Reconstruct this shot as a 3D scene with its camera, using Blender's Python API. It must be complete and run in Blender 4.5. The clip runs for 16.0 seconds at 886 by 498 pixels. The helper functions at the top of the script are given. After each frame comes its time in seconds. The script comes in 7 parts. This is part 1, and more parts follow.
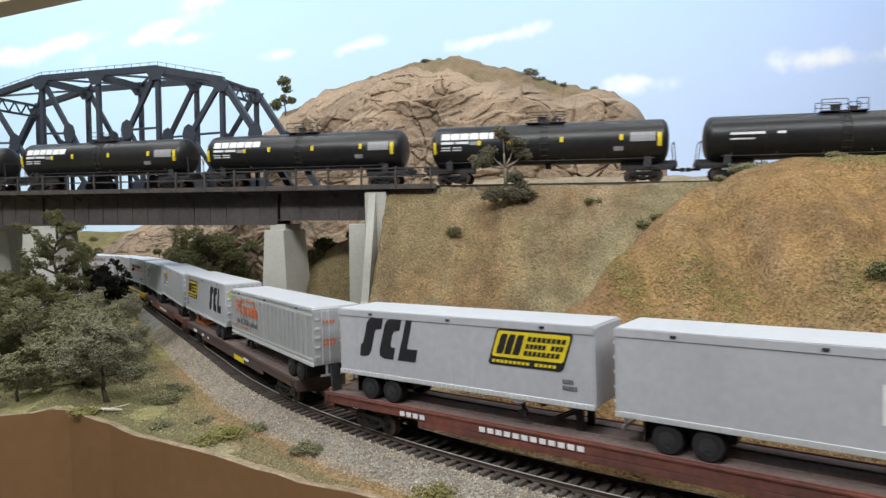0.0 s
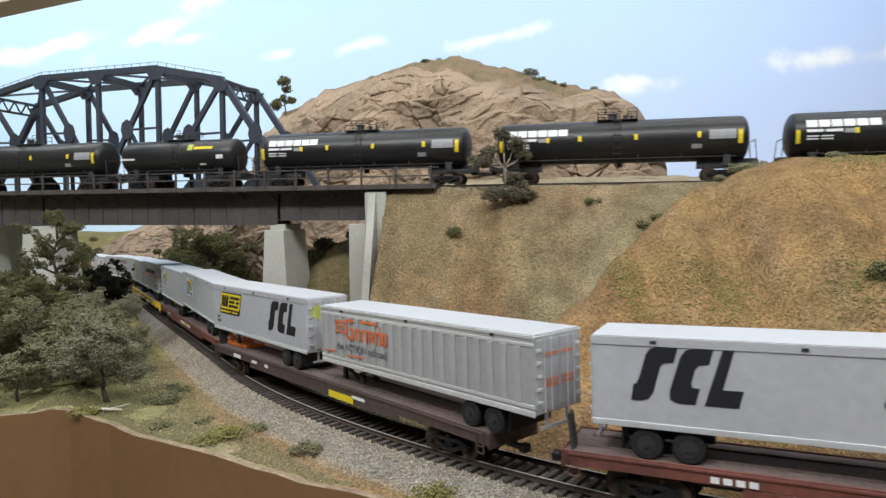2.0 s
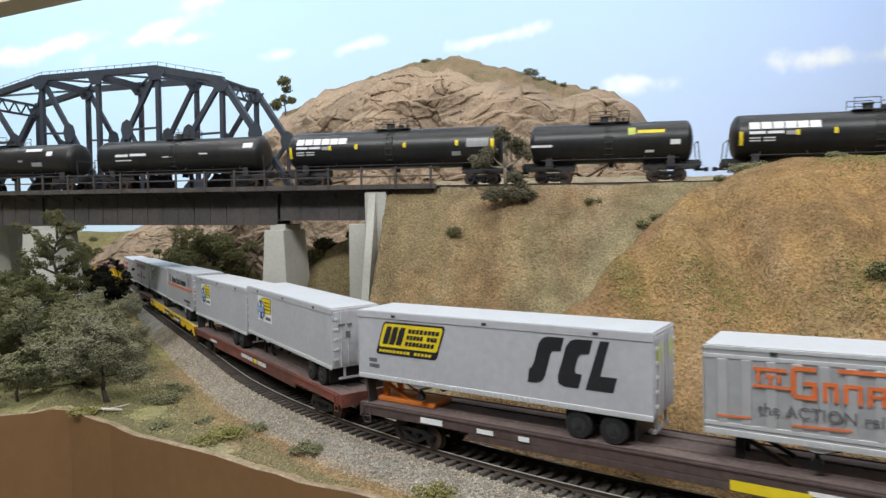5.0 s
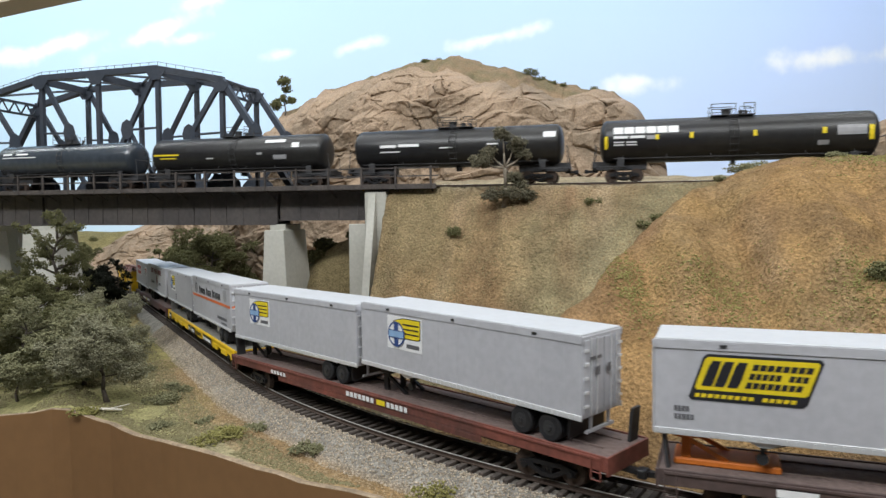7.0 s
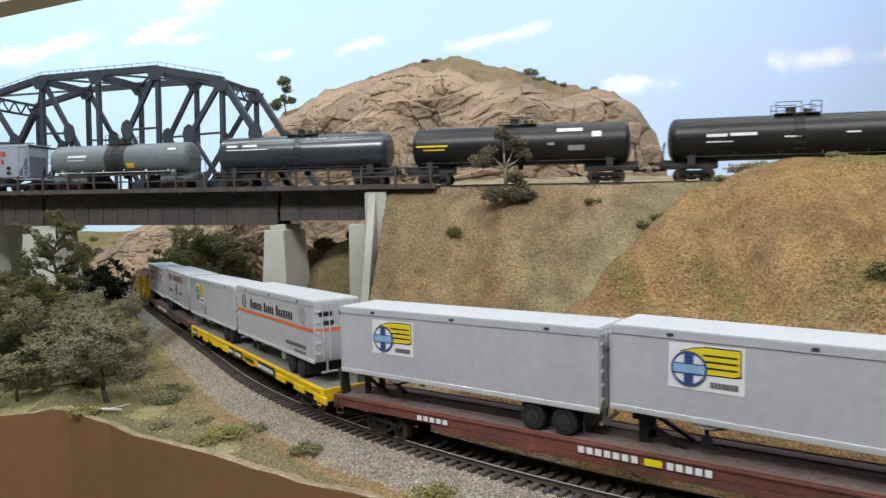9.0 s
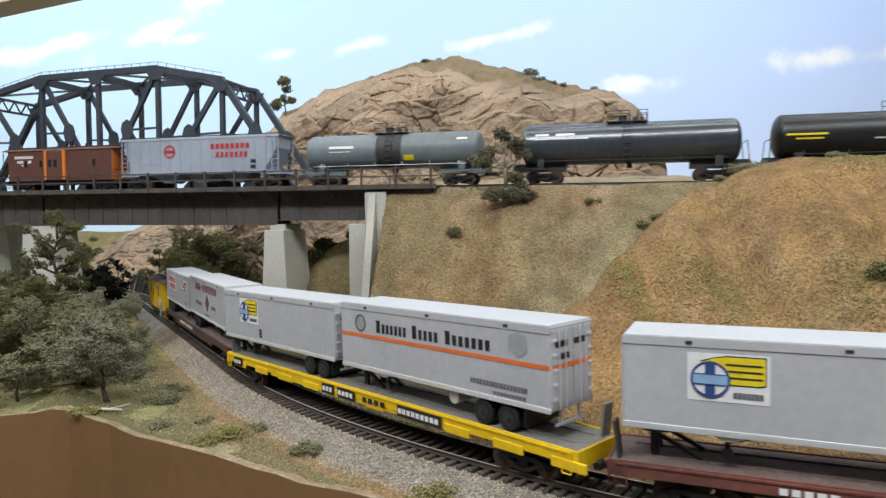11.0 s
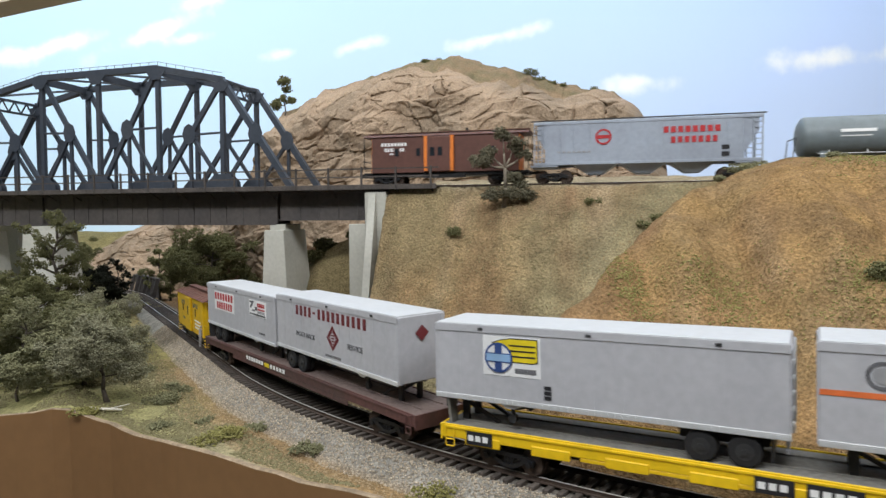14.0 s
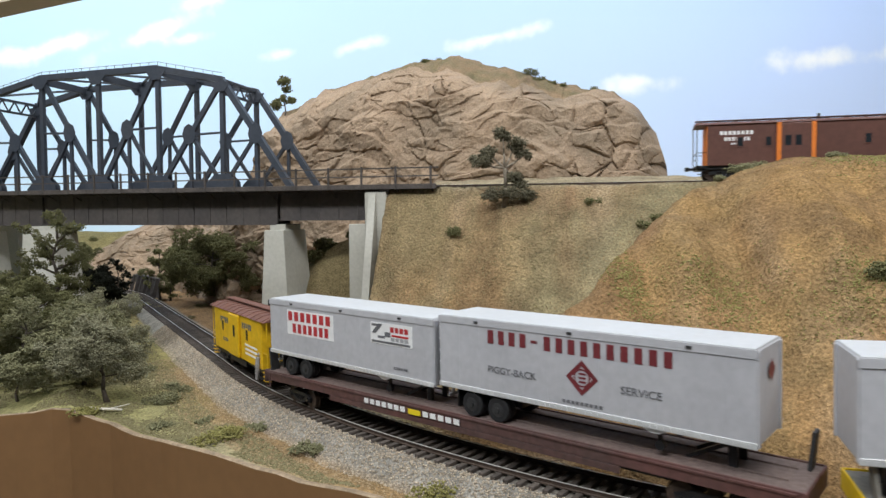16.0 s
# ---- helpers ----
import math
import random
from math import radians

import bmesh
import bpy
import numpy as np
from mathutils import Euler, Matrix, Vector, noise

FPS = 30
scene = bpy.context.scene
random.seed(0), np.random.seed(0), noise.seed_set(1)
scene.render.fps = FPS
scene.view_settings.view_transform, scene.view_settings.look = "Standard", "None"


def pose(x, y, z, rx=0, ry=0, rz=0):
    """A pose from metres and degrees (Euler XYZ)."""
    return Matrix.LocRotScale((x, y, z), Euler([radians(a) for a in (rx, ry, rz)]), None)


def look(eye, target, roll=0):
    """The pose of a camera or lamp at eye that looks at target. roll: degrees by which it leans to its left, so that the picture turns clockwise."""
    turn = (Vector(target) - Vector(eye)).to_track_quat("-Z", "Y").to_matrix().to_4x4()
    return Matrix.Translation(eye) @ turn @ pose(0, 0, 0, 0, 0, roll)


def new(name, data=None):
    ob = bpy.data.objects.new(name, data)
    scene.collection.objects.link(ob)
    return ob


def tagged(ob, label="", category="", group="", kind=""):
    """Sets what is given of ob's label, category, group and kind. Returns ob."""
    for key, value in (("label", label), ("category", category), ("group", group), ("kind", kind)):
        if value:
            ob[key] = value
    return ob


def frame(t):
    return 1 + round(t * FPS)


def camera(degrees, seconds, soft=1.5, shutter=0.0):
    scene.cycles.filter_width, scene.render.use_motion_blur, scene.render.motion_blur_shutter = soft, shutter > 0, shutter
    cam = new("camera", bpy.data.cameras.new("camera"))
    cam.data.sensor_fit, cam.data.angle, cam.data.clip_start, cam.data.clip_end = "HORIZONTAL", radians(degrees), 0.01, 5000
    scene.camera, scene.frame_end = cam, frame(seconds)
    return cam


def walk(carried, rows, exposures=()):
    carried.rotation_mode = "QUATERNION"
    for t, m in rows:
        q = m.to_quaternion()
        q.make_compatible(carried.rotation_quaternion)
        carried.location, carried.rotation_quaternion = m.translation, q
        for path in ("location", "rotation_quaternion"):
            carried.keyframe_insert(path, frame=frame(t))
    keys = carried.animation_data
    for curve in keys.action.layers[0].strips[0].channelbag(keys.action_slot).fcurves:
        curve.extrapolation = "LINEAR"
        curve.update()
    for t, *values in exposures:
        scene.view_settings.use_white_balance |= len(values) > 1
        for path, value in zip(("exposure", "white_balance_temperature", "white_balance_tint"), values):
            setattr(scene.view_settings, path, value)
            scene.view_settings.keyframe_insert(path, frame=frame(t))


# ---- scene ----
# camera on the aisle side of a model railway, eye just above the lower train
EYE = (0.0, 0.0, 0.1045)
cam = camera(69.05, 16.0, soft=1.45, shutter=0.35)
CAM_POSE = pose(0, 0, 0.1045) @ pose(0, 0, 0, 90 - 2.35, 0, 0) @ pose(0, 0, 0, 0, 0, -1.52)
walk(cam, [(0.0, CAM_POSE), (16.0, CAM_POSE)], exposures=[(0.0, 0.0), (16.0, 0.0)])

# ---- light: overhead room lamp, plus unseen fill lamps added ----
world = bpy.data.worlds.new("room_air")
world.use_nodes = True
world.node_tree.nodes["Background"].inputs[0].default_value = (0.85, 0.93, 1.0, 1)
world.node_tree.nodes["Background"].inputs[1].default_value = 0.11
scene.world = world


def unseen_lamp(x, y, z, sx, sy, watts, aim=None):
    d = bpy.data.lights.new("unseen_room_lamp", "AREA")
    d.shape, d.size, d.size_y, d.energy = "RECTANGLE", sx, sy, watts
    d.color = (0.95, 0.98, 1.0)
    o = new("unseen_room_lamp", d)
    o.matrix_basis = look((x, y, z), aim) if aim else pose(x, y, z)
    return o


# unseen fill pair, added to brighten sides that face the camera
unseen_lamp(-0.60, -0.42, 1.15, 1.2, 0.20, 19, (-0.4, 0.55, 0.0))
unseen_lamp(0.70, -0.45, 1.15, 1.2, 0.20, 12.5, (0.5, 0.45, 0.0))
# unseen pair, added to brighten the painted backdrop
unseen_lamp(-1.0, 0.95, 1.12, 1.4, 0.12, 10, (-0.9, 1.7, 0.45))
unseen_lamp(0.7, 0.95, 1.12, 1.4, 0.12, 7, (0.7, 1.7, 0.45))
unseen_lamp(0.1, 0.50, 1.20, 2.2, 0.14, 7)


# ---- materials ----
def mat(name, base, rough=0.7, metal=0.0, var=0.25, scale=60.0, fine=500.0, bump=0.15, tint=None, rand=0.0, dist=0.0006, spec=0.4):
    """Base colour with stains at two scales, grain bump, and a random shift per object."""
    m = bpy.data.materials.new(name)
    m.use_nodes = True
    nt = m.node_tree
    b = nt.nodes["Principled BSDF"]
    L = nt.links.new
    tc = nt.nodes.new("ShaderNodeTexCoord")
    n1 = nt.nodes.new("ShaderNodeTexNoise")
    n1.inputs["Scale"].default_value, n1.inputs["Detail"].default_value = scale, 5
    n2 = nt.nodes.new("ShaderNodeTexNoise")
    n2.inputs["Scale"].default_value, n2.inputs["Detail"].default_value = fine, 4
    L(tc.outputs["Object"], n1.inputs["Vector"])
    L(tc.outputs["Object"], n2.inputs["Vector"])
    t = tint or tuple(c * (1 - var) for c in base)
    mx = nt.nodes.new("ShaderNodeMix")
    mx.data_type = "RGBA"
    mx.inputs["A"].default_value, mx.inputs["B"].default_value = (*base, 1), (*t, 1)
    rp = nt.nodes.new("ShaderNodeMapRange")
    rp.inputs["From Min"].default_value, rp.inputs["From Max"].default_value = 0.38, 0.65
    L(n1.outputs["Fac"], rp.inputs["Value"])
    L(rp.outputs["Result"], mx.inputs["Factor"])
    mul = nt.nodes.new("ShaderNodeMix")
    mul.data_type, mul.blend_type = "RGBA", "MULTIPLY"
    mul.inputs["Factor"].default_value = 1.0
    rp2 = nt.nodes.new("ShaderNodeMapRange")
    rp2.inputs["To Min"].default_value, rp2.inputs["To Max"].default_value = 1 - var, 1 + var * 0.6
    rp2.inputs["From Min"].default_value, rp2.inputs["From Max"].default_value = 0.3, 0.7
    L(n2.outputs["Fac"], rp2.inputs["Value"])
    L(mx.outputs["Result"], mul.inputs["A"])
    L(rp2.outputs["Result"], mul.inputs["B"])
    last = mul
    if rand:
        oi = nt.nodes.new("ShaderNodeObjectInfo")
        rp3 = nt.nodes.new("ShaderNodeMapRange")
        rp3.inputs["To Min"].default_value, rp3.inputs["To Max"].default_value = 1 - rand, 1 + rand
        L(oi.outputs["Random"], rp3.inputs["Value"])
        m3 = nt.nodes.new("ShaderNodeMix")
        m3.data_type, m3.blend_type = "RGBA", "MULTIPLY"
        m3.inputs["Factor"].default_value = 1.0
        L(mul.outputs["Result"], m3.inputs["A"])
        L(rp3.outputs["Result"], m3.inputs["B"])
        last = m3
    L(last.outputs["Result"], b.inputs["Base Color"])
    b.inputs["Roughness"].default_value, b.inputs["Metallic"].default_value = rough, metal
    b.inputs["Specular IOR Level"].default_value = spec
    if bump:
        bp = nt.nodes.new("ShaderNodeBump")
        bp.inputs["Strength"].default_value, bp.inputs["Distance"].default_value = bump, dist
        L(n2.outputs["Fac"], bp.inputs["Height"])
        L(bp.outputs["Normal"], b.inputs["Normal"])
    return m


def island_mat(name, c1, c2, rough=0.9, spec=0.2):
    """Each loose island its own shade between two colours."""
    m = bpy.data.materials.new(name)
    m.use_nodes = True
    nt = m.node_tree
    b = nt.nodes["Principled BSDF"]
    g = nt.nodes.new("ShaderNodeNewGeometry")
    r = nt.nodes.new("ShaderNodeValToRGB")
    r.color_ramp.elements[0].color, r.color_ramp.elements[1].color = (*c1, 1), (*c2, 1)
    nt.links.new(g.outputs["Random Per Island"], r.inputs["Fac"])
    nt.links.new(r.outputs["Color"], b.inputs["Base Color"])
    b.inputs["Roughness"].default_value = rough
    b.inputs["Specular IOR Level"].default_value = spec
    return m


M = {}
M["trailer_white"] = mat("trailer_paint", (0.475, 0.475, 0.500), 0.45, 0, 0.07, 25, 300, 0.03, (0.425, 0.425, 0.450))
M["roof_white"] = mat("roof_paint", (0.51, 0.52, 0.54), 0.5, 0, 0.05, 30, 300, 0.04)
M["silver"] = mat("silver_paint", (0.50, 0.50, 0.51), 0.38, 0.35, 0.08, 25, 300, 0.03)
M["bright_rail"] = mat("bright_aluminium", (0.80, 0.81, 0.82), 0.3, 0.45, 0.06, 40, 400, 0.02)
M["black"] = mat("black_plastic", (0.016, 0.016, 0.018), 0.45, 0, 0.3, 60, 500, 0.08)
M["tyre"] = mat("tyre_rubber", (0.017, 0.017, 0.019), 0.75, 0, 0.3, 90, 700, 0.15)
M["hub"] = mat("wheel_hub", (0.045, 0.045, 0.047), 0.5, 0.2, 0.3, 90, 700, 0.1)
M["tank_black"] = mat("tank_black", (0.013, 0.013, 0.015), 0.36, 0, 0.25, 18, 160, 0.03, (0.022, 0.021, 0.02))
M["tank_blue"] = mat("tank_gloss_blue_black", (0.040, 0.050, 0.064), 0.24, 0, 0.15, 18, 160, 0.01, spec=0.9)
M["tank_grey"] = mat("tank_grey", (0.165, 0.195, 0.210), 0.45, 0, 0.1, 18, 160, 0.02, (0.135, 0.158, 0.168))
M["soot"] = mat("sooty_paint", (0.045, 0.045, 0.048), 0.6, 0, 0.3, 60, 300, 0.05)
M["hopper_grey"] = mat("hopper_grey", (0.34, 0.38, 0.45), 0.5, 0, 0.08, 22, 260, 0.03, (0.29, 0.32, 0.38))
M["oxide"] = mat("oxide_red_flat", (0.205, 0.066, 0.048), 0.6, 0, 0.25, 40, 350, 0.1, (0.11, 0.045, 0.036))
M["flat_brown"] = mat("flat_brown", (0.085, 0.055, 0.050), 0.6, 0, 0.25, 40, 350, 0.1, (0.085, 0.06, 0.055))
M["deck"] = mat("weathered_deck", (0.185, 0.136, 0.122), 0.8, 0, 0.25, 50, 500, 0.2, (0.140, 0.105, 0.096))
M["flat_yellow"] = mat("yellow_flat", (0.80, 0.52, 0.012), 0.45, 0, 0.10, 30, 300, 0.04)
M["deck_grey"] = mat("grey_deck", (0.22, 0.21, 0.19), 0.8, 0, 0.2, 50, 500, 0.2)
M["cab_yellow"] = mat("yellow_caboose", (0.72, 0.44, 0.012), 0.5, 0, 0.12, 40, 300, 0.04)
M["cab_brown"] = mat("brown_caboose", (0.115, 0.048, 0.036), 0.55, 0, 0.15, 30, 300, 0.05)
M["cab_roof"] = mat("caboose_roof", (0.17, 0.075, 0.055), 0.7, 0, 0.2, 40, 400, 0.1)
M["orange"] = mat("orange_paint", (0.72, 0.20, 0.03), 0.5, 0, 0.1, 40, 300, 0.03)
M["logo_orange"] = mat("orange_print", (0.72, 0.17, 0.05), 0.5, 0, 0.08, 60, 300, 0)
M["ink"] = mat("black_print", (0.02, 0.02, 0.024), 0.5, 0, 0.15, 60, 300, 0)
M["ink_grey"] = mat("grey_print", (0.14, 0.14, 0.15), 0.5, 0, 0.15, 60, 300, 0)
M["white_print"] = mat("white_print", (0.78, 0.78, 0.78), 0.5, 0, 0.06, 60, 300, 0)
M["yellow_print"] = mat("yellow_print", (0.78, 0.60, 0.02), 0.5, 0, 0.08, 60, 300, 0)
M["red_print"] = mat("red_print", (0.46, 0.035, 0.04), 0.5, 0, 0.1, 60, 300, 0)
M["maroon_print"] = mat("maroon_print", (0.17, 0.028, 0.034), 0.5, 0, 0.1, 60, 300, 0)
M["blue_print"] = mat("blue_print", (0.035, 0.075, 0.24), 0.5, 0, 0.1, 60, 300, 0)
M["light_blue_print"] = mat("light_blue_print", (0.28, 0.45, 0.68), 0.5, 0, 0.1, 60, 300, 0)
M["rail_side"] = mat("rusty_rail", (0.075, 0.052, 0.040), 0.65, 0.3, 0.3, 90, 600, 0.1)
M["rail_top"] = mat("bright_rail_head", (0.72, 0.71, 0.68), 0.38, 0.55, 0.1, 90, 600, 0.02)
M["tie"] = mat("dark_tie", (0.085, 0.069, 0.059), 0.85, 0, 0.35, 90, 700, 0.3, rand=0.3)
M["girder"] = mat("girder_grey_brown", (0.068, 0.060, 0.058), 0.65, 0, 0.18, 30, 260, 0.06, (0.086, 0.075, 0.070))
M["truss"] = mat("truss_blue_black", (0.040, 0.049, 0.066), 0.5, 0, 0.15, 30, 260, 0.05, (0.050, 0.056, 0.070))
M["walkway"] = mat("bridge_timber", (0.082, 0.070, 0.064), 0.8, 0, 0.3, 60, 500, 0.2, rand=0.15)
M["concrete"] = mat("cast_concrete", (0.50, 0.49, 0.44), 0.85, 0, 0.08, 22, 320, 0.12, (0.44, 0.43, 0.38))
M["hardboard"] = mat("brown_hardboard", (0.21, 0.112, 0.047), 0.55, 0, 0.06, 8, 120, 0.02)
M["board_edge"] = mat("board_edge", (0.36, 0.27, 0.18), 0.8, 0, 0.3, 60, 400, 0.1)
M["plaster"] = mat("room_paint", (0.78, 0.76, 0.72), 0.8, 0, 0.04, 3, 40, 0.02)
M["carpet"] = mat("floor_carpet", (0.25, 0.23, 0.21), 0.95, 0, 0.2, 5, 90, 0.1)
M["valance"] = mat("beige_valance", (0.62, 0.54, 0.42), 0.7, 0, 0.06, 6, 60, 0.02)
M["bark"] = mat("tree_bark", (0.105, 0.085, 0.068), 0.9, 0, 0.3, 120, 700, 0.4)
M["bleached"] = mat("bleached_twig", (0.62, 0.58, 0.50), 0.9, 0, 0.2, 120, 700, 0.2)
M["leaf_dark"] = island_mat("dark_green_foam", (0.098, 0.097, 0.042), (0.172, 0.166, 0.076))
M["leaf_grey"] = island_mat("grey_green_foam", (0.160, 0.156, 0.085), (0.248, 0.240, 0.136))
M["leaf_sage"] = island_mat("sage_foam", (0.195, 0.188, 0.118), (0.285, 0.272, 0.178))
M["leaf_green"] = island_mat("bright_green_foam", (0.205, 0.192, 0.062), (0.325, 0.295, 0.112))
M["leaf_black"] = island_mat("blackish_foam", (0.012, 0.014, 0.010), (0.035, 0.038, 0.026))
M["gravel_dark"] = island_mat("dark_ballast", (0.09, 0.075, 0.062), (0.27, 0.24, 0.20))
M["gravel"] = island_mat("grey_ballast", (0.25, 0.203, 0.150), (0.61, 0.515, 0.400))
M["gravel_tan"] = island_mat("tan_grit", (0.24, 0.165, 0.085), (0.46, 0.35, 0.22))
M["foam_grit"] = island_mat("olive_ground_foam", (0.150, 0.132, 0.066), (0.260, 0.232, 0.125))
M["earth_grit"] = island_mat("earth_grit", (0.225, 0.140, 0.068), (0.340, 0.215, 0.106))


# ---- mesh helpers ----
def part(name, bm, material, parent=None, label="", smooth=False, m=None):
    me = bpy.data.meshes.new(name)
    if smooth:
        for fc in bm.faces:
            fc.smooth = True
    bm.to_mesh(me)
    bm.free()
    me.materials.append(material)
    o = new(name, me)
    o.parent = parent
    if m is not None:
        o.matrix_basis = m
    if label:
        o["label"] = label
    return o


def thing(name, label, category, group="", kind="", m=None):
    o = new(name)
    o.empty_display_size = 0.01
    if m is not None:
        o.matrix_basis = m
    return tagged(o, label, category, group, kind)


def box(bm, x0, x1, y0, y1, z0, z1, bev=0.0):
    vs = [bm.verts.new((x, y, z)) for x in (x0, x1) for y in (y0, y1) for z in (z0, z1)]
    fs = [bm.faces.new([vs[i] for i in q]) for q in ((0, 1, 3, 2), (4, 6, 7, 5), (0, 4, 5, 1), (2, 3, 7, 6), (0, 2, 6, 4), (1, 5, 7, 3))]
    if bev:
        es = list({e for fc in fs for e in fc.edges})
        bmesh.ops.bevel(bm, geom=es, offset=bev, segments=1, affect="EDGES", profile=0.5)
    return bm


def cyl(bm, p, q, r, n=10, r2=None, caps=True):
    p, q = Vector(p), Vector(q)
    d = (q - p).normalized()
    a = d.orthogonal().normalized()
    b = d.cross(a)
    r2 = r if r2 is None else r2
    A = [bm.verts.new(p + (a * math.cos(i * 2 * math.pi / n) + b * math.sin(i * 2 * math.pi / n)) * r) for i in range(n)]
    B = [bm.verts.new(q + (a * math.cos(i * 2 * math.pi / n) + b * math.sin(i * 2 * math.pi / n)) * r2) for i in range(n)]
    for i in range(n):
        bm.faces.new((A[i], A[(i + 1) % n], B[(i + 1) % n], B[i]))
    if caps:
        bm.faces.new(A[::-1])
        bm.faces.new(B)
    return bm


def beam(bm, p, q, w, h, up=(0, 0, 1)):
    """A rectangular bar from p to q."""
    p, q = Vector(p), Vector(q)
    d = (q - p).normalized()
    s = d.cross(Vector(up))
    s = s.normalized() if s.length > 1e-4 else Vector((1, 0, 0))
    u = s.cross(d)
    c = [(-1, -1), (1, -1), (1, 1), (-1, 1)]
    A = [bm.verts.new(p + s * a * w / 2 + u * b * h / 2) for a, b in c]
    B = [bm.verts.new(q + s * a * w / 2 + u * b * h / 2) for a, b in c]
    for i in range(4):
        bm.faces.new((A[i], A[(i + 1) % 4], B[(i + 1) % 4], B[i]))
    bm.faces.new(A[::-1])
    bm.faces.new(B)
    return bm


def lathe(bm, prof, n=28, axis="x"):
    """Turn (along, radius) pairs round the x axis."""
    rings = []
    for s, r in prof:
        if r < 1e-6:
            rings.append([bm.verts.new((s, 0, 0))])
        else:
            rings.append([bm.verts.new((s, r * math.cos(2 * math.pi * i / n), r * math.sin(2 * math.pi * i / n))) for i in range(n)])
    for A, B in zip(rings, rings[1:]):
        for i in range(n):
            j = (i + 1) % n
            if len(A) == 1:
                bm.faces.new((A[0], B[i], B[j]))
            elif len(B) == 1:
                bm.faces.new((A[i], B[0], A[j]))
            else:
                bm.faces.new((A[i], B[i], B[j], A[j]))
    bmesh.ops.recalc_face_normals(bm, faces=bm.faces)
    return bm


def flat_poly(bm, pts, y, t=0.00012):
    """A thin raised print on the side that faces -y: points are (along, up)."""
    A = [bm.verts.new((a, y - t, b)) for a, b in pts]
    B = [bm.verts.new((a, y, b)) for a, b in pts]
    f0 = bm.faces.new(A)
    n = len(pts)
    for i in range(n):
        bm.faces.new((A[i], B[i], B[(i + 1) % n], A[(i + 1) % n]))
    return bm


def text_part(name, words, size, material, parent, m, label="", thick=0.0001, wide=1.0, slant=0.0):
    cu = bpy.data.curves.new(name, "FONT")
    cu.body, cu.size, cu.extrude, cu.align_x, cu.resolution_u = words, size, thick, "LEFT", 3
    cu.shear = slant
    tmp = bpy.data.objects.new(name, cu)
    me = bpy.data.meshes.new_from_object(tmp)
    bpy.data.objects.remove(tmp)
    bpy.data.curves.remove(cu)
    me.materials.clear()
    me.materials.append(material)
    o = new(name, me)
    o.parent, o.matrix_basis = parent, m @ Matrix.Diagonal((wide, 1, 1, 1))
    if label:
        o["label"] = label
    return o


# ---- the two lines of track ----
# lower line: a bend of about 0.77 m radius, straight behind it, bending away in the far distance
LX, LY, LH = -0.1468, 0.47634, -1.02194
FAR_S, FAR_R = -0.62, 0.77
_ds = 0.004


def _lower_table():
    tab = {}
    x, y, h = LX, LY, LH
    for i in range(0, 520):
        s = i * _ds
        bend = 1.29744 + 0.13269 * (min(0.7, s) - 0.3)
        tab[i] = (x, y, h)
        x, y = x + math.cos(h + bend * _ds / 2) * _ds, y + math.sin(h + bend * _ds / 2) * _ds
        h += bend * _ds
    x, y = LX, LY
    for i in range(0, -420, -1):
        s = i * _ds
        h0 = LH if s > FAR_S else LH + (FAR_S - s) / FAR_R
        tab[i] = (x, y, h0)
        x, y = x - math.cos(h0) * _ds, y - math.sin(h0) * _ds
    return tab


_LT = _lower_table()


def lower(s):
    """Place and heading (radians) on the lower line, s metres along it."""
    i = math.floor(s / _ds)
    i = max(-418, min(517, i))
    u = s / _ds - i
    a, b = _LT[i], _LT[i + 1]
    return tuple(p + (q - p) * u for p, q in zip(a, b))


def beside(s, lat, z=0.0):
    x, y, h = lower(s)
    return Vector((x - math.sin(h) * lat, y + math.cos(h) * lat, z))


# upper line: straight, on a light falling grade to the right
UA = Vector((-0.51276, 0.75096, 0.15237))
UD = Vector((0.96476, -0.26312, 0.0))
UN = Vector((0.26312, 0.96476, 0.0))
GRADE = -0.0240
U_TURN = math.atan2(UD.y, UD.x)


def upper(u, lat=0.0, up=0.0):
    return UA + UD * u + UN * lat + Vector((0, 0, GRADE * u + up))


U_POSE = Matrix.Translation(UA) @ Matrix.Rotation(U_TURN, 4, "Z") @ Matrix.Rotation(-math.atan(GRADE), 4, "Y")

# how far the lower train has come at each time
RUN_T = [0, 1, 2, 3, 4.2, 6.3, 7.2, 8.2, 9.2, 11.3, 12.4, 13.6, 14.8, 16.0]
RUN_S = [0, 0.06974, 0.13961, 0.2105, 0.29332, 0.44401, 0.50883, 0.57951, 0.64808, 0.80536, 0.88808, 0.97759, 1.06859, 1.15895]
# and the upper one, which runs a little unevenly
UP_T = [0, 2, 3, 4.2, 6.3, 7.5, 8.4, 9.2, 11.3, 13, 14.5, 16]
UP_S = [0, 0.300, 0.446, 0.6175, 0.927, 1.1075, 1.2315, 1.349, 1.674, 1.921, 2.138, 2.3615]


def glide(T_, S_, t):
    """Smooth way along a table of times and distances."""
    k = max(0, min(len(T_) - 2, sum(1 for q in T_ if q <= t) - 1))

    def slope(i):
        a, b = max(0, i - 1), min(len(T_) - 1, i + 1)
        return (S_[b] - S_[a]) / (T_[b] - T_[a])
    h = T_[k + 1] - T_[k]
    u = (t - T_[k]) / h
    return ((2 * u**3 - 3 * u**2 + 1) * S_[k] + (u**3 - 2 * u**2 + u) * h * slope(k)
            + (3 * u**2 - 2 * u**3) * S_[k + 1] + (u**3 - u**2) * h * slope(k + 1))


def run(t):
    return glide(RUN_T, RUN_S, t)


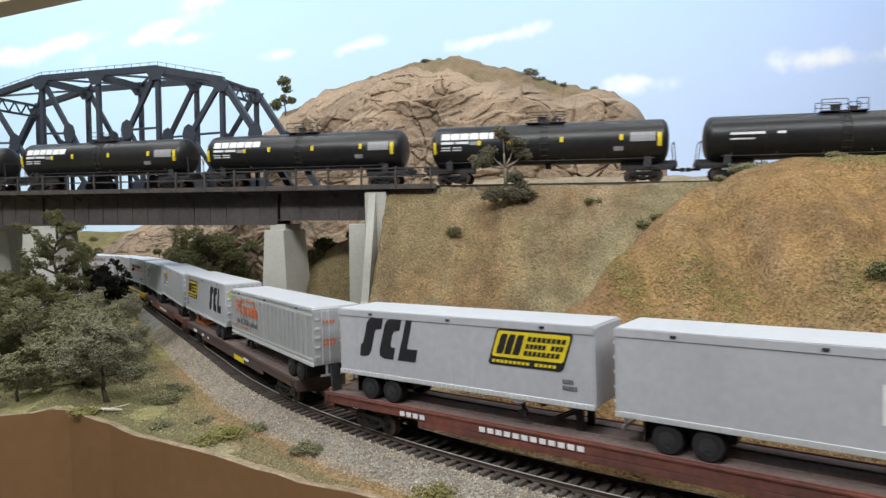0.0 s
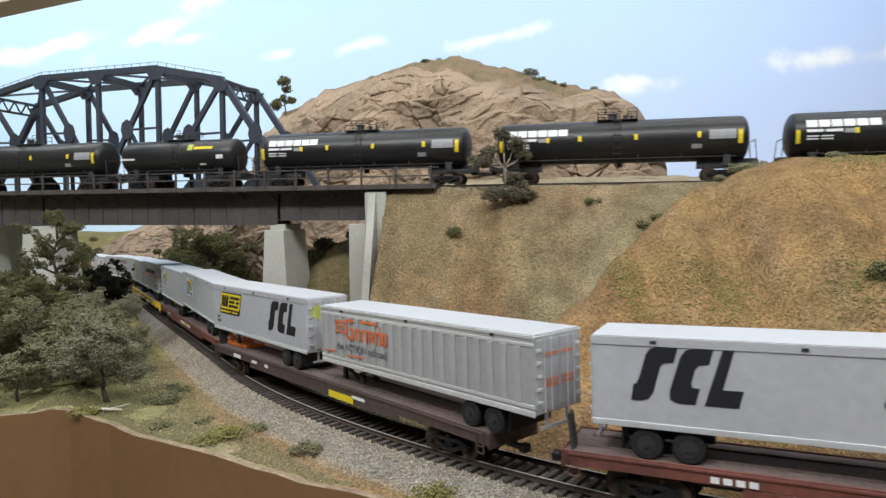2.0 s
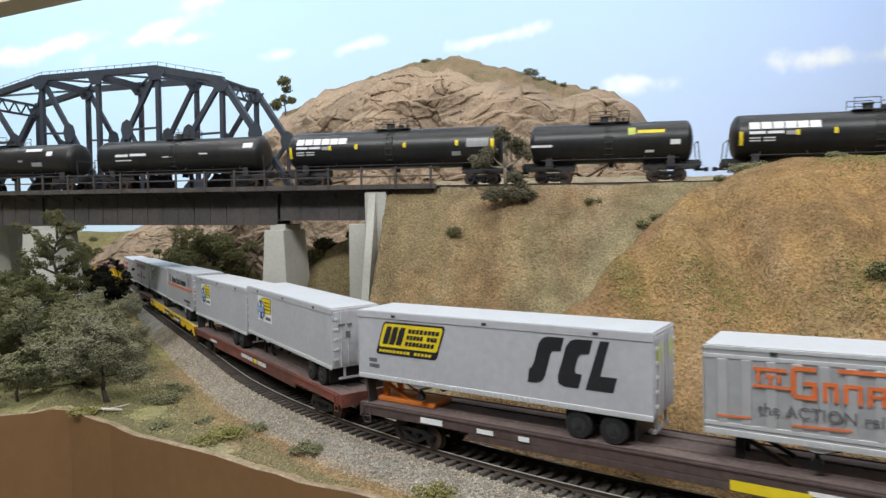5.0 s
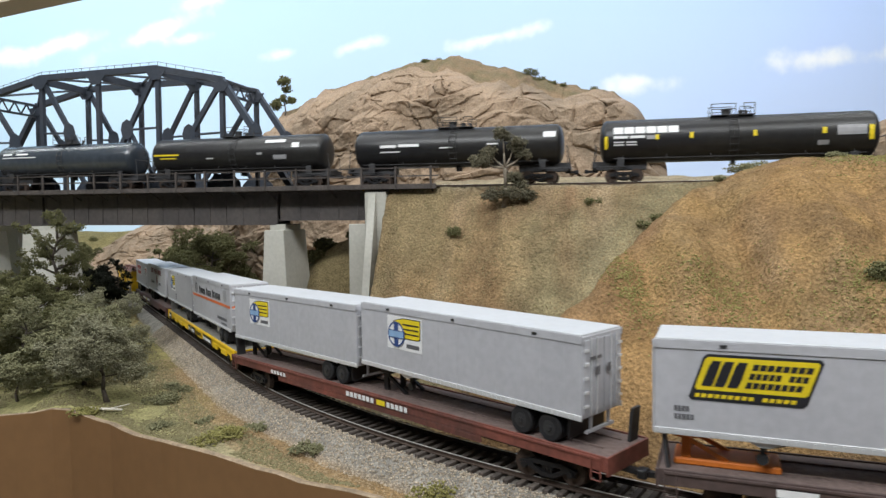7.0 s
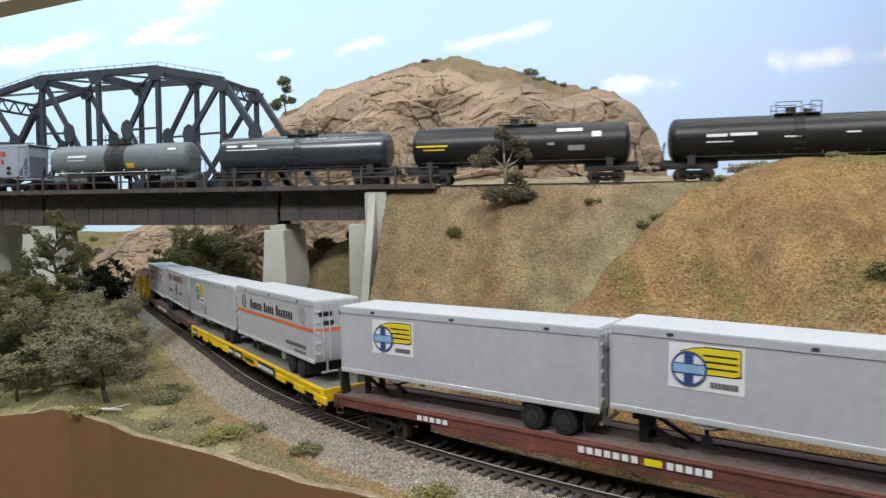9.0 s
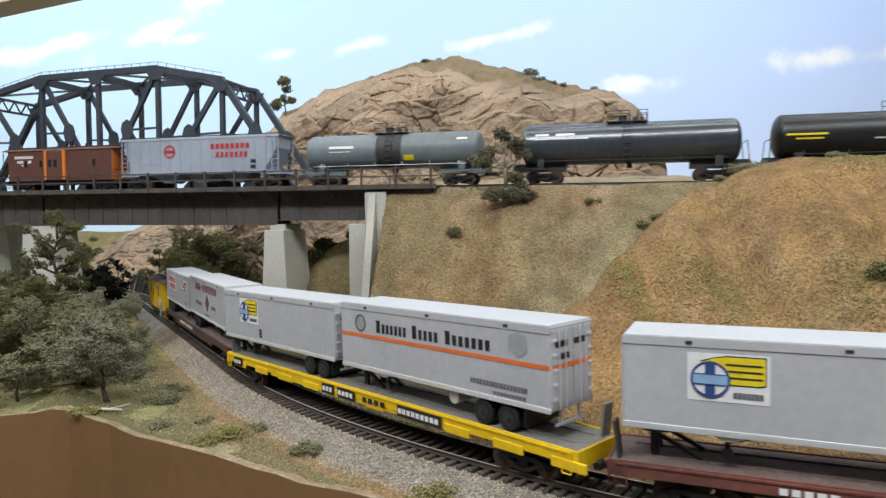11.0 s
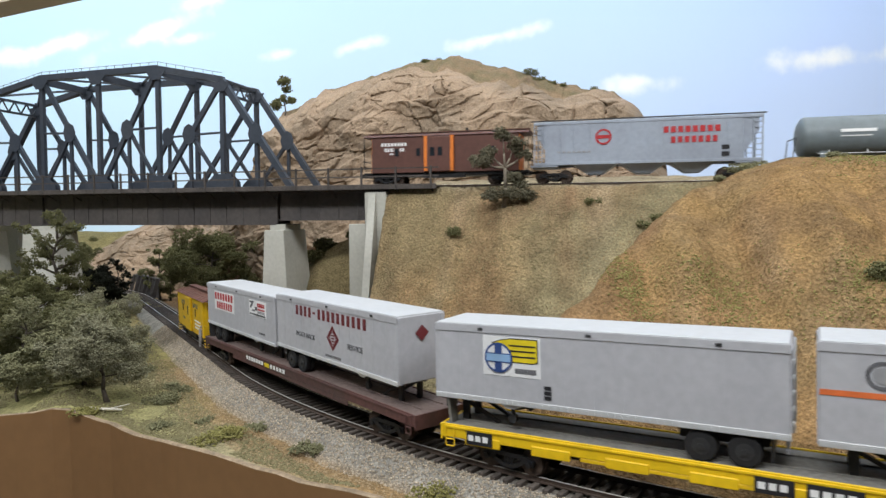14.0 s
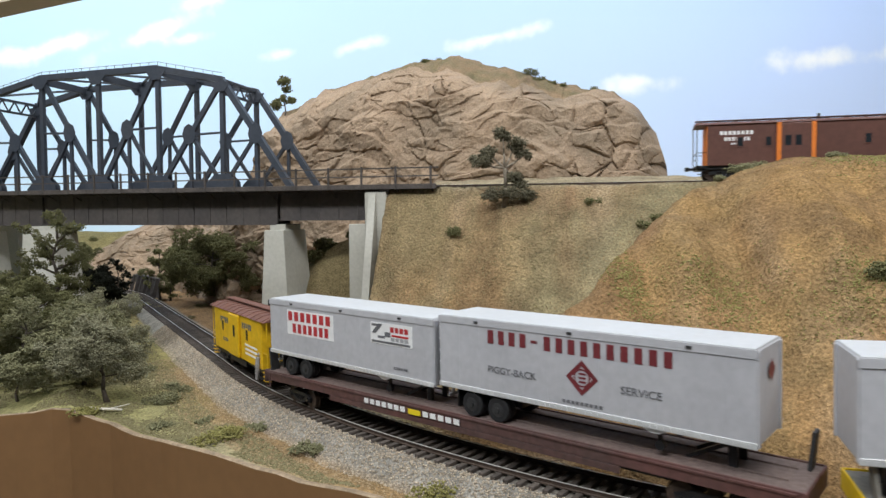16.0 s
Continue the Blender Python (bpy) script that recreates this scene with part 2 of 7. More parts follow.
def upper_run(t):
    return glide(UP_T, UP_S, t)


# ---- the ground ----
def sstep(a, b, x):
    t = max(0.0, min(1.0, (x - a) / (b - a)))
    return t * t * (3 - 2 * t)


def lerp(a, b, t):
    return a + (b - a) * t


def piece(table, x):
    """Straight lines between (x, value) pairs."""
    if x <= table[0][0]:
        return table[0][1]
    for (a, p), (b, q) in zip(table, table[1:]):
        if x <= b:
            return p + (q - p) * (x - a) / (b - a)
    return table[-1][1]


# the front edge of the benchwork, seen from above
EDGE = [(-1.5, 0.22), (-0.6, 0.30), (-0.42, 0.36), (-0.33, 0.398), (-0.285, 0.410), (-0.243, 0.411), (-0.205, 0.392), (-0.175, 0.366),
        (-0.145, 0.342), (-0.107, 0.319), (-0.074, 0.299), (-0.035, 0.276), (0.0, 0.247), (0.05, 0.207), (0.10, 0.168), (0.2, 0.10), (0.32, 0.045),
        (0.45, 0.0), (0.6, -0.03), (0.9, -0.03), (1.2, 0.03), (1.7, 0.2)]
BACK_Y = 1.70

_P = np.array([_LT[i] for i in range(-400, 500)])


def to_lower(x, y):
    """Signed distance from the lower line: positive on its far side."""
    d = (_P[:, 0] - x) ** 2 + (_P[:, 1] - y) ** 2
    k = int(d.argmin())
    a = _P[k]
    return -(x - a[0]) * math.sin(a[2]) + (y - a[1]) * math.cos(a[2])


def to_upper(x, y):
    dx, dy = x - UA.x, y - UA.y
    return dx * UD.x + dy * UD.y, dx * UN.x + dy * UN.y


ABUT = 0.480


def nz(x, y, f, o=0.0):
    return noise.noise((x * f + o, y * f - o, o * 1.7))


def ground_z(x, y, grain=True):
    lat = to_lower(x, y)
    u, w = to_upper(x, y)
    rough_ = nz(x, y, 14) * 0.0045 + nz(x, y, 45, 3) * 0.0022 + nz(x, y, 85, 5) * 0.0012 + (nz(x, y, 150, 7) * 0.0007 if grain else 0)
    low = -0.013 + rough_
    if lat < -0.026:
        low += 0.006 * sstep(-0.05, -0.13, lat) * (0.6 + nz(x, y, 9, 2))
        low += 0.012 * sstep(-0.30, -0.42, x) * sstep(0.40, 0.55, y)
    zu = UA.z + GRADE * max(0.30, min(1.25, u))
    z = low
    if lat > 0:
        # the valley rises behind the bridge, towards the cliff
        valley = low + 0.030 * sstep(0.05, 0.30, lat) + 0.100 * sstep(0.25, 0.44, u + nz(x, y, 8, 4) * 0.02) * sstep(-0.045, 0.05, w) * sstep(0.02, 0.12, lat)
        z = valley
        fill = sstep(ABUT - 0.002, ABUT + 0.006, u)
        if fill > 0:
            dl = max(0.0, lat - 0.034)
            m = sstep(0.0, 0.075, u - (0.742 + (w + 0.04) * 0.86) + nz(x, y, 11, 5) * 0.012)
            top_w = lerp(-0.021, -0.050, m)
            top_z = zu - 0.0024 + 0.0160 * m * sstep(0.73, 0.83, u) + 0.002 * m * nz(x, y, 30, 4)
            dw = max(0.0, top_w - w)
            q = dl / (dl + dw + 1e-6)
            steep = lerp(1.75, 0.95, sstep(0.48, 0.72, u))
            drop = max(0.0, top_z - dw * steep - low) / max(0.02, top_z - low)
            q_emb = 0.25 * q ** 1.3 + 0.75 * max(drop, 0.30 * q)
            gul = nz(u * 1.0, w * 0.22, 24, 9) * 0.017 + nz(u, w * 0.3, 60, 4) * 0.008 + nz(x, y, 22, 6) * 0.008 + nz(u, w, 38, 2) * 0.005 + nz(x, y, 110, 8) * 0.0022
            qq = lerp(q_emb, 1 - (1 - q) ** 1.5, m)
            emb = lerp(low + 0.002, top_z, qq) + gul * math.sin(math.pi * q) + rough_ * 0.6
            if w > top_w:
                back = sstep(top_w + 0.004, top_w + 0.026, w)
                emb = lerp(top_z + rough_ * 0.3, zu - 0.0024 + rough_ * 0.1, back)
                if w > 0.03:
                    emb = zu - 0.004 + rough_ + 0.018 * sstep(0.06, 0.16, w)
            z = lerp(valley, emb, fill)
    # ballast bed of the lower line
    bed = -0.0038 - 0.0095 * sstep(0.015, 0.034, abs(lat))
    if abs(lat) < 0.036:
        z = lerp(bed, z, sstep(0.026, 0.036, abs(lat))) if lat < 0 else max(bed, lerp(bed, z, sstep(0.022, 0.036, lat)))
    # far hills against the backdrop
    far = sstep(1.30, 1.55, y) * sstep(-0.55, -0.75, x)
    z += far * (0.085 + 0.03 * nz(x, y, 4, 8))
    return z


def ground_tone(x, y, z):
    """Earth, grass and grit colours by where each was strewn."""
    lat = to_lower(x, y)
    u, w = to_upper(x, y)
    n1, n2 = nz(x, y, 9, 1), nz(x, y, 34, 6)
    earth = Vector((0.262, 0.154, 0.078))
    tan = Vector((0.312, 0.210, 0.116))
    ochre = Vector((0.278, 0.168, 0.066))
    olive = Vector((0.215, 0.190, 0.095))
    green = Vector((0.190, 0.182, 0.072))
    grey = Vector((0.270, 0.232, 0.160))
    c = earth.copy()
    if lat < 0:
        c = (olive * 1.45).lerp(grey * 1.55, 0.5 + 0.5 * n1).lerp(green, 0.35 * max(0, n2 + 0.2))
        c = c.lerp(ochre.lerp(tan, 0.5), sstep(-0.062, -0.036, lat + n2 * 0.010) * 0.9)
        c = c.lerp(green * 1.4, 0.7 * sstep(-0.12, -0.22, x) * sstep(0.3, -0.3, n1))
    elif u > ABUT - 0.004:
        m = sstep(-0.03, 0.10, u - (0.742 + (w + 0.04) * 0.86) + n2 * 0.03 + n1 * 0.02)
        c = earth.lerp(tan, 0.45 + 0.6 * n1).lerp(grey.lerp(green, 0.35), 0.40 * sstep(-0.12, -0.03, w + n2 * 0.05 + n1 * 0.03) * (1 - m))
        streak = nz(u, w * 0.12, 42, 3)
        c = c.lerp(Vector((0.36, 0.27, 0.175)), 0.50 * sstep(0.12, 0.45, streak))
        c = c.lerp(Vector((0.225, 0.130, 0.072)), 0.6 * sstep(-0.10, -0.42, streak + 0.3 * n1))
        c = c.lerp(ochre, m * (0.60 + 0.5 * n2))
        patch = sstep(0.02, 0.30, nz(x, y, 8, 12) + 0.45 * n2)
        c = c.lerp(green.lerp(olive, 0.4), (0.20 + 0.22 * m) * patch)
        mossy = sstep(0.05, 0.30, nz(x, y, 10, 21) + 0.35 * n2 + 0.2 * nz(x, y, 80, 3))
        c = c.lerp(grey.lerp(green, 0.45) * 0.92, 0.34 * mossy * (1 - 0.5 * m))
        c = c.lerp(Vector((0.33, 0.205, 0.085)), 0.55 * m * sstep(0.12, 0.40, nz(x, y, 16, 31) + 0.3 * n2))
        c = c.lerp(Vector((0.175, 0.112, 0.062)), 0.5 * sstep(0.10, 0.42, nz(x, y, 13, 41) + 0.4 * nz(x, y, 60, 5)))
        seam = math.exp(-((u + 0.016 + n2 * 0.015 - (0.742 + (w + 0.04) * 0.86)) / 0.042) ** 2)
        c = c.lerp(green.lerp(grey, 0.55), 0.72 * seam)
        c = c.lerp(grey.lerp(green, 0.3), 0.6 * sstep(0.84, 0.95, u) * sstep(-0.07, -0.04, w))
        c = c.lerp(grey * 1.15, sstep(-0.026, -0.016, w) * (1 - m) * 0.8)
    else:
        c = tan.lerp(earth, 0.5 + 0.5 * n1).lerp(olive * 0.8, 0.7 * sstep(0.2, 0.4, u + 0.1 * n2))
        c = c.lerp(green, sstep(1.2, 1.45, y) * 0.7)
    if abs(lat) < 0.034:
        c = Vector((0.30, 0.28, 0.245)).lerp(c, sstep(0.026, 0.034, abs(lat)))
        if abs(lat) < 0.013:
            c = c.lerp(Vector((0.13, 0.115, 0.10)), 0.7)
    return c


def earth_material():
    m = bpy.data.materials.new("scenic_earth")
    m.use_nodes = True
    nt = m.node_tree
    L = nt.links.new
    b = nt.nodes["Principled BSDF"]
    at = nt.nodes.new("ShaderNodeAttribute")
    at.attribute_name = "tone"
    tc = nt.nodes.new("ShaderNodeTexCoord")
    last = at.outputs["Color"]
    heights = []
    for sc, lo, hi in ((520, 0.64, 1.28), (1600, 0.76, 1.20), (60, 0.76, 1.20)):
        n = nt.nodes.new("ShaderNodeTexNoise")
        n.inputs["Scale"].default_value, n.inputs["Detail"].default_value = sc, 3
        L(tc.outputs["Object"], n.inputs["Vector"])
        r = nt.nodes.new("ShaderNodeMapRange")
        r.inputs["From Min"].default_value, r.inputs["From Max"].default_value = 0.3, 0.7
        r.inputs["To Min"].default_value, r.inputs["To Max"].default_value = lo, hi
        L(n.outputs["Fac"], r.inputs["Value"])
        mx = nt.nodes.new("ShaderNodeMix")
        mx.data_type, mx.blend_type = "RGBA", "MULTIPLY"
        mx.inputs["Factor"].default_value = 1.0
        L(last, mx.inputs["A"])
        L(r.outputs["Result"], mx.inputs["B"])
        last = mx.outputs["Result"]
        heights.append(n.outputs["Fac"])
    L(last, b.inputs["Base Color"])
    b.inputs["Roughness"].default_value = 0.95
    b.inputs["Specular IOR Level"].default_value = 0.15
    bp = nt.nodes.new("ShaderNodeBump")
    bp.inputs["Strength"].default_value, bp.inputs["Distance"].default_value = 0.9, 0.0026
    L(heights[0], bp.inputs["Height"])
    L(bp.outputs["Normal"], b.inputs["Normal"])
    return m


M["earth"] = earth_material()


def build_ground():
    xs = list(np.concatenate([np.linspace(-1.5, -0.62, 70, endpoint=False), np.linspace(-0.62, 0.50, 400, endpoint=False), np.linspace(0.50, 1.7, 70)]))
    ts = [t ** 1.7 for t in np.linspace(0, 1, 330)]
    verts, tones = [], []
    for x in xs:
        y0 = piece(EDGE, x)
        for t in ts:
            y = y0 + (BACK_Y - y0) * t
            z = ground_z(x, y)
            verts.append((x, y, z))
            c = ground_tone(x, y, z)
            tones.append((c.x, c.y, c.z, 1.0))
    ny = len(ts)
    faces = [(i * ny + j, (i + 1) * ny + j, (i + 1) * ny + j + 1, i * ny + j + 1) for i in range(len(xs) - 1) for j in range(ny - 1)]
    me = bpy.data.meshes.new("ground")
    me.from_pydata(verts, [], faces)
    a = me.color_attributes.new("tone", "FLOAT_COLOR", "POINT")
    a.data.foreach_set("color", np.array(tones, dtype=np.float32).ravel())
    me.shade_smooth()
    me.materials.append(M["earth"])
    tagged(new("ground", me), "modelled earth slopes with ochre soil and dry grass", "ground", kind="structure")


build_ground()


# ---- benchwork fascia, backdrop, room ----
def build_fascia():
    bm = bmesh.new()
    pts = [Vector((x, piece(EDGE, x), 0)) for x in np.linspace(-1.5, 1.7, 260)]
    rows = []
    for i, p in enumerate(pts):
        d = (pts[min(i + 1, len(pts) - 1)] - pts[max(i - 1, 0)]).normalized()
        nrm = Vector((d.y, -d.x, 0))
        zt = ground_z(p.x, p.y, False) + 0.0015
        rows.append([bm.verts.new((p.x + nrm.x * o, p.y + nrm.y * o, z)) for o, z in ((0, zt - 0.001), (0.0035, zt), (0.0042, zt - 0.0008), (0.0042, -0.35), (0, -0.35))])
    edge = []
    for A, B in zip(rows, rows[1:]):
        for k in range(4):
            fc = bm.faces.new((A[k], B[k], B[k + 1], A[k + 1]))
            if k < 2:
                edge.append(fc)
    bmesh.ops.recalc_face_normals(bm, faces=bm.faces)
    for fc in edge:
        fc.material_index = 1
    o = part("fascia_board", bm, M["hardboard"], smooth=False)
    o.data.materials.append(M["board_edge"])
    tagged(o, "brown bent hardboard fascia along the layout edge", "fascia", kind="structure")


build_fascia()


def backdrop_material():
    """Sky blue paint with soft white brushed clouds."""
    m = bpy.data.materials.new("painted_sky")
    m.use_nodes = True
    nt = m.node_tree
    L = nt.links.new
    b = nt.nodes["Principled BSDF"]
    tc = nt.nodes.new("ShaderNodeTexCoord")
    sep = nt.nodes.new("ShaderNodeSeparateXYZ")
    L(tc.outputs["Object"], sep.inputs[0])
    r = nt.nodes.new("ShaderNodeMapRange")
    r.inputs["From Min"].default_value, r.inputs["From Max"].default_value = 0.05, 0.75
    L(sep.outputs["Z"], r.inputs["Value"])
    ramp = nt.nodes.new("ShaderNodeMix")
    ramp.data_type = "RGBA"
    ramp.inputs["A"].default_value, ramp.inputs["B"].default_value = (0.62, 0.78, 0.92, 1), (0.48, 0.68, 0.90, 1)
    L(r.outputs["Result"], ramp.inputs["Factor"])
    rx = nt.nodes.new("ShaderNodeMapRange")
    rx.inputs["From Min"].default_value, rx.inputs["From Max"].default_value = -1.0, 1.0
    L(sep.outputs["X"], rx.inputs["Value"])
    wash = nt.nodes.new("ShaderNodeMix")
    wash.data_type, wash.blend_type = "RGBA", "MULTIPLY"
    wash.inputs["B"].default_value = (0.98, 0.90, 1.0, 1)
    L(rx.outputs["Result"], wash.inputs["Factor"])
    L(ramp.outputs["Result"], wash.inputs["A"])
    nz1 = nt.nodes.new("ShaderNodeTexNoise")
    nz1.inputs["Scale"].default_value, nz1.inputs["Detail"].default_value = 11, 8
    L(tc.outputs["Object"], nz1.inputs["Vector"])
    last = wash.outputs["Result"]
    clouds = [(-1.13, 0.565, 0.085, 0.022, 0.1), (-0.965, 0.600, 0.085, 0.020, 0.18), (-0.74, 0.618, 0.13, 0.024, 0.35), (-0.655, 0.600, 0.06, 0.016, 0.1),
              (-0.60, 0.700, 0.09, 0.022, 0.3), (-0.405, 0.556, 0.042, 0.016, 0.2), (-0.21, 0.572, 0.065, 0.018, 0.25), (0.135, 0.580, 0.11, 0.017, 0.2),
              (0.53, 0.458, 0.085, 0.024, 0.05), (1.02, 0.505, 0.15, 0.026, 0.05), (1.32, 0.52, 0.10, 0.03, 0.1), (-1.5, 0.62, 0.14, 0.03, 0.1), (1.7, 0.62, 0.2, 0.03, 0.1)]
    for cx, cz, sx, sz, tilt in clouds:
        parts_ = []
        for w in (nt.nodes.new("ShaderNodeMath"), nt.nodes.new("ShaderNodeMath")):
            w.operation = "SUBTRACT"
            parts_.append(w)
        L(sep.outputs["X"], parts_[0].inputs[0])
        parts_[0].inputs[1].default_value = cx
        L(sep.outputs["Z"], parts_[1].inputs[0])
        parts_[1].inputs[1].default_value = cz
        sh = nt.nodes.new("ShaderNodeMath")
        sh.operation = "MULTIPLY_ADD"
        L(parts_[0].outputs[0], sh.inputs[0])
        sh.inputs[1].default_value = -tilt
        L(parts_[1].outputs[0], sh.inputs[2])
        cb = nt.nodes.new("ShaderNodeCombineXYZ")
        sxn, szn = nt.nodes.new("ShaderNodeMath"), nt.nodes.new("ShaderNodeMath")
        sxn.operation = szn.operation = "DIVIDE"
        L(parts_[0].outputs[0], sxn.inputs[0])
        sxn.inputs[1].default_value = sx
        L(sh.outputs[0], szn.inputs[0])
        szn.inputs[1].default_value = sz
        L(sxn.outputs[0], cb.inputs[0])
        L(szn.outputs[0], cb.inputs[1])
        ln = nt.nodes.new("ShaderNodeVectorMath")
        ln.operation = "LENGTH"
        L(cb.outputs[0], ln.inputs[0])
        ad = nt.nodes.new("ShaderNodeMath")
        ad.operation = "MULTIPLY_ADD"
        L(nz1.outputs["Fac"], ad.inputs[0])
        ad.inputs[1].default_value = -3.4
        L(ln.outputs["Value"], ad.inputs[2])
        mr = nt.nodes.new("ShaderNodeMapRange")
        mr.interpolation_type = "SMOOTHSTEP"
        mr.inputs["From Min"].default_value, mr.inputs["From Max"].default_value = -0.25, -1.7
        mr.inputs["To Max"].default_value = 0.85
        L(ad.outputs[0], mr.inputs["Value"])
        mx = nt.nodes.new("ShaderNodeMix")
        mx.data_type = "RGBA"
        mx.inputs["B"].default_value = (0.92, 0.93, 0.93, 1)
        L(mr.outputs["Result"], mx.inputs["Factor"])
        L(last, mx.inputs["A"])
        last = mx.outputs["Result"]
    L(last, b.inputs["Base Color"])
    b.inputs["Roughness"].default_value = 0.9
    b.inputs["Specular IOR Level"].default_value = 0.1
    return m


def slab(name, x0, x1, y0, y1, z0, z1, material, label, cat):
    o = part(name, box(bmesh.new(), x0, x1, y0, y1, z0, z1), material)
    return tagged(o, label, cat, kind="structure")


slab("backdrop", -2.6, 2.9, BACK_Y, BACK_Y + 0.02, -0.05, 1.20, backdrop_material(), "sky blue painted backdrop with brushed white clouds", "backdrop")
slab("floor", -3, 3, -3, 2.2, -1.22, -1.2, M["carpet"], "plain grey carpet floor of the aisle", "floor")
slab("ceiling", -3, 3, -3, 2.2, 1.25, 1.29, M["plaster"], "white painted ceiling", "ceiling")
slab("wall_back", -3, 3, 2.16, 2.2, -1.2, 1.25, M["plaster"], "plain off-white wall behind the backdrop", "wall")
slab("wall_aisle", -3, 3, -3.04, -3, -1.2, 1.25, M["plaster"], "plain off-white wall across the aisle", "wall")
slab("wall_west", -3.04, -3, -3, 2.2, -1.2, 1.25, M["plaster"], "plain off-white side wall", "wall")
slab("wall_east", 3, 3.04, -3, 2.2, -1.2, 1.25, M["plaster"], "plain off-white side wall", "wall")


bm_ = bmesh.new()
beam(bm_, (-0.33, 0.40, 0.245), (-0.17, 0.40, 0.2745), 0.02, 0.03)
tagged(part("light_valance", bm_, M["valance"]), "beige edge of the lighting valance overhead", "valance", kind="structure")


# ---- rock cliff behind the upper line ----
CLIFF_TOP = [(-0.55, 0.02), (-0.44, 0.045), (-0.351, 0.076), (-0.256, 0.119), (-0.15, 0.140), (0.0, 0.150), (0.09, 0.152), (0.135, 0.168), (0.155, 0.200), (0.176, 0.248), (0.206, 0.290), (0.27, 0.309),
             (0.335, 0.325), (0.42, 0.344), (0.475, 0.343), (0.515, 0.330), (0.600, 0.302), (0.690, 0.278), (0.722, 0.258), (0.748, 0.228), (0.758, 0.190), (0.763, 0.150), (0.766, 0.11)]


def rock(u, z):
    """Depth of the carved face: tilted ledges, broken blocks, and long thin cracks."""
    wx = noise.noise((u * 9, z * 9, 2.0)) * 0.05 + noise.noise((u * 40, z * 40, 6.0)) * 0.006
    wz = noise.noise((u * 9, z * 9, 5.0)) * 0.03 + noise.noise((u * 45, z * 45, 8.0)) * 0.005
    a, b = u + wx, z + wz
    out = noise.noise((u * 6, z * 5, 1.0)) * 0.018
    # ledges: saw teeth along a tilted bedding
    for f, amp, slope, o in ((21.0, 0.0125, 0.10, 0.0), (44.0, 0.0065, 0.26, 3.3), (30.0, 0.0060, -0.55, 7.1)):
        t = (b - a * slope) * f + noise.noise((a * 6, b * 6, o)) * 1.5
        fr = t - math.floor(t)
        on = max(0.0, min(1.0, 0.35 + 2.2 * noise.noise((a * 12 + o, math.floor(t) * 2.7, o))))
        out += amp * on * (fr if fr < 0.90 else (1 - fr) / 0.10 * 0.90)
    # broken blocks with dark gaps
    d, pts = noise.voronoi(Vector((a * 20 + b * 12, b * 30 - a * 9, 0.3)))
    out += noise.noise(pts[0] * 3.7) * 0.0075
    out -= math.exp(-((d[1] - d[0]) / 0.05) ** 2) * 0.011 * max(0.0, noise.noise((u * 11, z * 11, 11.0)) + 0.22)
    d2, p2 = noise.voronoi(Vector((a * 60 + b * 45, b * 85 - a * 30, 4.3)))
    out += noise.noise(p2[0] * 2.1) * 0.0036
    out += noise.fractal((u * 70, z * 80, 9.0), 0.9, 2.0, 5) * 0.0022
    return out


def build_cliff():
    us = np.linspace(-0.55, 0.766, 640)
    nv, nc = 190, 40
    rows, caps = [], []
    for u in us:
        zt = piece(CLIFF_TOP, u) + noise.noise((u * 30, 0, 0)) * 0.004 + noise.noise((u * 110, 0, 3)) * 0.002 - 0.006 * sstep(0.3, 0.45, u)
        zb = lerp(-0.02, 0.10, sstep(0.40, 0.52, u))
        shoulder = (0.016 + 0.016 * sstep(0.36, 0.47, u) * sstep(0.66, 0.55, u) + 0.020 * noise.noise((u * 20, 2, 0)) + 0.007 * noise.noise((u * 70, 5, 0))) * sstep(0.17, 0.23, u) * sstep(0.69, 0.64, u)
        zr = zt - shoulder
        corner = max(0.0, u - 0.62) / 0.145
        w0 = 0.175 + 0.02 * math.sin(u * 9) + 0.12 * corner ** 2.2 + 0.27 * sstep(0.20, -0.12, u)
        col = []
        for j in range(nv):
            v = j / (nv - 1)
            z = lerp(zb, zr, v)
            wl = w0 + 0.085 * v ** 1.4 + 0.03 * max(0, v - 0.85) / 0.15 * (v > 0.85)
            fade = 1 - 0.75 * sstep(0.90, 1.0, v)
            w = wl - rock(u, z) * fade - shoulder * 0.9 * v
            P = UA + UD * u + UN * w
            col.append((P.x, P.y, z))
        rows.append(col)
        cap = []
        for j in range(nc):
            v = j / (nc - 1)
            w = w0 + 0.115 - shoulder * 0.9 + (0.30 + shoulder) * v - rock(u, zr) * 0.25 * (1 - v)
            z = zr + (shoulder + 0.006) * math.sin(min(1, v * 3.2) * math.pi / 2) - 0.16 * max(0, v - 0.25) ** 1.5 + noise.noise((u * 50, v * 9, 3)) * 0.004 + noise.noise((u * 140, v * 40, 7)) * 0.002
            P = UA + UD * u + UN * w
            cap.append((P.x, P.y, z if j else zr))
        caps.append(cap)
    for name, data, mt, label in (("rock_cliff", rows, M["rock"], "carved pinkish tan sandstone cliff with cracks"), ("hilltop", caps, M["hill"], "dry grassy top of the rock hill")):
        n = len(data[0])
        me = bpy.data.meshes.new(name)
        me.from_pydata([p for c in data for p in c], [], [(i * n + j, (i + 1) * n + j, (i + 1) * n + j + 1, i * n + j + 1) for i in range(len(data) - 1) for j in range(n - 1)])
        me.shade_smooth() if name == "hilltop" else None
        me.materials.append(mt)
        tagged(new(name, me), label, "hill" if name == "hilltop" else "cliff", kind="structure")


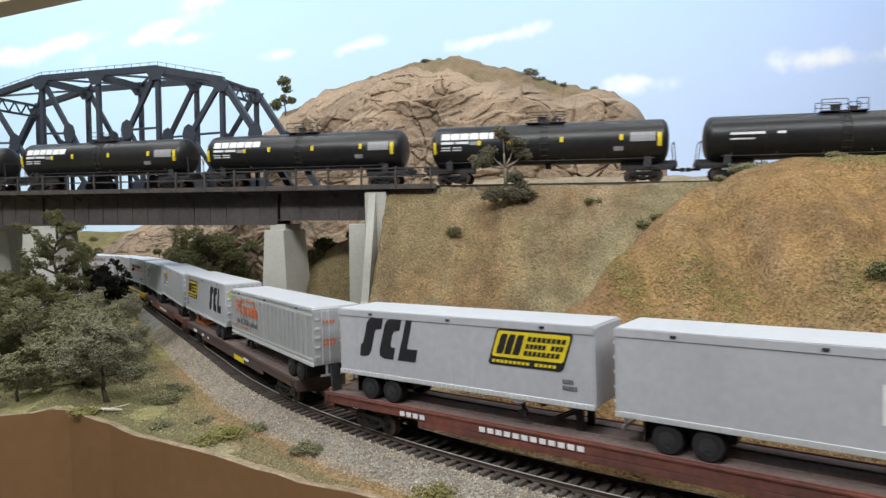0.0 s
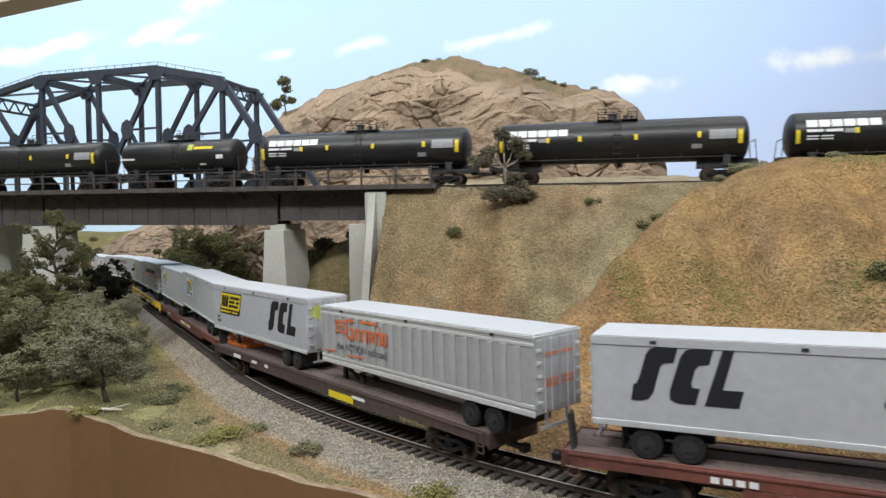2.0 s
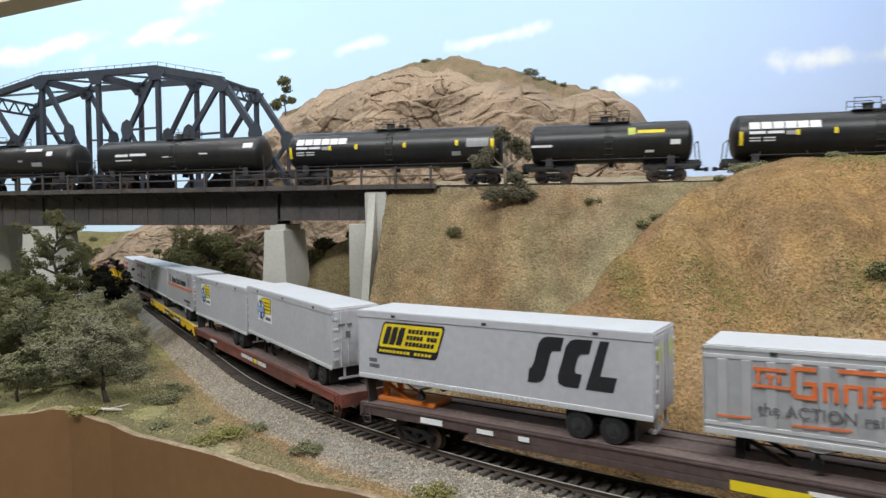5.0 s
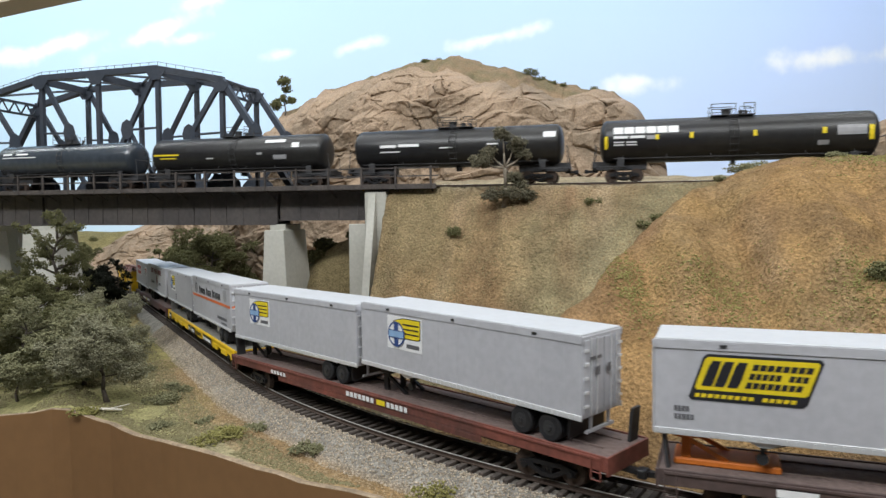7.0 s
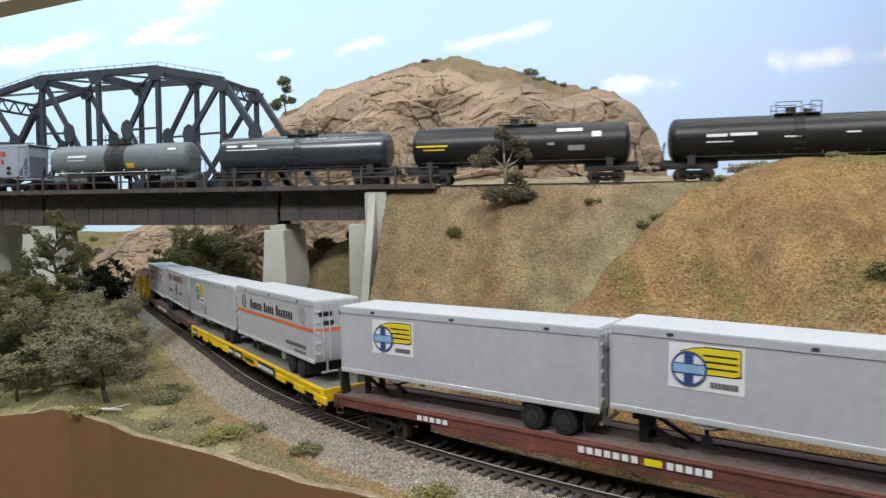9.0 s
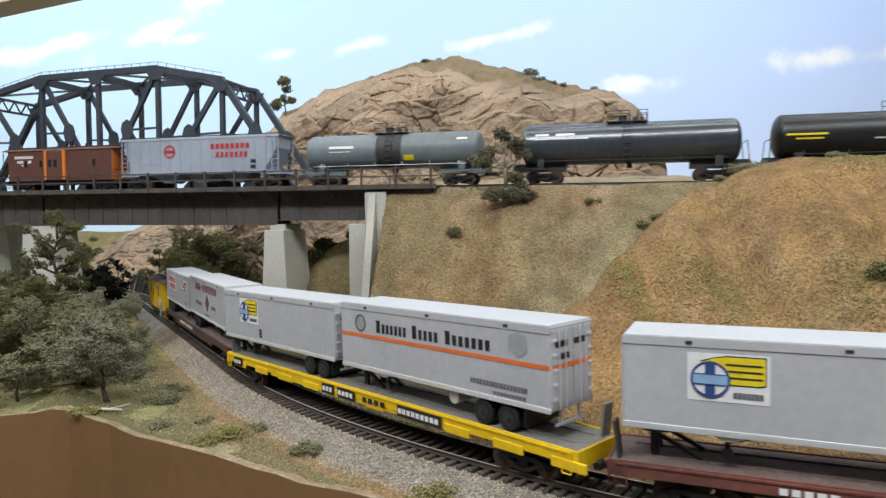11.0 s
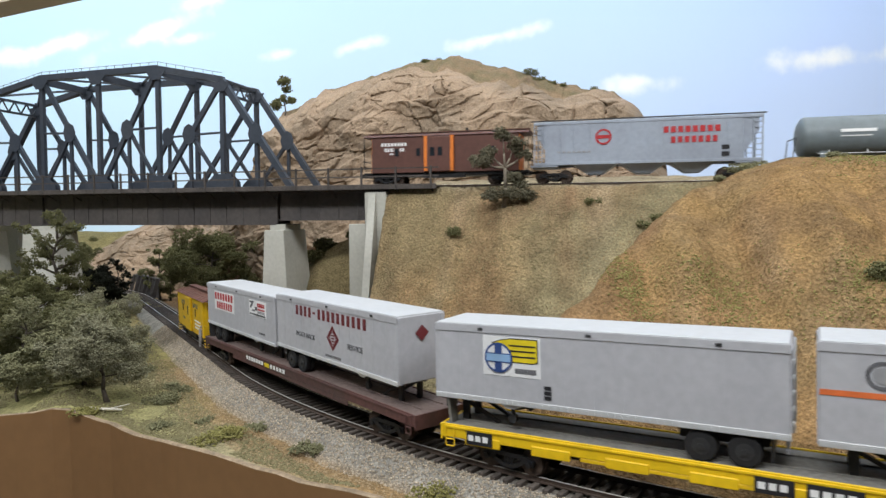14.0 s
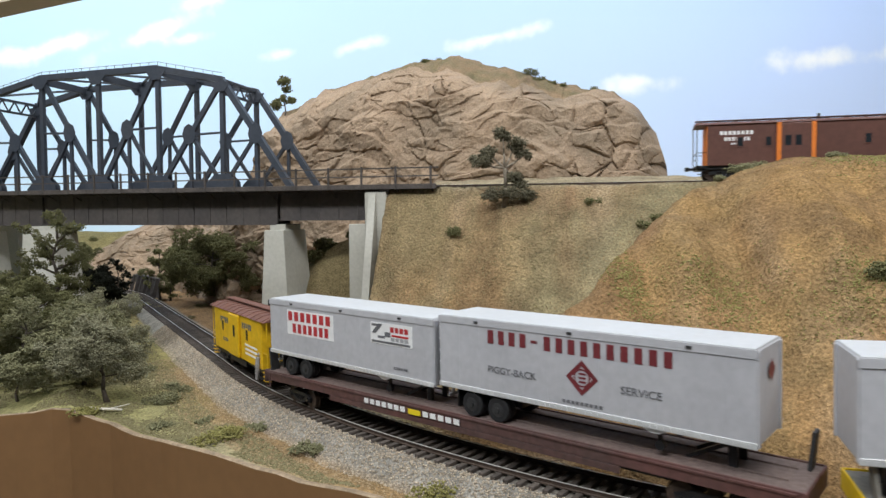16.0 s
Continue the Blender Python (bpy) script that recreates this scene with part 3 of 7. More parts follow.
M["rock"] = mat("carved_sandstone", (0.345, 0.250, 0.170), 0.9, 0, 0.26, 16, 380, 0.5, (0.235, 0.178, 0.124), dist=0.0014)
M["hill"] = mat("dry_hill_grass", (0.285, 0.195, 0.115), 0.95, 0, 0.35, 34, 420, 1.0, (0.185, 0.152, 0.078), dist=0.004)
build_cliff()


OUTCROP = [(0.893, 0.0), (0.9042, 0.022), (0.9167, 0.0416), (0.9291, 0.0524), (0.9476, 0.0627), (0.98, 0.072), (1.03, 0.078), (1.10, 0.070), (1.18, 0.040), (1.24, 0.0)]


def build_outcrop():
    """A smaller boulder-like hill further along the upper line, round on all sides."""
    us, nv = np.linspace(0.893, 1.24, 180), 70
    verts = []
    for u in us:
        ht = piece(OUTCROP, u) + noise.noise((u * 60, 0, 9)) * 0.003
        base = UA.z + GRADE * u - 0.012
        bulge = 0.055 * math.sqrt(max(0.0, piece(OUTCROP, u) / 0.078))
        for j in range(nv):
            a = math.pi * j / (nv - 1)
            z = base + (ht + 0.012) * math.sin(a)
            w = 0.140 - bulge * math.cos(a) * (1.0 if a < math.pi / 2 else 1.6)
            k = rock(u * 1.3 + 3.0, z * 1.3 + w) * min(1.0, ht / 0.03)
            P = UA + UD * u + UN * (w - k * math.cos(a) * 0.8)
            verts.append((P.x, P.y, z + k * math.sin(a) * 0.5))
    me = bpy.data.meshes.new("rock_outcrop")
    me.from_pydata(verts, [], [(i * nv + j, (i + 1) * nv + j, (i + 1) * nv + j + 1, i * nv + j + 1) for i in range(len(us) - 1) for j in range(nv - 1)])
    me.materials.append(M["rock"])
    tagged(new("rock_outcrop", me), "rounded tan rock outcrop beside the upper track", "rock", kind="structure")


build_outcrop()


# ---- tracks ----
def sweep(bm, pts, prof):
    """Extrude a closed (side, up) profile along places with headings."""
    rings = []
    for P, h in pts:
        sx, sy = -math.sin(h), math.cos(h)
        rings.append([bm.verts.new((P.x + sx * a, P.y + sy * a, P.z + b)) for a, b in prof])
    n = len(prof)
    for A, B in zip(rings, rings[1:]):
        for k in range(n):
            bm.faces.new((A[k], B[k], B[(k + 1) % n], A[(k + 1) % n]))
    bmesh.ops.recalc_face_normals(bm, faces=bm.faces)
    return bm


RAIL_BODY = [(-0.0011, -0.0021), (0.0011, -0.0021), (0.0011, -0.0018), (0.0003, -0.0015), (0.0003, -0.0006), (0.0004, -0.00055), (0.0004, -0.0001), (-0.0004, -0.0001), (-0.0004, -0.00055), (-0.0003, -0.0006), (-0.0003, -0.0015), (-0.0011, -0.0018)]
RAIL_HEAD = [(-0.0004, -0.0002), (0.0004, -0.0002), (0.00036, 0.0), (-0.00036, 0.0)]


def build_track(name, places, ties, label):
    tr = thing(name, label, "railroad track", kind="structure")
    for side in (-1, 1):
        shifted = [(P + Vector((-math.sin(h), math.cos(h), 0)) * side * 0.00865, h) for P, h in places]
        r = part("rail", sweep(bmesh.new(), shifted, RAIL_BODY), M["rail_side"], tr)
        part("rail_head", sweep(bmesh.new(), shifted, RAIL_HEAD), M["rail_top"], r, "bright worn steel rail head")
    t0 = None
    for P, h in ties:
        m = Matrix.Translation(P) @ Matrix.Rotation(h + random.uniform(-0.015, 0.015), 4, "Z")
        if t0 is None:
            t0 = part("tie", box(bmesh.new(), -0.00125, 0.00125, -0.0148, 0.0148, -0.0040, -0.0021, 0.0002), M["tie"], tr, m=m)
        else:
            o = new("tie", t0.data)
            o.parent, o.matrix_basis = tr, m
    return tr


def lower_place(s, z=0.0):
    x, y, h = lower(s)
    return Vector((x, y, z)), h


build_track("lower_track", [lower_place(s) for s in np.arange(-1.6, 2.0, 0.012)], [lower_place(s) for s in np.arange(-0.85, 0.66, 0.0061)], "curved model railroad track on grey ballast")
build_track("upper_track", [(upper(u), U_TURN) for u in (-0.8, 0.0, 0.6, 1.0, 1.5)], [(upper(u), U_TURN) for u in np.arange(-0.5, 1.2, 0.0066)], "straight upper railroad track with dark ties")


# ---- bridge ----
def build_girder_bridge():
    br = thing("girder_bridge", "dark steel deck girder bridge with timber walkway", "bridge", m=U_POSE)
    spans = [(-0.42, 0.075, -0.0368), (0.078, 0.366, -0.0362), (0.369, 0.474, -0.0318)]
    for a, b, bot in spans:
        for side in (-1, 1):
            y = side * 0.012
            gd = part("girder_web", box(bmesh.new(), a, b, y - 0.0006, y + 0.0006, bot, -0.0063), M["girder"], br)
            part("top_flange", box(bmesh.new(), a, b, y - 0.004, y + 0.004, -0.0063, -0.0052), M["girder"], gd)
            part("bottom_flange", box(bmesh.new(), a, b, y - 0.004, y + 0.004, bot - 0.001, bot), M["girder"], gd)
            n = max(3, int((b - a) / 0.019))
            for i in range(n + 1):
                st = bmesh.new()
                x = a + 0.001 + (b - a - 0.002) * i / n
                box(st, x - 0.0004, x + 0.0004, y - 0.0013, y + 0.0013, bot + 0.0001, -0.0064)
                part("stiffener", st, M["girder"], gd)
        for i in range(5):
            x = lerp(a + 0.01, b - 0.01, i / 4)
            c = bmesh.new()
            beam(c, (x, -0.0115, -0.010), (x, 0.0115, bot + 0.004), 0.0012, 0.0012)
            beam(c, (x, 0.0115, -0.010), (x, -0.0115, bot + 0.004), 0.0012, 0.0012)
            part("cross_frame", c, M["girder"], br)
    # timber deck and walkway
    part("deck_edge", box(bmesh.new(), -0.42, 0.476, -0.0165, -0.0135, -0.0050, -0.0005, 0.0003), M["walkway"], br)
    part("deck", box(bmesh.new(), -0.42, 0.476, -0.0134, 0.0165, -0.0051, -0.0041), M["walkway"], br)
    part("walkway", box(bmesh.new(), -0.42, 0.535, -0.0290, -0.0170, -0.0024, -0.0008, 0.0002), M["walkway"], br)
    part("walkway_edge", box(bmesh.new(), -0.42, 0.535, -0.0306, -0.0291, -0.0042, 0.0004, 0.0002), M["walkway"], br)
    for zz, nm in ((0.0150, "handrail"), (0.0076, "middle_rail")):
        part(nm, box(bmesh.new(), -0.42, 0.537, -0.0297, -0.0287, zz - 0.0006, zz + 0.0006), M["walkway"], br)
    x = 0.530
    post = None
    while x > -0.42:
        m = pose(x, -0.0302, 0)
        if post is None:
            post = part("post", box(bmesh.new(), -0.0009, 0.0009, -0.0009, 0.0009, -0.0045, 0.0165, 0.0002), M["walkway"], br, m=m)
        else:
            o = new("post", post.data)
            o.parent, o.matrix_basis = br, m
        bt = bmesh.new()
        beam(bt, (x, -0.0290, -0.0030), (x, -0.0125, -0.0110), 0.0012, 0.0012)
        part("bracket", bt, M["walkway"], br)
        x -= 0.0335
    return br


build_girder_bridge()

TRUSS_BOT = -0.003
PANELS = [-0.120, -0.040, 0.040, 0.120, 0.200, 0.281, 0.363]
TOPS = [None, 0.1170, 0.1340, 0.1350, 0.1355, 0.1185, None]


def truss_side(br, lat, nm):
    top = {}
    for i, x in enumerate(PANELS):
        if TOPS[i]:
            top[i] = TOPS[i]
    side = []
    bc = bmesh.new()
    box(bc, PANELS[0], PANELS[-1], lat - 0.0028, lat + 0.0028, TRUSS_BOT - 0.003, TRUSS_BOT + 0.0035, 0.0003)
    part("bottom_chord", bc, M["truss"], br)
    ks = sorted(top)
    for a, b in zip(ks, ks[1:]):
        part("top_chord", beam(bmesh.new(), (PANELS[a] - 0.001, lat, top[a]), (PANELS[b] + 0.001, lat, top[b]), 0.0068, 0.0066), M["truss"], br)
    part("end_post", beam(bmesh.new(), (PANELS[0], lat, 0), (PANELS[1], lat, top[1]), 0.0068, 0.0062), M["truss"], br)
    part("end_post", beam(bmesh.new(), (PANELS[-1], lat, 0), (PANELS[-2], lat, top[ks[-1]]), 0.0068, 0.0062), M["truss"], br)
    for k in ks:
        part("vertical", beam(bmesh.new(), (PANELS[k], lat, 0), (PANELS[k], lat, top[k] - 0.002), 0.0046, 0.0046, up=(0, 1, 0)), M["truss"], br)
        g = bmesh.new()
        x = PANELS[k]
        pts = [(x - 0.019, 0.0), (x + 0.019, 0.0), (x + 0.018, 0.009), (x + 0.009, 0.0175), (x - 0.009, 0.0175), (x - 0.018, 0.009)]
        flat_poly(g, pts, lat - 0.0030, 0.0006)
        flat_poly(g, pts, lat + 0.0036, 0.0006)
        part("gusset_plate", g, M["truss"], br)
        g = bmesh.new()
        zt = top[k]
        pts = [(x - 0.013, zt - 0.003), (x - 0.005, zt - 0.013), (x + 0.005, zt - 0.013), (x + 0.013, zt - 0.003)]
        flat_poly(g, pts, lat - 0.0036, 0.0006)
        part("gusset_plate", g, M["truss"], br)
    # main diagonals with half-panel struts
    mid = (len(PANELS) - 1) / 2
    for i in range(1, len(PANELS) - 2):
        a, b = (i, i + 1) if i + 0.5 < mid else (i + 1, i)
        za, zb = top[a], 0.004
        xa, xb = PANELS[a], PANELS[b]
        part("diagonal", beam(bmesh.new(), (xa, lat, za), (xb, lat, zb), 0.0040, 0.0050), M["truss"], br)
        xm, zm = (xa + xb) / 2, (za + zb) / 2
        part("sub_diagonal", beam(bmesh.new(), (xm, lat, zm), (xa, lat, zb), 0.0034, 0.0036), M["truss"], br)
        part("hanger", beam(bmesh.new(), (xm, lat, zm), (xm, lat, 0.0), 0.0032, 0.0032, up=(0, 1, 0)), M["truss"], br)
        part("strut", beam(bmesh.new(), (xm, lat, zm), (xa, lat, zm + 0.001), 0.0022, 0.0022), M["truss"], br)
        g = bmesh.new()
        flat_poly(g, [(xm + 0.0085 * math.cos(q), zm + 0.0115 * math.sin(q)) for q in np.linspace(0, 2 * math.pi, 8, endpoint=False)], lat - 0.0026, 0.0006)
        part("gusset_plate", g, M["truss"], br)
    for i, j in ((0, 1), (len(PANELS) - 1, len(PANELS) - 2)):
        xm, zm = (PANELS[i] + PANELS[j]) / 2, top[j] / 2
        part("hanger", beam(bmesh.new(), (xm, lat, zm), (xm, lat, 0.0), 0.0032, 0.0032, up=(0, 1, 0)), M["truss"], br)
        part("sub_diagonal", beam(bmesh.new(), (xm, lat, zm), (PANELS[j], lat, 0.004), 0.0034, 0.0036), M["truss"], br)
        g = bmesh.new()
        flat_poly(g, [(xm + 0.0085 * math.cos(q), zm + 0.0115 * math.sin(q)) for q in np.linspace(0, 2 * math.pi, 8, endpoint=False)], lat - 0.0034, 0.0006)
        part("gusset_plate", g, M["truss"], br)


TRUSS_NEAR, TRUSS_FAR = 0.024, 0.092


def build_truss_bridge():
    br = thing("truss_bridge", "dark blue-grey camelback steel truss bridge", "bridge", m=U_POSE)
    truss_side(br, TRUSS_NEAR, "near")
    truss_side(br, TRUSS_FAR, "far")
    a, b = TRUSS_NEAR, TRUSS_FAR
    for i in range(1, len(PANELS) - 1):
        x, z = PANELS[i], TOPS[i]
        f = bmesh.new()
        beam(f, (x, a, z), (x, b, z), 0.003, 0.003)
        portal = i in (1, len(PANELS) - 2)
        if portal:
            beam(f, (x, a, z - 0.014), (x, b, z - 0.014), 0.0026, 0.0026)
        else:
            beam(f, (x, a, z - 0.004), (x, b, z - 0.004), 0.0030, 0.0060)
        for k in range(8 if portal else 0):
            y0, y1 = lerp(a, b, k / 8), lerp(a, b, (k + 1) / 8)
            beam(f, (x, y0, z - (0.014 if k % 2 else 0)), (x, y1, z - (0 if k % 2 else 0.014)), 0.0014, 0.0014)
        part("sway_frame", f, M["truss"], br)
        part("floor_beam", box(bmesh.new(), x - 0.0025, x + 0.0025, a, b, TRUSS_BOT - 0.008, TRUSS_BOT + 0.004), M["truss"], br)
        if i < len(PANELS) - 2:
            x2, z2 = PANELS[i + 1], TOPS[i + 1]
            c = bmesh.new()
            beam(c, (x, a, z), (x2, b, z2), 0.0022, 0.0022)
            beam(c, (x, b, z), (x2, a, z2), 0.0022, 0.0022)
            part("top_lateral", c, M["truss"], br)
    # stringers of the two tracks behind, and an unseen deck added to shade below
    for y in (0.036, 0.050, 0.066, 0.080):
        part("stringer", box(bmesh.new(), PANELS[0], PANELS[-1], y - 0.001, y + 0.001, TRUSS_BOT - 0.006, TRUSS_BOT), M["truss"], br)
    part("deck", box(bmesh.new(), PANELS[0], PANELS[-1] + 0.105, 0.032, 0.086, TRUSS_BOT + 0.0002, TRUSS_BOT + 0.002), M["walkway"], br, "closed timber deck slab added to shade the slope below")
    # thin inspection railing along the top chord
    ks = [i for i in range(len(PANELS)) if TOPS[i]]
    r = bmesh.new()
    for i, j in zip(ks, ks[1:]):
        p, q = (PANELS[i], TRUSS_NEAR, TOPS[i]), (PANELS[j], TRUSS_NEAR, TOPS[j])
        beam(r, (p[0], p[1], p[2] + 0.0075), (q[0], q[1], q[2] + 0.0075), 0.0004, 0.0004)
        for k in range(7):
            x, z = lerp(p[0], q[0], k / 7), lerp(p[2], q[2], k / 7)
            beam(r, (x, TRUSS_NEAR, z), (x, TRUSS_NEAR, z + 0.0075), 0.0004, 0.0004, up=(0, 1, 0))
    part("top_handrail", r, M["walkway"], br, "thin grey inspection handrail")


build_truss_bridge()


def tapered(bm, x0, x1, y0, y1, z0, z1, dx, dy):
    """A battered block: wider at its foot by dx and dy on each side."""
    lo = [bm.verts.new(p) for p in ((x0 - dx, y0 - dy, z0), (x1 + dx, y0 - dy, z0), (x1 + dx, y1 + dy, z0), (x0 - dx, y1 + dy, z0))]
    hi = [bm.verts.new(p) for p in ((x0, y0, z1), (x1, y0, z1), (x1, y1, z1), (x0, y1, z1))]
    bm.faces.new(lo[::-1])
    bm.faces.new(hi)
    for i in range(4):
        bm.faces.new((lo[i], lo[(i + 1) % 4], hi[(i + 1) % 4], hi[i]))
    bmesh.ops.bevel(bm, geom=list(bm.edges), offset=0.0007, segments=1, affect="EDGES")
    return bm


def build_piers():
    base = Matrix.Translation(Vector((UA.x, UA.y, 0))) @ Matrix.Rotation(U_TURN, 4, "Z")
    for u, half, lat0, lat1, top in ((-0.052, 0.024, -0.024, 0.030, 0.1085), (0.079, 0.0225, -0.024, 0.006, 0.107), (0.3665, 0.0105, -0.024, 0.022, 0.1015)):
        p = thing("bridge_pier", "tapered cast concrete bridge pier", "pier", "piers of the bridge", m=base @ pose(u, 0, 0))
        part("shaft", tapered(bmesh.new(), -half, half, lat0, lat1, -0.03, top, 0.007, 0.006), M["concrete"], p)
        part("bearing_block", box(bmesh.new(), -half + 0.002, half - 0.002, -0.016, min(0.016, lat1 - 0.001), top - 0.001, top + 0.0055, 0.0005), M["concrete"], p)
        part("bearing_shoe", box(bmesh.new(), -half + 0.001, half - 0.001, -0.015, min(0.015, lat1 - 0.002), top + 0.0055, UA.z + GRADE * u - 0.0372, 0.0004), M["black"], p, "black cast bearing shoe")
    for u, half, top in ((-0.06, 0.016, 0.118),):
        p = thing("bridge_pier", "tall shaded concrete pier under the truss", "pier", "piers of the bridge", m=base @ pose(u, 0, 0))
        part("shaft", tapered(bmesh.new(), -half, half, 0.060, 0.110, -0.03, top, 0.004, 0.004), M["concrete"], p)
        part("cap", box(bmesh.new(), -half - 0.002, half + 0.002, 0.035, 0.114, top - 0.0005, UA.z + GRADE * u - 0.012, 0.0005), M["concrete"], p)
    p = thing("bridge_abutment", "pale concrete abutment with sloping wing wall", "abutment", m=base)
    zt = UA.z + GRADE * 0.47
    part("seat", tapered(bmesh.new(), 0.446, 0.464, -0.024, 0.150, -0.03, 0.1055, 0.002, 0.002), M["concrete"], p)
    part("backwall", box(bmesh.new(), 0.4645, 0.486, -0.028, 0.150, 0.02, zt - 0.0065, 0.0006), M["concrete"], p)
    wing = bmesh.new()
    prof = [(-0.028, zt - 0.0066), (-0.028, -0.02), (-0.080, -0.02), (-0.080, 0.010), (-0.0545, 0.036)]
    A = [wing.verts.new((0.4690, y, z)) for y, z in prof]
    B = [wing.verts.new((0.4760, y, z)) for y, z in prof]
    wing.faces.new(A)
    wing.faces.new(B[::-1])
    for i in range(len(prof)):
        j = (i + 1) % len(prof)
        wing.faces.new((A[i], B[i], B[j], A[j]))
    bmesh.ops.recalc_face_normals(wing, faces=wing.faces)
    part("wing_wall", wing, M["concrete"], p)


build_piers()


# ---- trains ----
LOWER, UPPER, TRUCKS = [], [], []


def build_truck(parent, x, wb=0.0205, r=0.0053):
    """A four-wheel truck under a car: side frames, bolster, wheels."""
    b = bmesh.new()
    for s in (-1, 1):
        y = s * 0.0108
        beam(b, (-wb / 2 - 0.002, y, r), (-wb / 2 + 0.004, y, r + 0.0016), 0.0016, 0.0028)
        beam(b, (wb / 2 + 0.002, y, r), (wb / 2 - 0.004, y, r + 0.0016), 0.0016, 0.0028)
        beam(b, (-wb / 2 + 0.003, y, r + 0.0022), (wb / 2 - 0.003, y, r + 0.0022), 0.0016, 0.0018)
        beam(b, (-wb / 2 + 0.003, y, r), (-0.0025, y, r - 0.0024), 0.0016, 0.0017)
        beam(b, (wb / 2 - 0.003, y, r), (0.0025, y, r - 0.0024), 0.0016, 0.0017)
        beam(b, (-0.003, y, r - 0.0025), (0.003, y, r - 0.0025), 0.0018, 0.0016)
        for k in (-1.3, 0, 1.3):
            cyl(b, (k * 0.0012, y, r - 0.002), (k * 0.0012, y, r + 0.002), 0.0005, 6)
        for e in (-1, 1):
            cyl(b, (e * wb / 2, y - s * 0.0004, r), (e * wb / 2, y + s * 0.0018, r), 0.0013, 8)
    beam(b, (0, -0.0108, r + 0.001), (0, 0.0108, r + 0.001), 0.005, 0.003)
    tk = part("truck", b, M["black"], parent, m=pose(x, 0, 0))
    for e in (-1, 1):
        wbm = bmesh.new()
        for s in (-1, 1):
            lathe_y(wbm, s)
        wh = part("wheelset", wbm, M["rail_side"], tk, "worn steel wheelset", m=pose(e * wb / 2, 0, r))
    return tk


def lathe_y(bm, s):
    y = s * 0.0083
    cyl(bm, (0, y - 0.0012, 0), (0, y + 0.0012, 0), 0.0053, 20)
    cyl(bm, (0, y - s * 0.0017, 0), (0, y - s * 0.0011, 0), 0.0060, 20)
    cyl(bm, (0, 0, 0), (0, y, 0), 0.0011, 8)


def build_coupler(parent, x, z=0.0098, out=1):
    b = bmesh.new()
    box(b, min(x - out * 0.004, x + out * 0.005), max(x - out * 0.004, x + out * 0.005), -0.0012, 0.0012, z - 0.001, z + 0.001)
    box(b, min(x + out * 0.004, x + out * 0.0075), max(x + out * 0.004, x + out * 0.0075), -0.0022, 0.0022, z - 0.0017, z + 0.0017, 0.0004)
    part("coupler", b, M["black"], parent)


HALF = 0.1463
DECK = 0.0175


def flatcar(label, paint, deck, s0, style=0):
    """Piggyback flat car with side sills, deck ribs, bridge plates and hitch stands."""
    car = thing("flat_car", label, "rail car", "flat cars of the lower train")
    w = 0.0150
    part("deck", box(bmesh.new(), -HALF, HALF, -w + 0.0008, w - 0.0008, DECK - 0.0012, DECK, 0.0002), deck, car)
    for s in (-1, 1):
        b = bmesh.new()
        y0, y1 = sorted((s * w, s * (w - 0.0008)))
        box(b, -HALF, HALF, y0, y1, DECK - 0.0052, DECK + 0.0006, 0.0002)
        box(b, -HALF + 0.002, HALF - 0.002, y0 - (0.0005 if s < 0 else 0), y1 + (0.0005 if s > 0 else 0), DECK - 0.0012, DECK - 0.0002, 0.0001)
        if style:
            for x in np.arange(-0.135, 0.14, 0.030):
                box(b, x, x + 0.016, y0 - (0.0006 if s < 0 else 0), y1 + (0.0006 if s > 0 else 0), DECK - 0.0074, DECK - 0.0034, 0.0003)
        sill = part("side_sill", b, paint, car)
        bb = bmesh.new()
        box(bb, -0.085, 0.085, y0 + 0.0001, y1 - 0.0001, DECK - 0.0082 if not style else DECK - 0.0068, DECK - 0.0053, 0.0002)
        part("fishbelly", bb, paint, sill)
    b = bmesh.new()
    box(b, -0.11, 0.11, -0.004, 0.004, DECK - 0.0105, DECK - 0.0013)
    for x in np.arange(-0.1, 0.11, 0.02):
        box(b, x - 0.0006, x + 0.0006, -w + 0.001, w - 0.001, DECK - 0.0062, DECK - 0.0013)
    part("centre_sill", b, M["black"], car)
    for s in (-1, 1):
        rub = box(bmesh.new(), -0.14, 0.14, s * 0.0062 - 0.0004, s * 0.0062 + 0.0004, DECK, DECK + 0.0007)
        part("guide_rail", rub, deck, car)
    for e in (-1, 1):
        b = box(bmesh.new(), *sorted((e * HALF, e * (HALF + 0.0009))), -w, w, DECK - 0.0066, DECK + 0.0004, 0.0002)
        part("end_sill", b, paint, car)
        b = bmesh.new()
        x = e * (HALF - 0.004)
        for zz in (DECK - 0.0088, DECK - 0.0058):
            cyl(b, (x - 0.002, -w - 0.0004, zz), (x + 0.002, -w - 0.0004, zz), 0.0003, 6)
        for xx in (x - 0.002, x + 0.002):
            cyl(b, (xx, -w - 0.0004, zz - 0.003), (xx, -w - 0.0004, DECK), 0.0003, 6)
        part("step", b, paint, car)
        b = bmesh.new()
        for y in (-0.0095, 0.0095):
            yy = y
            if (e < 0) == (y < 0):
                beam(b, (e * (HALF - 0.003), yy, DECK), (e * (HALF - 0.0015), yy, DECK + 0.0135), 0.0058, 0.0012, up=(1, 0, 0))
        part("bridge_plate", b, M["soot"] if style == 0 else deck, car, "raised steel bridge plate")
        build_coupler(car, e * (HALF + 0.001), out=e)
        tk = build_truck(car, e * 0.1155)
        TRUCKS.append((tk, s0, e))
    LOWER.append((car, s0, Matrix.Identity(4)))
    return car


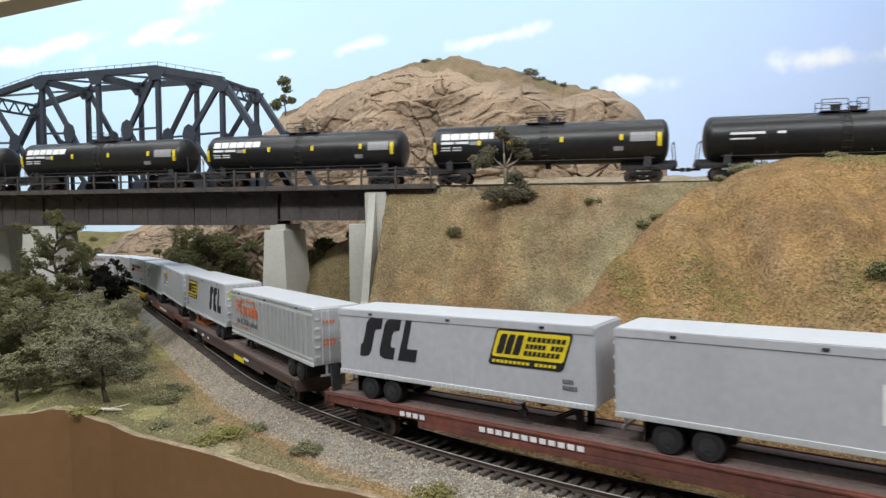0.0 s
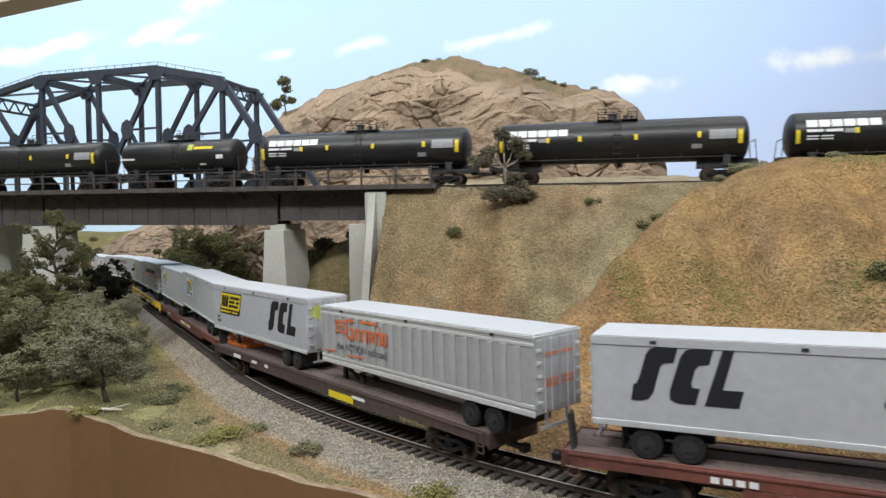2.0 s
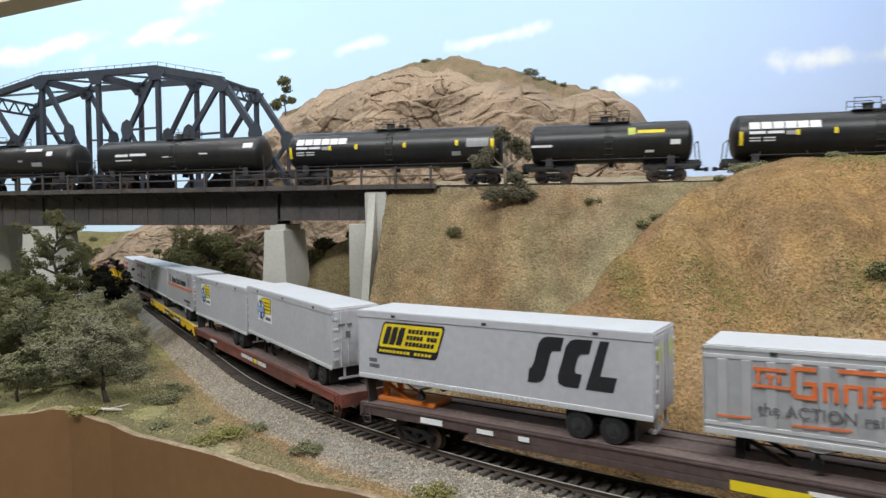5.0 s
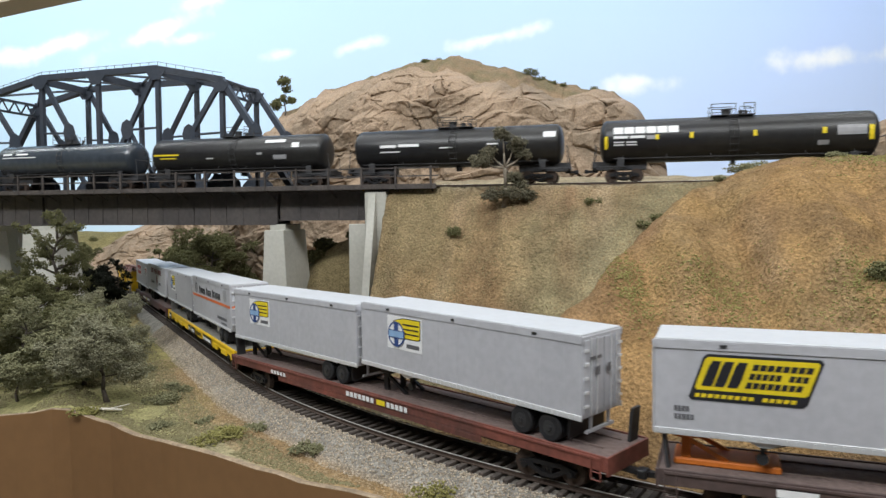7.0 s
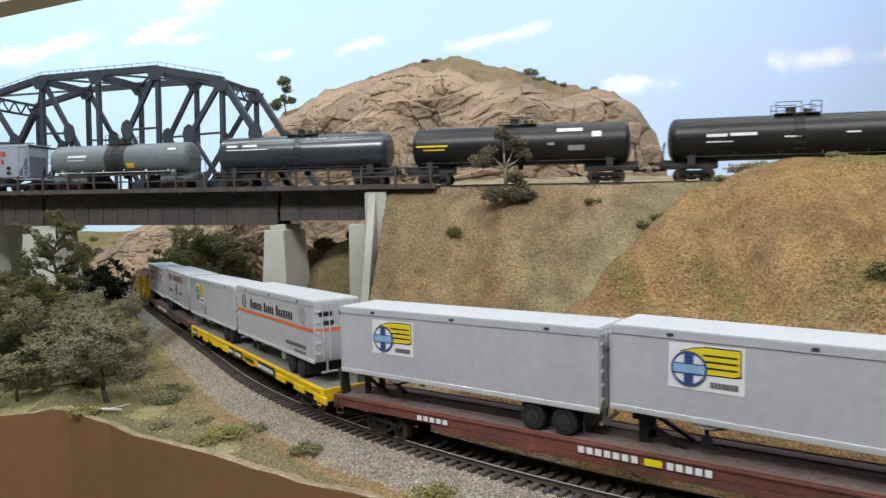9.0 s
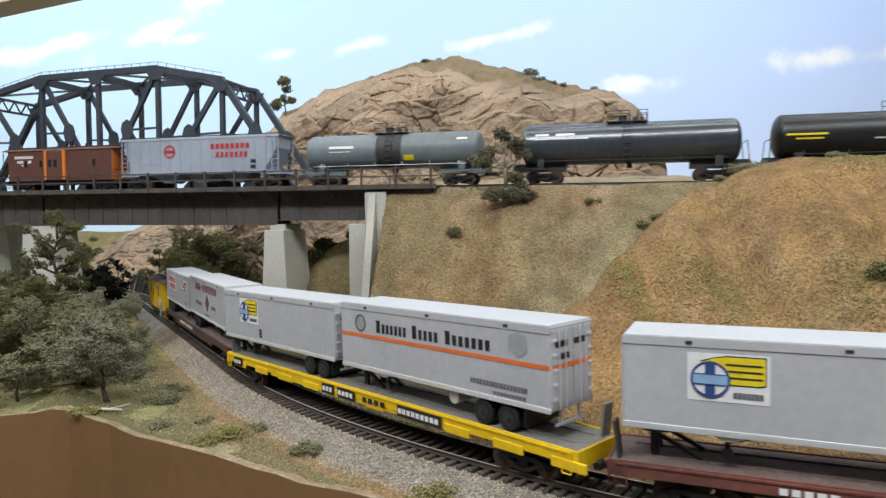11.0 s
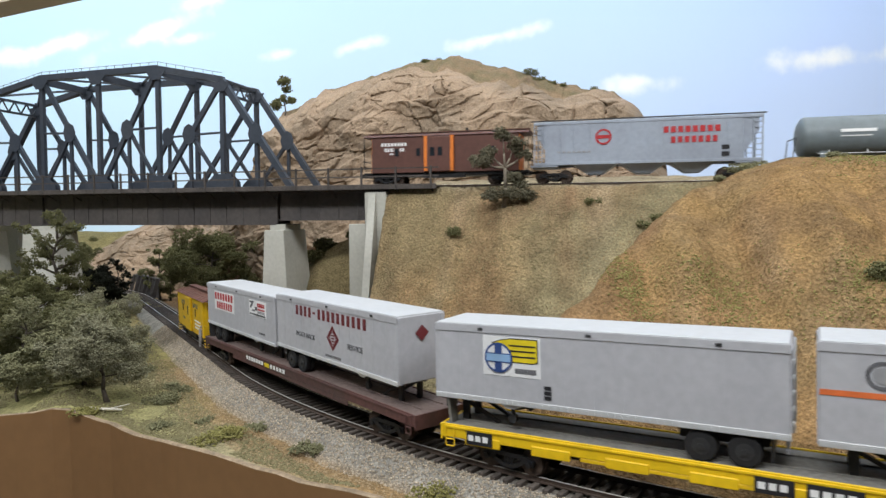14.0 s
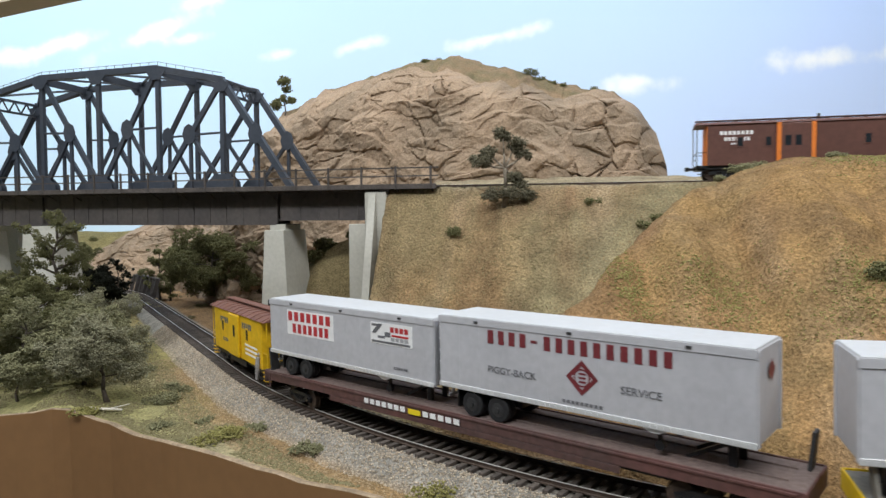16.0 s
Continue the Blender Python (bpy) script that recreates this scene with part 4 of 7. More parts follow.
TL, TWID, ZB, ZT0 = 0.1385, 0.0140, 0.0121, 0.0447
ZT = ZT0


def trailer(label, s0, x0, wheels_right, decorate=None, ribbed=False, stand=None, length=TL, tall=0.0, nose_up=0.0, axle=0.0155):
    """A 40-foot road trailer standing on a flat car, from x0 to x0 + length, its nose a little up or down on the hitch."""
    global ZT
    ZT = ZT0 + tall
    tr = thing("semi_trailer", label, "trailer", "trailers of the lower train")
    skin = M["silver"] if ribbed else M["trailer_white"]
    L_ = length
    part("body", box(bmesh.new(), 0, L_, -TWID, TWID, ZB, ZT - 0.0004, 0.0005), skin, tr)
    part("roof", box(bmesh.new(), 0.0004, L_ - 0.0004, -TWID + 0.0004, TWID - 0.0004, ZT - 0.0006, ZT + 0.0002, 0.0003), M["roof_white"], tr, "clean white roof sheet")
    for s in (-1, 1):
        y0, y1 = sorted((s * TWID, s * (TWID + 0.00035)))
        part("top_rail", box(bmesh.new(), -0.0001, L_ + 0.0001, y0, y1, ZT - 0.0034 if not ribbed else ZT - 0.0016, ZT - 0.0003, 0.0001), skin if not ribbed else M["bright_rail"], tr)
        br_ = part("bottom_rail", box(bmesh.new(), -0.0001, L_ + 0.0001, y0, y1, ZB - 0.0004, ZB + 0.0018, 0.0001), M["bright_rail"], tr)
        if s < 0:
            b = bmesh.new()
            for x in np.arange(0.002, L_, 0.0026):
                box(b, x - 0.0003, x + 0.0003, -TWID - 0.0006, -TWID - 0.00034, ZB - 0.0001, ZB + 0.0012)
            part("rivet_strip", b, M["bright_rail"], br_)
        if ribbed:
            part("upper_band", box(bmesh.new(), -0.0001, L_ + 0.0001, y0, y1 + (0.0002 if s > 0 else 0), ZT - 0.0046, ZT - 0.0032, 0.0001), M["bright_rail"], tr)
            part("lower_band", box(bmesh.new(), -0.0001, L_ + 0.0001, y0, y1, ZB + 0.0028, ZB + 0.0042, 0.0001), M["bright_rail"], tr)
            for x in np.arange(0.006, L_ - 0.002, 0.0076):
                part("side_post", box(bmesh.new(), x - 0.0016, x + 0.0016, y0 - (0.0002 if s < 0 else 0), y1 + (0.0002 if s > 0 else 0), ZB + 0.0043, ZT - 0.0047, 0.0002), M["silver_post"], tr)
    if not ribbed:
        for x in np.arange(0.0118, L_ - 0.004, 0.0115):
            part("panel_seam", box(bmesh.new(), x - 0.0003, x + 0.0003, -TWID - 0.00006, -TWID + 0.0001, ZB + 0.0018, ZT - 0.0034), skin, tr)
    # doors at the wheel end, nose at the other
    rear = L_ if wheels_right else 0.0
    nose = 0.0 if wheels_right else L_
    o = 1 if wheels_right else -1
    for y in (-0.0069, 0.0069):
        x0_, x1_ = sorted((rear, rear + o * 0.0004))
        d = part("rear_door", box(bmesh.new(), x0_, x1_, y - 0.0060, y + 0.0060, ZB + 0.0020, ZT - 0.0022, 0.0001), skin, tr)
        for yy in (y - 0.002, y + 0.002):
            r = bmesh.new()
            cyl(r, (rear + o * 0.0008, yy, ZB + 0.001), (rear + o * 0.0008, yy, ZT - 0.0015), 0.0003, 6)
            part("lock_rod", r, M["bright_rail"], d)
        hb = bmesh.new()
        for zz in np.linspace(ZB + 0.005, ZT - 0.006, 5):
            yo = y + (0.0048 if y > 0 else -0.0048)
            box(hb, *sorted((rear, rear + o * 0.001)), yo - 0.0012, yo + 0.0012, zz - 0.0005, zz + 0.0005)
        part("hinge", hb, M["bright_rail"], d)
    for y in (-TWID + 0.0012, TWID - 0.0012):
        part("nose_post", box(bmesh.new(), *sorted((nose, nose - o * 0.0005)), y - 0.0009, y + 0.0009, ZB, ZT - 0.001), skin, tr)
    for x in (0.022, L_ * 0.5, L_ - 0.022):
        part("marker_light", box(bmesh.new(), x - 0.0011, x + 0.0011, -TWID - 0.0007, -TWID - 0.0002, ZT - 0.0024, ZT - 0.0013, 0.0001), M["hub"], tr, "small dark marker light")
    # underframe
    b = bmesh.new()
    for y in (-0.005, 0.005):
        box(b, 0.006, L_ - 0.004, y - 0.0007, y + 0.0007, ZB - 0.0018, ZB)
    part("underframe", b, M["black"], tr)
    mx = (lambda x: x) if wheels_right else (lambda x: L_ - x)
    for x in (L_ - axle, L_ - axle - 0.0142):
        for s in (-1, 1):
            w = bmesh.new()
            cyl(w, (0, s * 0.0133, 0), (0, s * 0.0103, 0), 0.0056, 24)
            cyl(w, (0, s * 0.0098, 0), (0, s * 0.0070, 0), 0.0056, 24)
            bmesh.ops.bevel(w, geom=[e for e in w.edges if len(e.link_faces) == 2 and max(len(fc.verts) for fc in e.link_faces) > 4], offset=0.0006, segments=1, affect="EDGES")
            tyre = part("tyre", w, M["tyre"], tr, m=pose(mx(x), 0, 0.0056))
            h = bmesh.new()
            cyl(h, (0, s * 0.0134, 0), (0, s * 0.0126, 0), 0.0030, 16, r2=0.0033)
            cyl(h, (0, s * 0.0141, 0), (0, s * 0.013, 0), 0.0011, 10)
            part("hub", h, M["hub"], tyre)
    b = bmesh.new()
    x0_, x1_ = sorted((mx(L_ - axle - 0.0225), mx(L_ - axle + 0.0075)))
    box(b, x0_, x1_, -0.0065, 0.0065, 0.0060, ZB - 0.0018, 0.0004)
    part("bogie_frame", b, M["black"], tr)
    b = bmesh.new()
    xm = mx(L_ - axle + 0.0085)
    box(b, xm - 0.0003, xm + 0.0003, -0.0125, 0.0125, 0.0030, 0.0110)
    part("mud_flap", b, M["black"], tr)
    b = bmesh.new()
    xr = mx(L_ - 0.0012)
    beam(b, (xr, -0.0095, 0.0062), (xr, 0.0095, 0.0062), 0.0011, 0.0011)
    for y in (-0.0062, 0.0062):
        beam(b, (xr, y, ZB), (xr, y, 0.0062), 0.0010, 0.0010, up=(1, 0, 0))
    part("bumper", b, skin, tr, "painted rear bumper frame")
    b = bmesh.new()
    xl = mx(0.034)
    o2 = 1 if wheels_right else -1
    for y in (-0.0095, 0.0095):
        beam(b, (xl, y, ZB), (xl, y, 0.0058), 0.0013, 0.0013, up=(1, 0, 0))
        beam(b, (xl + o2 * 0.012, y, ZB), (xl, y, 0.0085), 0.0009, 0.0009)
        cyl(b, (xl, y - 0.0010, 0.0050), (xl, y + 0.0010, 0.0050), 0.0019, 10)
    beam(b, (xl, -0.0095, 0.0105), (xl, 0.0095, 0.0105), 0.0009, 0.0009)
    part("landing_gear", b, M["black"] if not stand else M["hub"], tr)
    sk = bmesh.new()
    flat_poly(sk, [(mx(0.028), ZB + 0.0001), (mx(0.033), ZB - 0.0022), (mx(0.036), ZB - 0.0022), (mx(0.042), ZB + 0.0001)][::o2], -0.0128, 0.0004)
    part("landing_gear_bracket", sk, M["bright_rail"], tr)
    # hitch stand below the nose
    hs = thing("hitch_stand", (stand or "black") + " folding trailer hitch stand on a flat car deck", "hitch stand", "hitch stands of the lower train")
    b = bmesh.new()
    xs_ = mx(0.010)
    for y in (-0.0055, 0.0055):
        beam(b, (xs_, y, ZB - 0.0022), (xs_, y, 0.0), 0.0030, 0.0016, up=(0, 1, 0))
        beam(b, (xs_, y, ZB - 0.003), (xs_ + o2 * 0.016, y, 0.0008), 0.0014, 0.0014)
    box(b, *sorted((xs_ - o2 * 0.004, xs_ + o2 * 0.005)), -0.007, 0.007, ZB - 0.0026, ZB - 0.0004, 0.0004)
    if stand == "orange":
        box(b, *sorted((xs_ - o2 * 0.004, xs_ + o2 * 0.030)), -0.0075, 0.0075, 0.0, 0.0024, 0.0005)
    part("stand", b, M["orange"] if stand == "orange" else M["black"], hs)
    LOWER.append((hs, s0, pose(x0, 0, DECK)))
    if decorate:
        decorate(tr, L_)
    wx = mx(L_ - axle - 0.0071)
    tip = math.degrees(nose_up / L_) * (1 if wheels_right else -1)
    LOWER.append((tr, s0, pose(x0, 0, DECK) @ pose(wx, 0, 0, 0, tip, 0) @ pose(-wx, 0, 0)))
    return tr


M["maroon_flat"] = mat("maroon_flat", (0.115, 0.052, 0.046), 0.6, 0, 0.25, 40, 350, 0.1, (0.085, 0.05, 0.046))
M["silver_post"] = mat("satin_post", (0.52, 0.52, 0.53), 0.4, 0.3, 0.06, 25, 300, 0.02)
SIDE = -TWID - 0.00008


def bars(tr, name, specs, material, y=SIDE, label="", slant=0.0):
    """Plain printed bars, a part each: (x, z, width, height)."""
    last = None
    for x, z, w, h in specs:
        last = part(name, flat_poly(bmesh.new(), [(x, z), (x + w, z), (x + w + slant * h, z + h), (x + slant * h, z + h)], y), material, tr, label)
    return last


def words(tr, name, x, z, w, h, n, material, y=SIDE, gap=0.30, label="", slant=0.0):
    """A row of n plain blocks in place of a trade name."""
    step = w / n
    return bars(tr, name, [(x + i * step, z, step * (1 - gap), h) for i in range(n)], material, y, label, slant)


def ring(bm, cx, cz, r0, r1, y, n=28):
    t = 0.00012
    for i in range(n):
        a, b_ = 2 * math.pi * i / n, 2 * math.pi * (i + 1) / n
        flat_poly(bm, [(cx + r0 * math.cos(a), cz + r0 * math.sin(a)), (cx + r1 * math.cos(a), cz + r1 * math.sin(a)), (cx + r1 * math.cos(b_), cz + r1 * math.sin(b_)), (cx + r0 * math.cos(b_), cz + r0 * math.sin(b_))], y, t)
    return bm


def disc(bm, cx, cz, r, y, n=28, sz=1.0):
    return flat_poly(bm, [(cx + r * math.cos(2 * math.pi * i / n), cz + r * sz * math.sin(2 * math.pi * i / n)) for i in range(n)], y)


def slanted_mark(tr, x, z, w, h):
    """Three bold slanted black shapes with one rounded flank each."""
    sl = 0.27

    def P(a, c):
        return (x + a * w + sl * c * h, z + c * h)
    k = [((0.0, 0.0), (0.10, 0.0), (0.165, 0.05), (0.19, 0.17), (0.19, 0.62), (0.205, 0.70), (0.30, 0.72), (0.30, 1.0), (0.11, 1.0), (0.045, 0.95), (0.02, 0.84), (0.02, 0.44), (0.005, 0.31), (-0.02, 0.29)),
         ((0.44, 0.0), (0.60, 0.0), (0.60, 0.29), (0.53, 0.30), (0.51, 0.38), (0.51, 0.62), (0.53, 0.70), (0.62, 0.72), (0.62, 1.0), (0.44, 1.0), (0.375, 0.95), (0.345, 0.82), (0.335, 0.20), (0.36, 0.06)),
         ((0.68, 0.0), (0.98, 0.0), (0.98, 0.30), (0.80, 0.30), (0.80, 1.0), (0.70, 1.0))]
    for pts in k:
        part("slanted_mark", flat_poly(bmesh.new(), [P(*p) for p in pts], SIDE), M["ink"], tr, "bold slanted black mark")


def yellow_badge(tr, x, z, w, h):
    """Slanted yellow badge: black rim with clipped corners, a dark foot strip, three bold shapes and rows of blocks."""
    sl = 0.335

    def P(a, c):
        return (x + a * w + sl * c * h, z + c * h)

    def quad(a0, c0, a1, c1, k=0.0):
        kx = k * h / w
        pts = [(a0 + kx, c0), (a1 - kx, c0), (a1, c0 + k), (a1, c1 - k), (a1 - kx, c1), (a0 + kx, c1), (a0, c1 - k), (a0, c0 + k)] if k else [(a0, c0), (a1, c0), (a1, c1), (a0, c1)]
        return [P(*p) for p in pts]
    bd = part("badge_border", flat_poly(bmesh.new(), quad(0, 0, 1, 1, 0.07), SIDE), M["ink"], tr, "black badge border")
    part("badge_panel", flat_poly(bmesh.new(), quad(0.025, 0.23, 0.975, 0.94, 0.05), SIDE - 0.00014), M["yellow_print"], bd, "yellow badge panel")
    for a0 in (0.075, 0.185, 0.30):
        part("badge_bar", flat_poly(bmesh.new(), [P(a0, 0.32), (P(a0 + 0.085, 0.32)), P(a0 + 0.095, 0.42), P(a0 + 0.095, 0.86), P(a0 + 0.02, 0.86), P(a0 + 0.005, 0.76)], SIDE - 0.00028), M["ink"], bd)
    for c0, n, wd in ((0.71, 8, 0.50), (0.52, 9, 0.49), (0.33, 8, 0.47)):
        st = wd / n
        for i in range(n):
            if c0 == 0.52 and i == 5:
                continue
            part("badge_block", flat_poly(bmesh.new(), quad(0.45 + i * st, c0, 0.45 + (i + 0.78) * st, c0 + 0.125), SIDE - 0.00028), M["ink"], bd)
    for i in range(15):
        if i != 9:
            part("foot_block", flat_poly(bmesh.new(), quad(0.05 + i * 0.058, 0.07, 0.05 + (i + 0.7) * 0.058, 0.15), SIDE - 0.00014), M["yellow_print"], bd)


def deco_slant_left(tr, L_):
    slanted_mark(tr, 0.0141, ZB + 0.0096, 0.0360, 0.0198)
    yellow_badge(tr, 0.0896, ZB + 0.0133, 0.0352, 0.0158)
    words(tr, "print_bar", 0.1246, ZB + 0.0088, 0.0050, 0.0018, 4, M["ink_grey"], gap=0.2)
    words(tr, "print_bar", 0.1246, ZB + 0.0062, 0.0066, 0.0018, 5, M["ink_grey"], gap=0.2)


def deco_slant_right(tr, L_):
    slanted_mark(tr, 0.0916, ZB + 0.0084, 0.0368, 0.0195)
    yellow_badge(tr, 0.0109, ZB + 0.0122, 0.0353, 0.0158)
    words(tr, "print_bar", 0.0066, ZB + 0.0080, 0.0050, 0.0018, 4, M["ink_grey"], gap=0.2)
    words(tr, "print_bar", 0.0066, ZB + 0.0052, 0.0066, 0.0018, 5, M["ink_grey"], gap=0.2)
    b = bmesh.new()
    for y in (-0.0075, 0.0075):
        m_ = [(y + 0.0042 * math.cos(a), ZT - 0.0085 + 0.0042 * math.sin(a)) for a in np.linspace(0, 2 * math.pi, 18, endpoint=False)]
        vs = [b.verts.new((L_ + 0.00062, p, q)) for p, q in m_]
        b.faces.new(vs)
    part("door_disc", b, M["lime_print"], tr, "round lime yellow door emblem")


M["lime_print"] = mat("lime_print", (0.50, 0.55, 0.10), 0.5, 0, 0.08, 60, 300, 0)


def deco_plain_ship(tr, L_):
    bars(tr, "white_patch", [(0.084, ZB + 0.010, 0.034, 0.0125)], M["white_print"])
    words(tr, "name_bar", 0.088, ZB + 0.0145, 0.026, 0.0050, 4, M["ink"], SIDE - 0.00014, slant=0.3)


def deco_action(tr, L_):
    z = ZB + 0.0152

    def sh(pts):
        part("orange_shape", flat_poly(bmesh.new(), [(0.0155 + p, z + q) for p, q in pts], SIDE - 0.00075), M["logo_orange"], tr, "orange lettering drawn as plain shapes")

    def box_(p, q, w, h):
        sh([(p, q), (p + w, q), (p + w, q + h), (p, q + h)])

    def bowl(p, w, h, t=0.0012):
        box_(p, 0, t, h)
        box_(p + t, h - t, w - 2 * t, t)
        box_(p + w - t, 0, t, h)
    # first short word with a speed bar, then a long one with a big opening shape
    box_(0.0004, 0.0082, 0.0100, 0.0011)
    box_(0.0014, 0.0042, 0.0011, 0.0040)
    box_(0.0040, 0.0060, 0.0028, 0.0010)
    box_(0.0050, 0.0040, 0.0010, 0.0020)
    box_(0.0076, 0.0044, 0.0010, 0.0028)
    sh([(0.0, 0.0026), (0.0120, 0.0026), (0.0120, 0.0034), (0.0006, 0.0036)])
    for q, w in ((0.0, 0.0062), (0.0092, 0.0062)):
        box_(0.0125, q, w, 0.0014)
    box_(0.0115, 0.0010, 0.0016, 0.0088)
    box_(0.0150, 0.0046, 0.0040, 0.0013)
    box_(0.0176, 0.0010, 0.0014, 0.0036)
    bowl(0.0206, 0.0042, 0.0062)
    bowl(0.0262, 0.0050, 0.0062)
    bowl(0.0326, 0.0048, 0.0062)
    box_(0.0326, 0.0026, 0.0048, 0.0009)
    bowl(0.0386, 0.0050, 0.0062)
    box_(0.0424, 0.0062, 0.0012, 0.0030)
    bowl(0.0444, 0.0040, 0.0062)
    box_(0.0444, 0.0, 0.0040, 0.0010)
    sh([(0.0250, 0.0096), (0.0400, 0.0096), (0.0412, 0.0108), (0.0244, 0.0108)])
    part("orange_shape", flat_poly(bmesh.new(), [(0.0040, ZB + 0.0062), (0.0150, ZB + 0.0066), (0.0150, ZB + 0.0073), (0.0040, ZB + 0.0069)], SIDE - 0.00075), M["logo_orange"], tr)
    part("orange_shape", flat_poly(bmesh.new(), [(0.0270, ZB + 0.0058), (0.0440, ZB + 0.0064), (0.0440, ZB + 0.0071), (0.0270, ZB + 0.0065)], SIDE - 0.00075), M["logo_orange"], tr)
    text_part("slogan", "the ACTION railroad", 0.0056, M["ink_grey"], tr, pose(0.0170, SIDE - 0.00075, ZB + 0.0088, 90), "dark grey slogan", wide=0.94)
    b = bmesh.new()
    for y in (-0.0085, 0.001):
        for zz in (ZT - 0.0085, ZT - 0.0185, ZT - 0.0205):
            for k in range(4):
                y_ = y + k * 0.0019
                vs = [b.verts.new((L_ + 0.0012, p, q)) for p, q in ((y_, zz), (y_ + 0.0011, zz), (y_ + 0.0011, zz + 0.0014), (y_, zz + 0.0014))]
                b.faces.new(vs)
    part("door_marks", b, M["logo_orange"], tr)


def deco_cross(x):
    """White patch with a blue ring and cross, a pale bar, and a yellow flag streaming from the ring."""
    def deco(tr, L_):
        z = ZB + 0.0190
        p = part("white_patch", flat_poly(bmesh.new(), [(x - 0.0072, z - 0.0075), (x + 0.0182, z - 0.0075), (x + 0.0182, z + 0.0088), (x - 0.0072, z + 0.0088)], SIDE), M["white_print"], tr, "white emblem patch")
        fl = [(x - 0.0030, z + 0.0056), (x + 0.0006, z + 0.0070), (x + 0.0050, z + 0.0078), (x + 0.0168, z + 0.0078), (x + 0.0168, z - 0.0008), (x + 0.0150, z - 0.0013), (x + 0.0055, z - 0.0013), (x + 0.0020, z + 0.0040)]
        part("flag_rim", flat_poly(bmesh.new(), [(q - 0.0002 if k in (0, 7) else q + 0.00035, w + (0.00045 if k < 4 else -0.00045)) for k, (q, w) in enumerate(fl)], SIDE - 0.00014), M["ink"], p)
        part("emblem_flag", flat_poly(bmesh.new(), fl, SIDE - 0.00028), M["yellow_print"], p, "yellow striped flag")
        for k in range(3):
            zz = z + 0.0006 + k * 0.0022
            part("flag_stripe", flat_poly(bmesh.new(), [(x + 0.0060 - 0.0006 * k, zz), (x + 0.0160, zz), (x + 0.0160, zz + 0.0006), (x + 0.0060 - 0.0006 * k, zz + 0.0006)], SIDE - 0.00042), M["ink"], p)
        part("emblem_disc", disc(bmesh.new(), x, z, 0.0060, SIDE - 0.00042), M["white_print"], p)
        part("emblem_ring", ring(bmesh.new(), x, z, 0.0054, 0.0062, SIDE - 0.00056), M["blue_print"], p, "blue ring with cross")
        part("emblem_cross", flat_poly(bmesh.new(), [(x - 0.0016, z - 0.0055), (x + 0.0016, z - 0.0055), (x + 0.0016, z + 0.0055), (x - 0.0016, z + 0.0055)], SIDE - 0.00056), M["blue_print"], p)
        part("emblem_bar", flat_poly(bmesh.new(), [(x - 0.0054, z - 0.0015), (x + 0.0054, z - 0.0015), (x + 0.0054, z + 0.0015), (x - 0.0054, z + 0.0015)], SIDE - 0.00070), M["light_blue_print"], p)
        for q in (-0.0019, 0.0015):
            part("bar_edge", flat_poly(bmesh.new(), [(x - 0.0054, z + q), (x + 0.0054, z + q), (x + 0.0054, z + q + 0.0004), (x - 0.0054, z + q + 0.0004)], SIDE - 0.00070), M["blue_print"], p)
        words(tr, "print_bar", x + 0.0072, z - 0.0060, 0.0092, 0.0020, 7, M["ink_grey"], SIDE - 0.00014, 0.12)
        b = bmesh.new()
        for y0, z0_, wy, hz in ((-0.0105, ZT - 0.0098, 0.0040, 0.0013), (-0.0055, ZT - 0.0098, 0.0030, 0.0013), (-0.0062, ZT - 0.0160, 0.0026, 0.0034), (0.0016, ZT - 0.0160, 0.0026, 0.0034)):
            b.faces.new([b.verts.new((L_ + 0.0013, p_, q_)) for p_, q_ in ((y0, z0_), (y0 + wy, z0_), (y0 + wy, z0_ + hz), (y0, z0_ + hz))])
        part("door_marks", b, M["ink_grey"], tr, "small dark door stencils")
    return deco


def deco_cross_number(tr, L_):
    deco_cross(0.0302)(tr, L_)
    bars(tr, "number_bar", [(0.0496, ZB + 0.0034 + k * 0.0020, 0.0030, 0.0016) for k in range(3)], M["ink"])


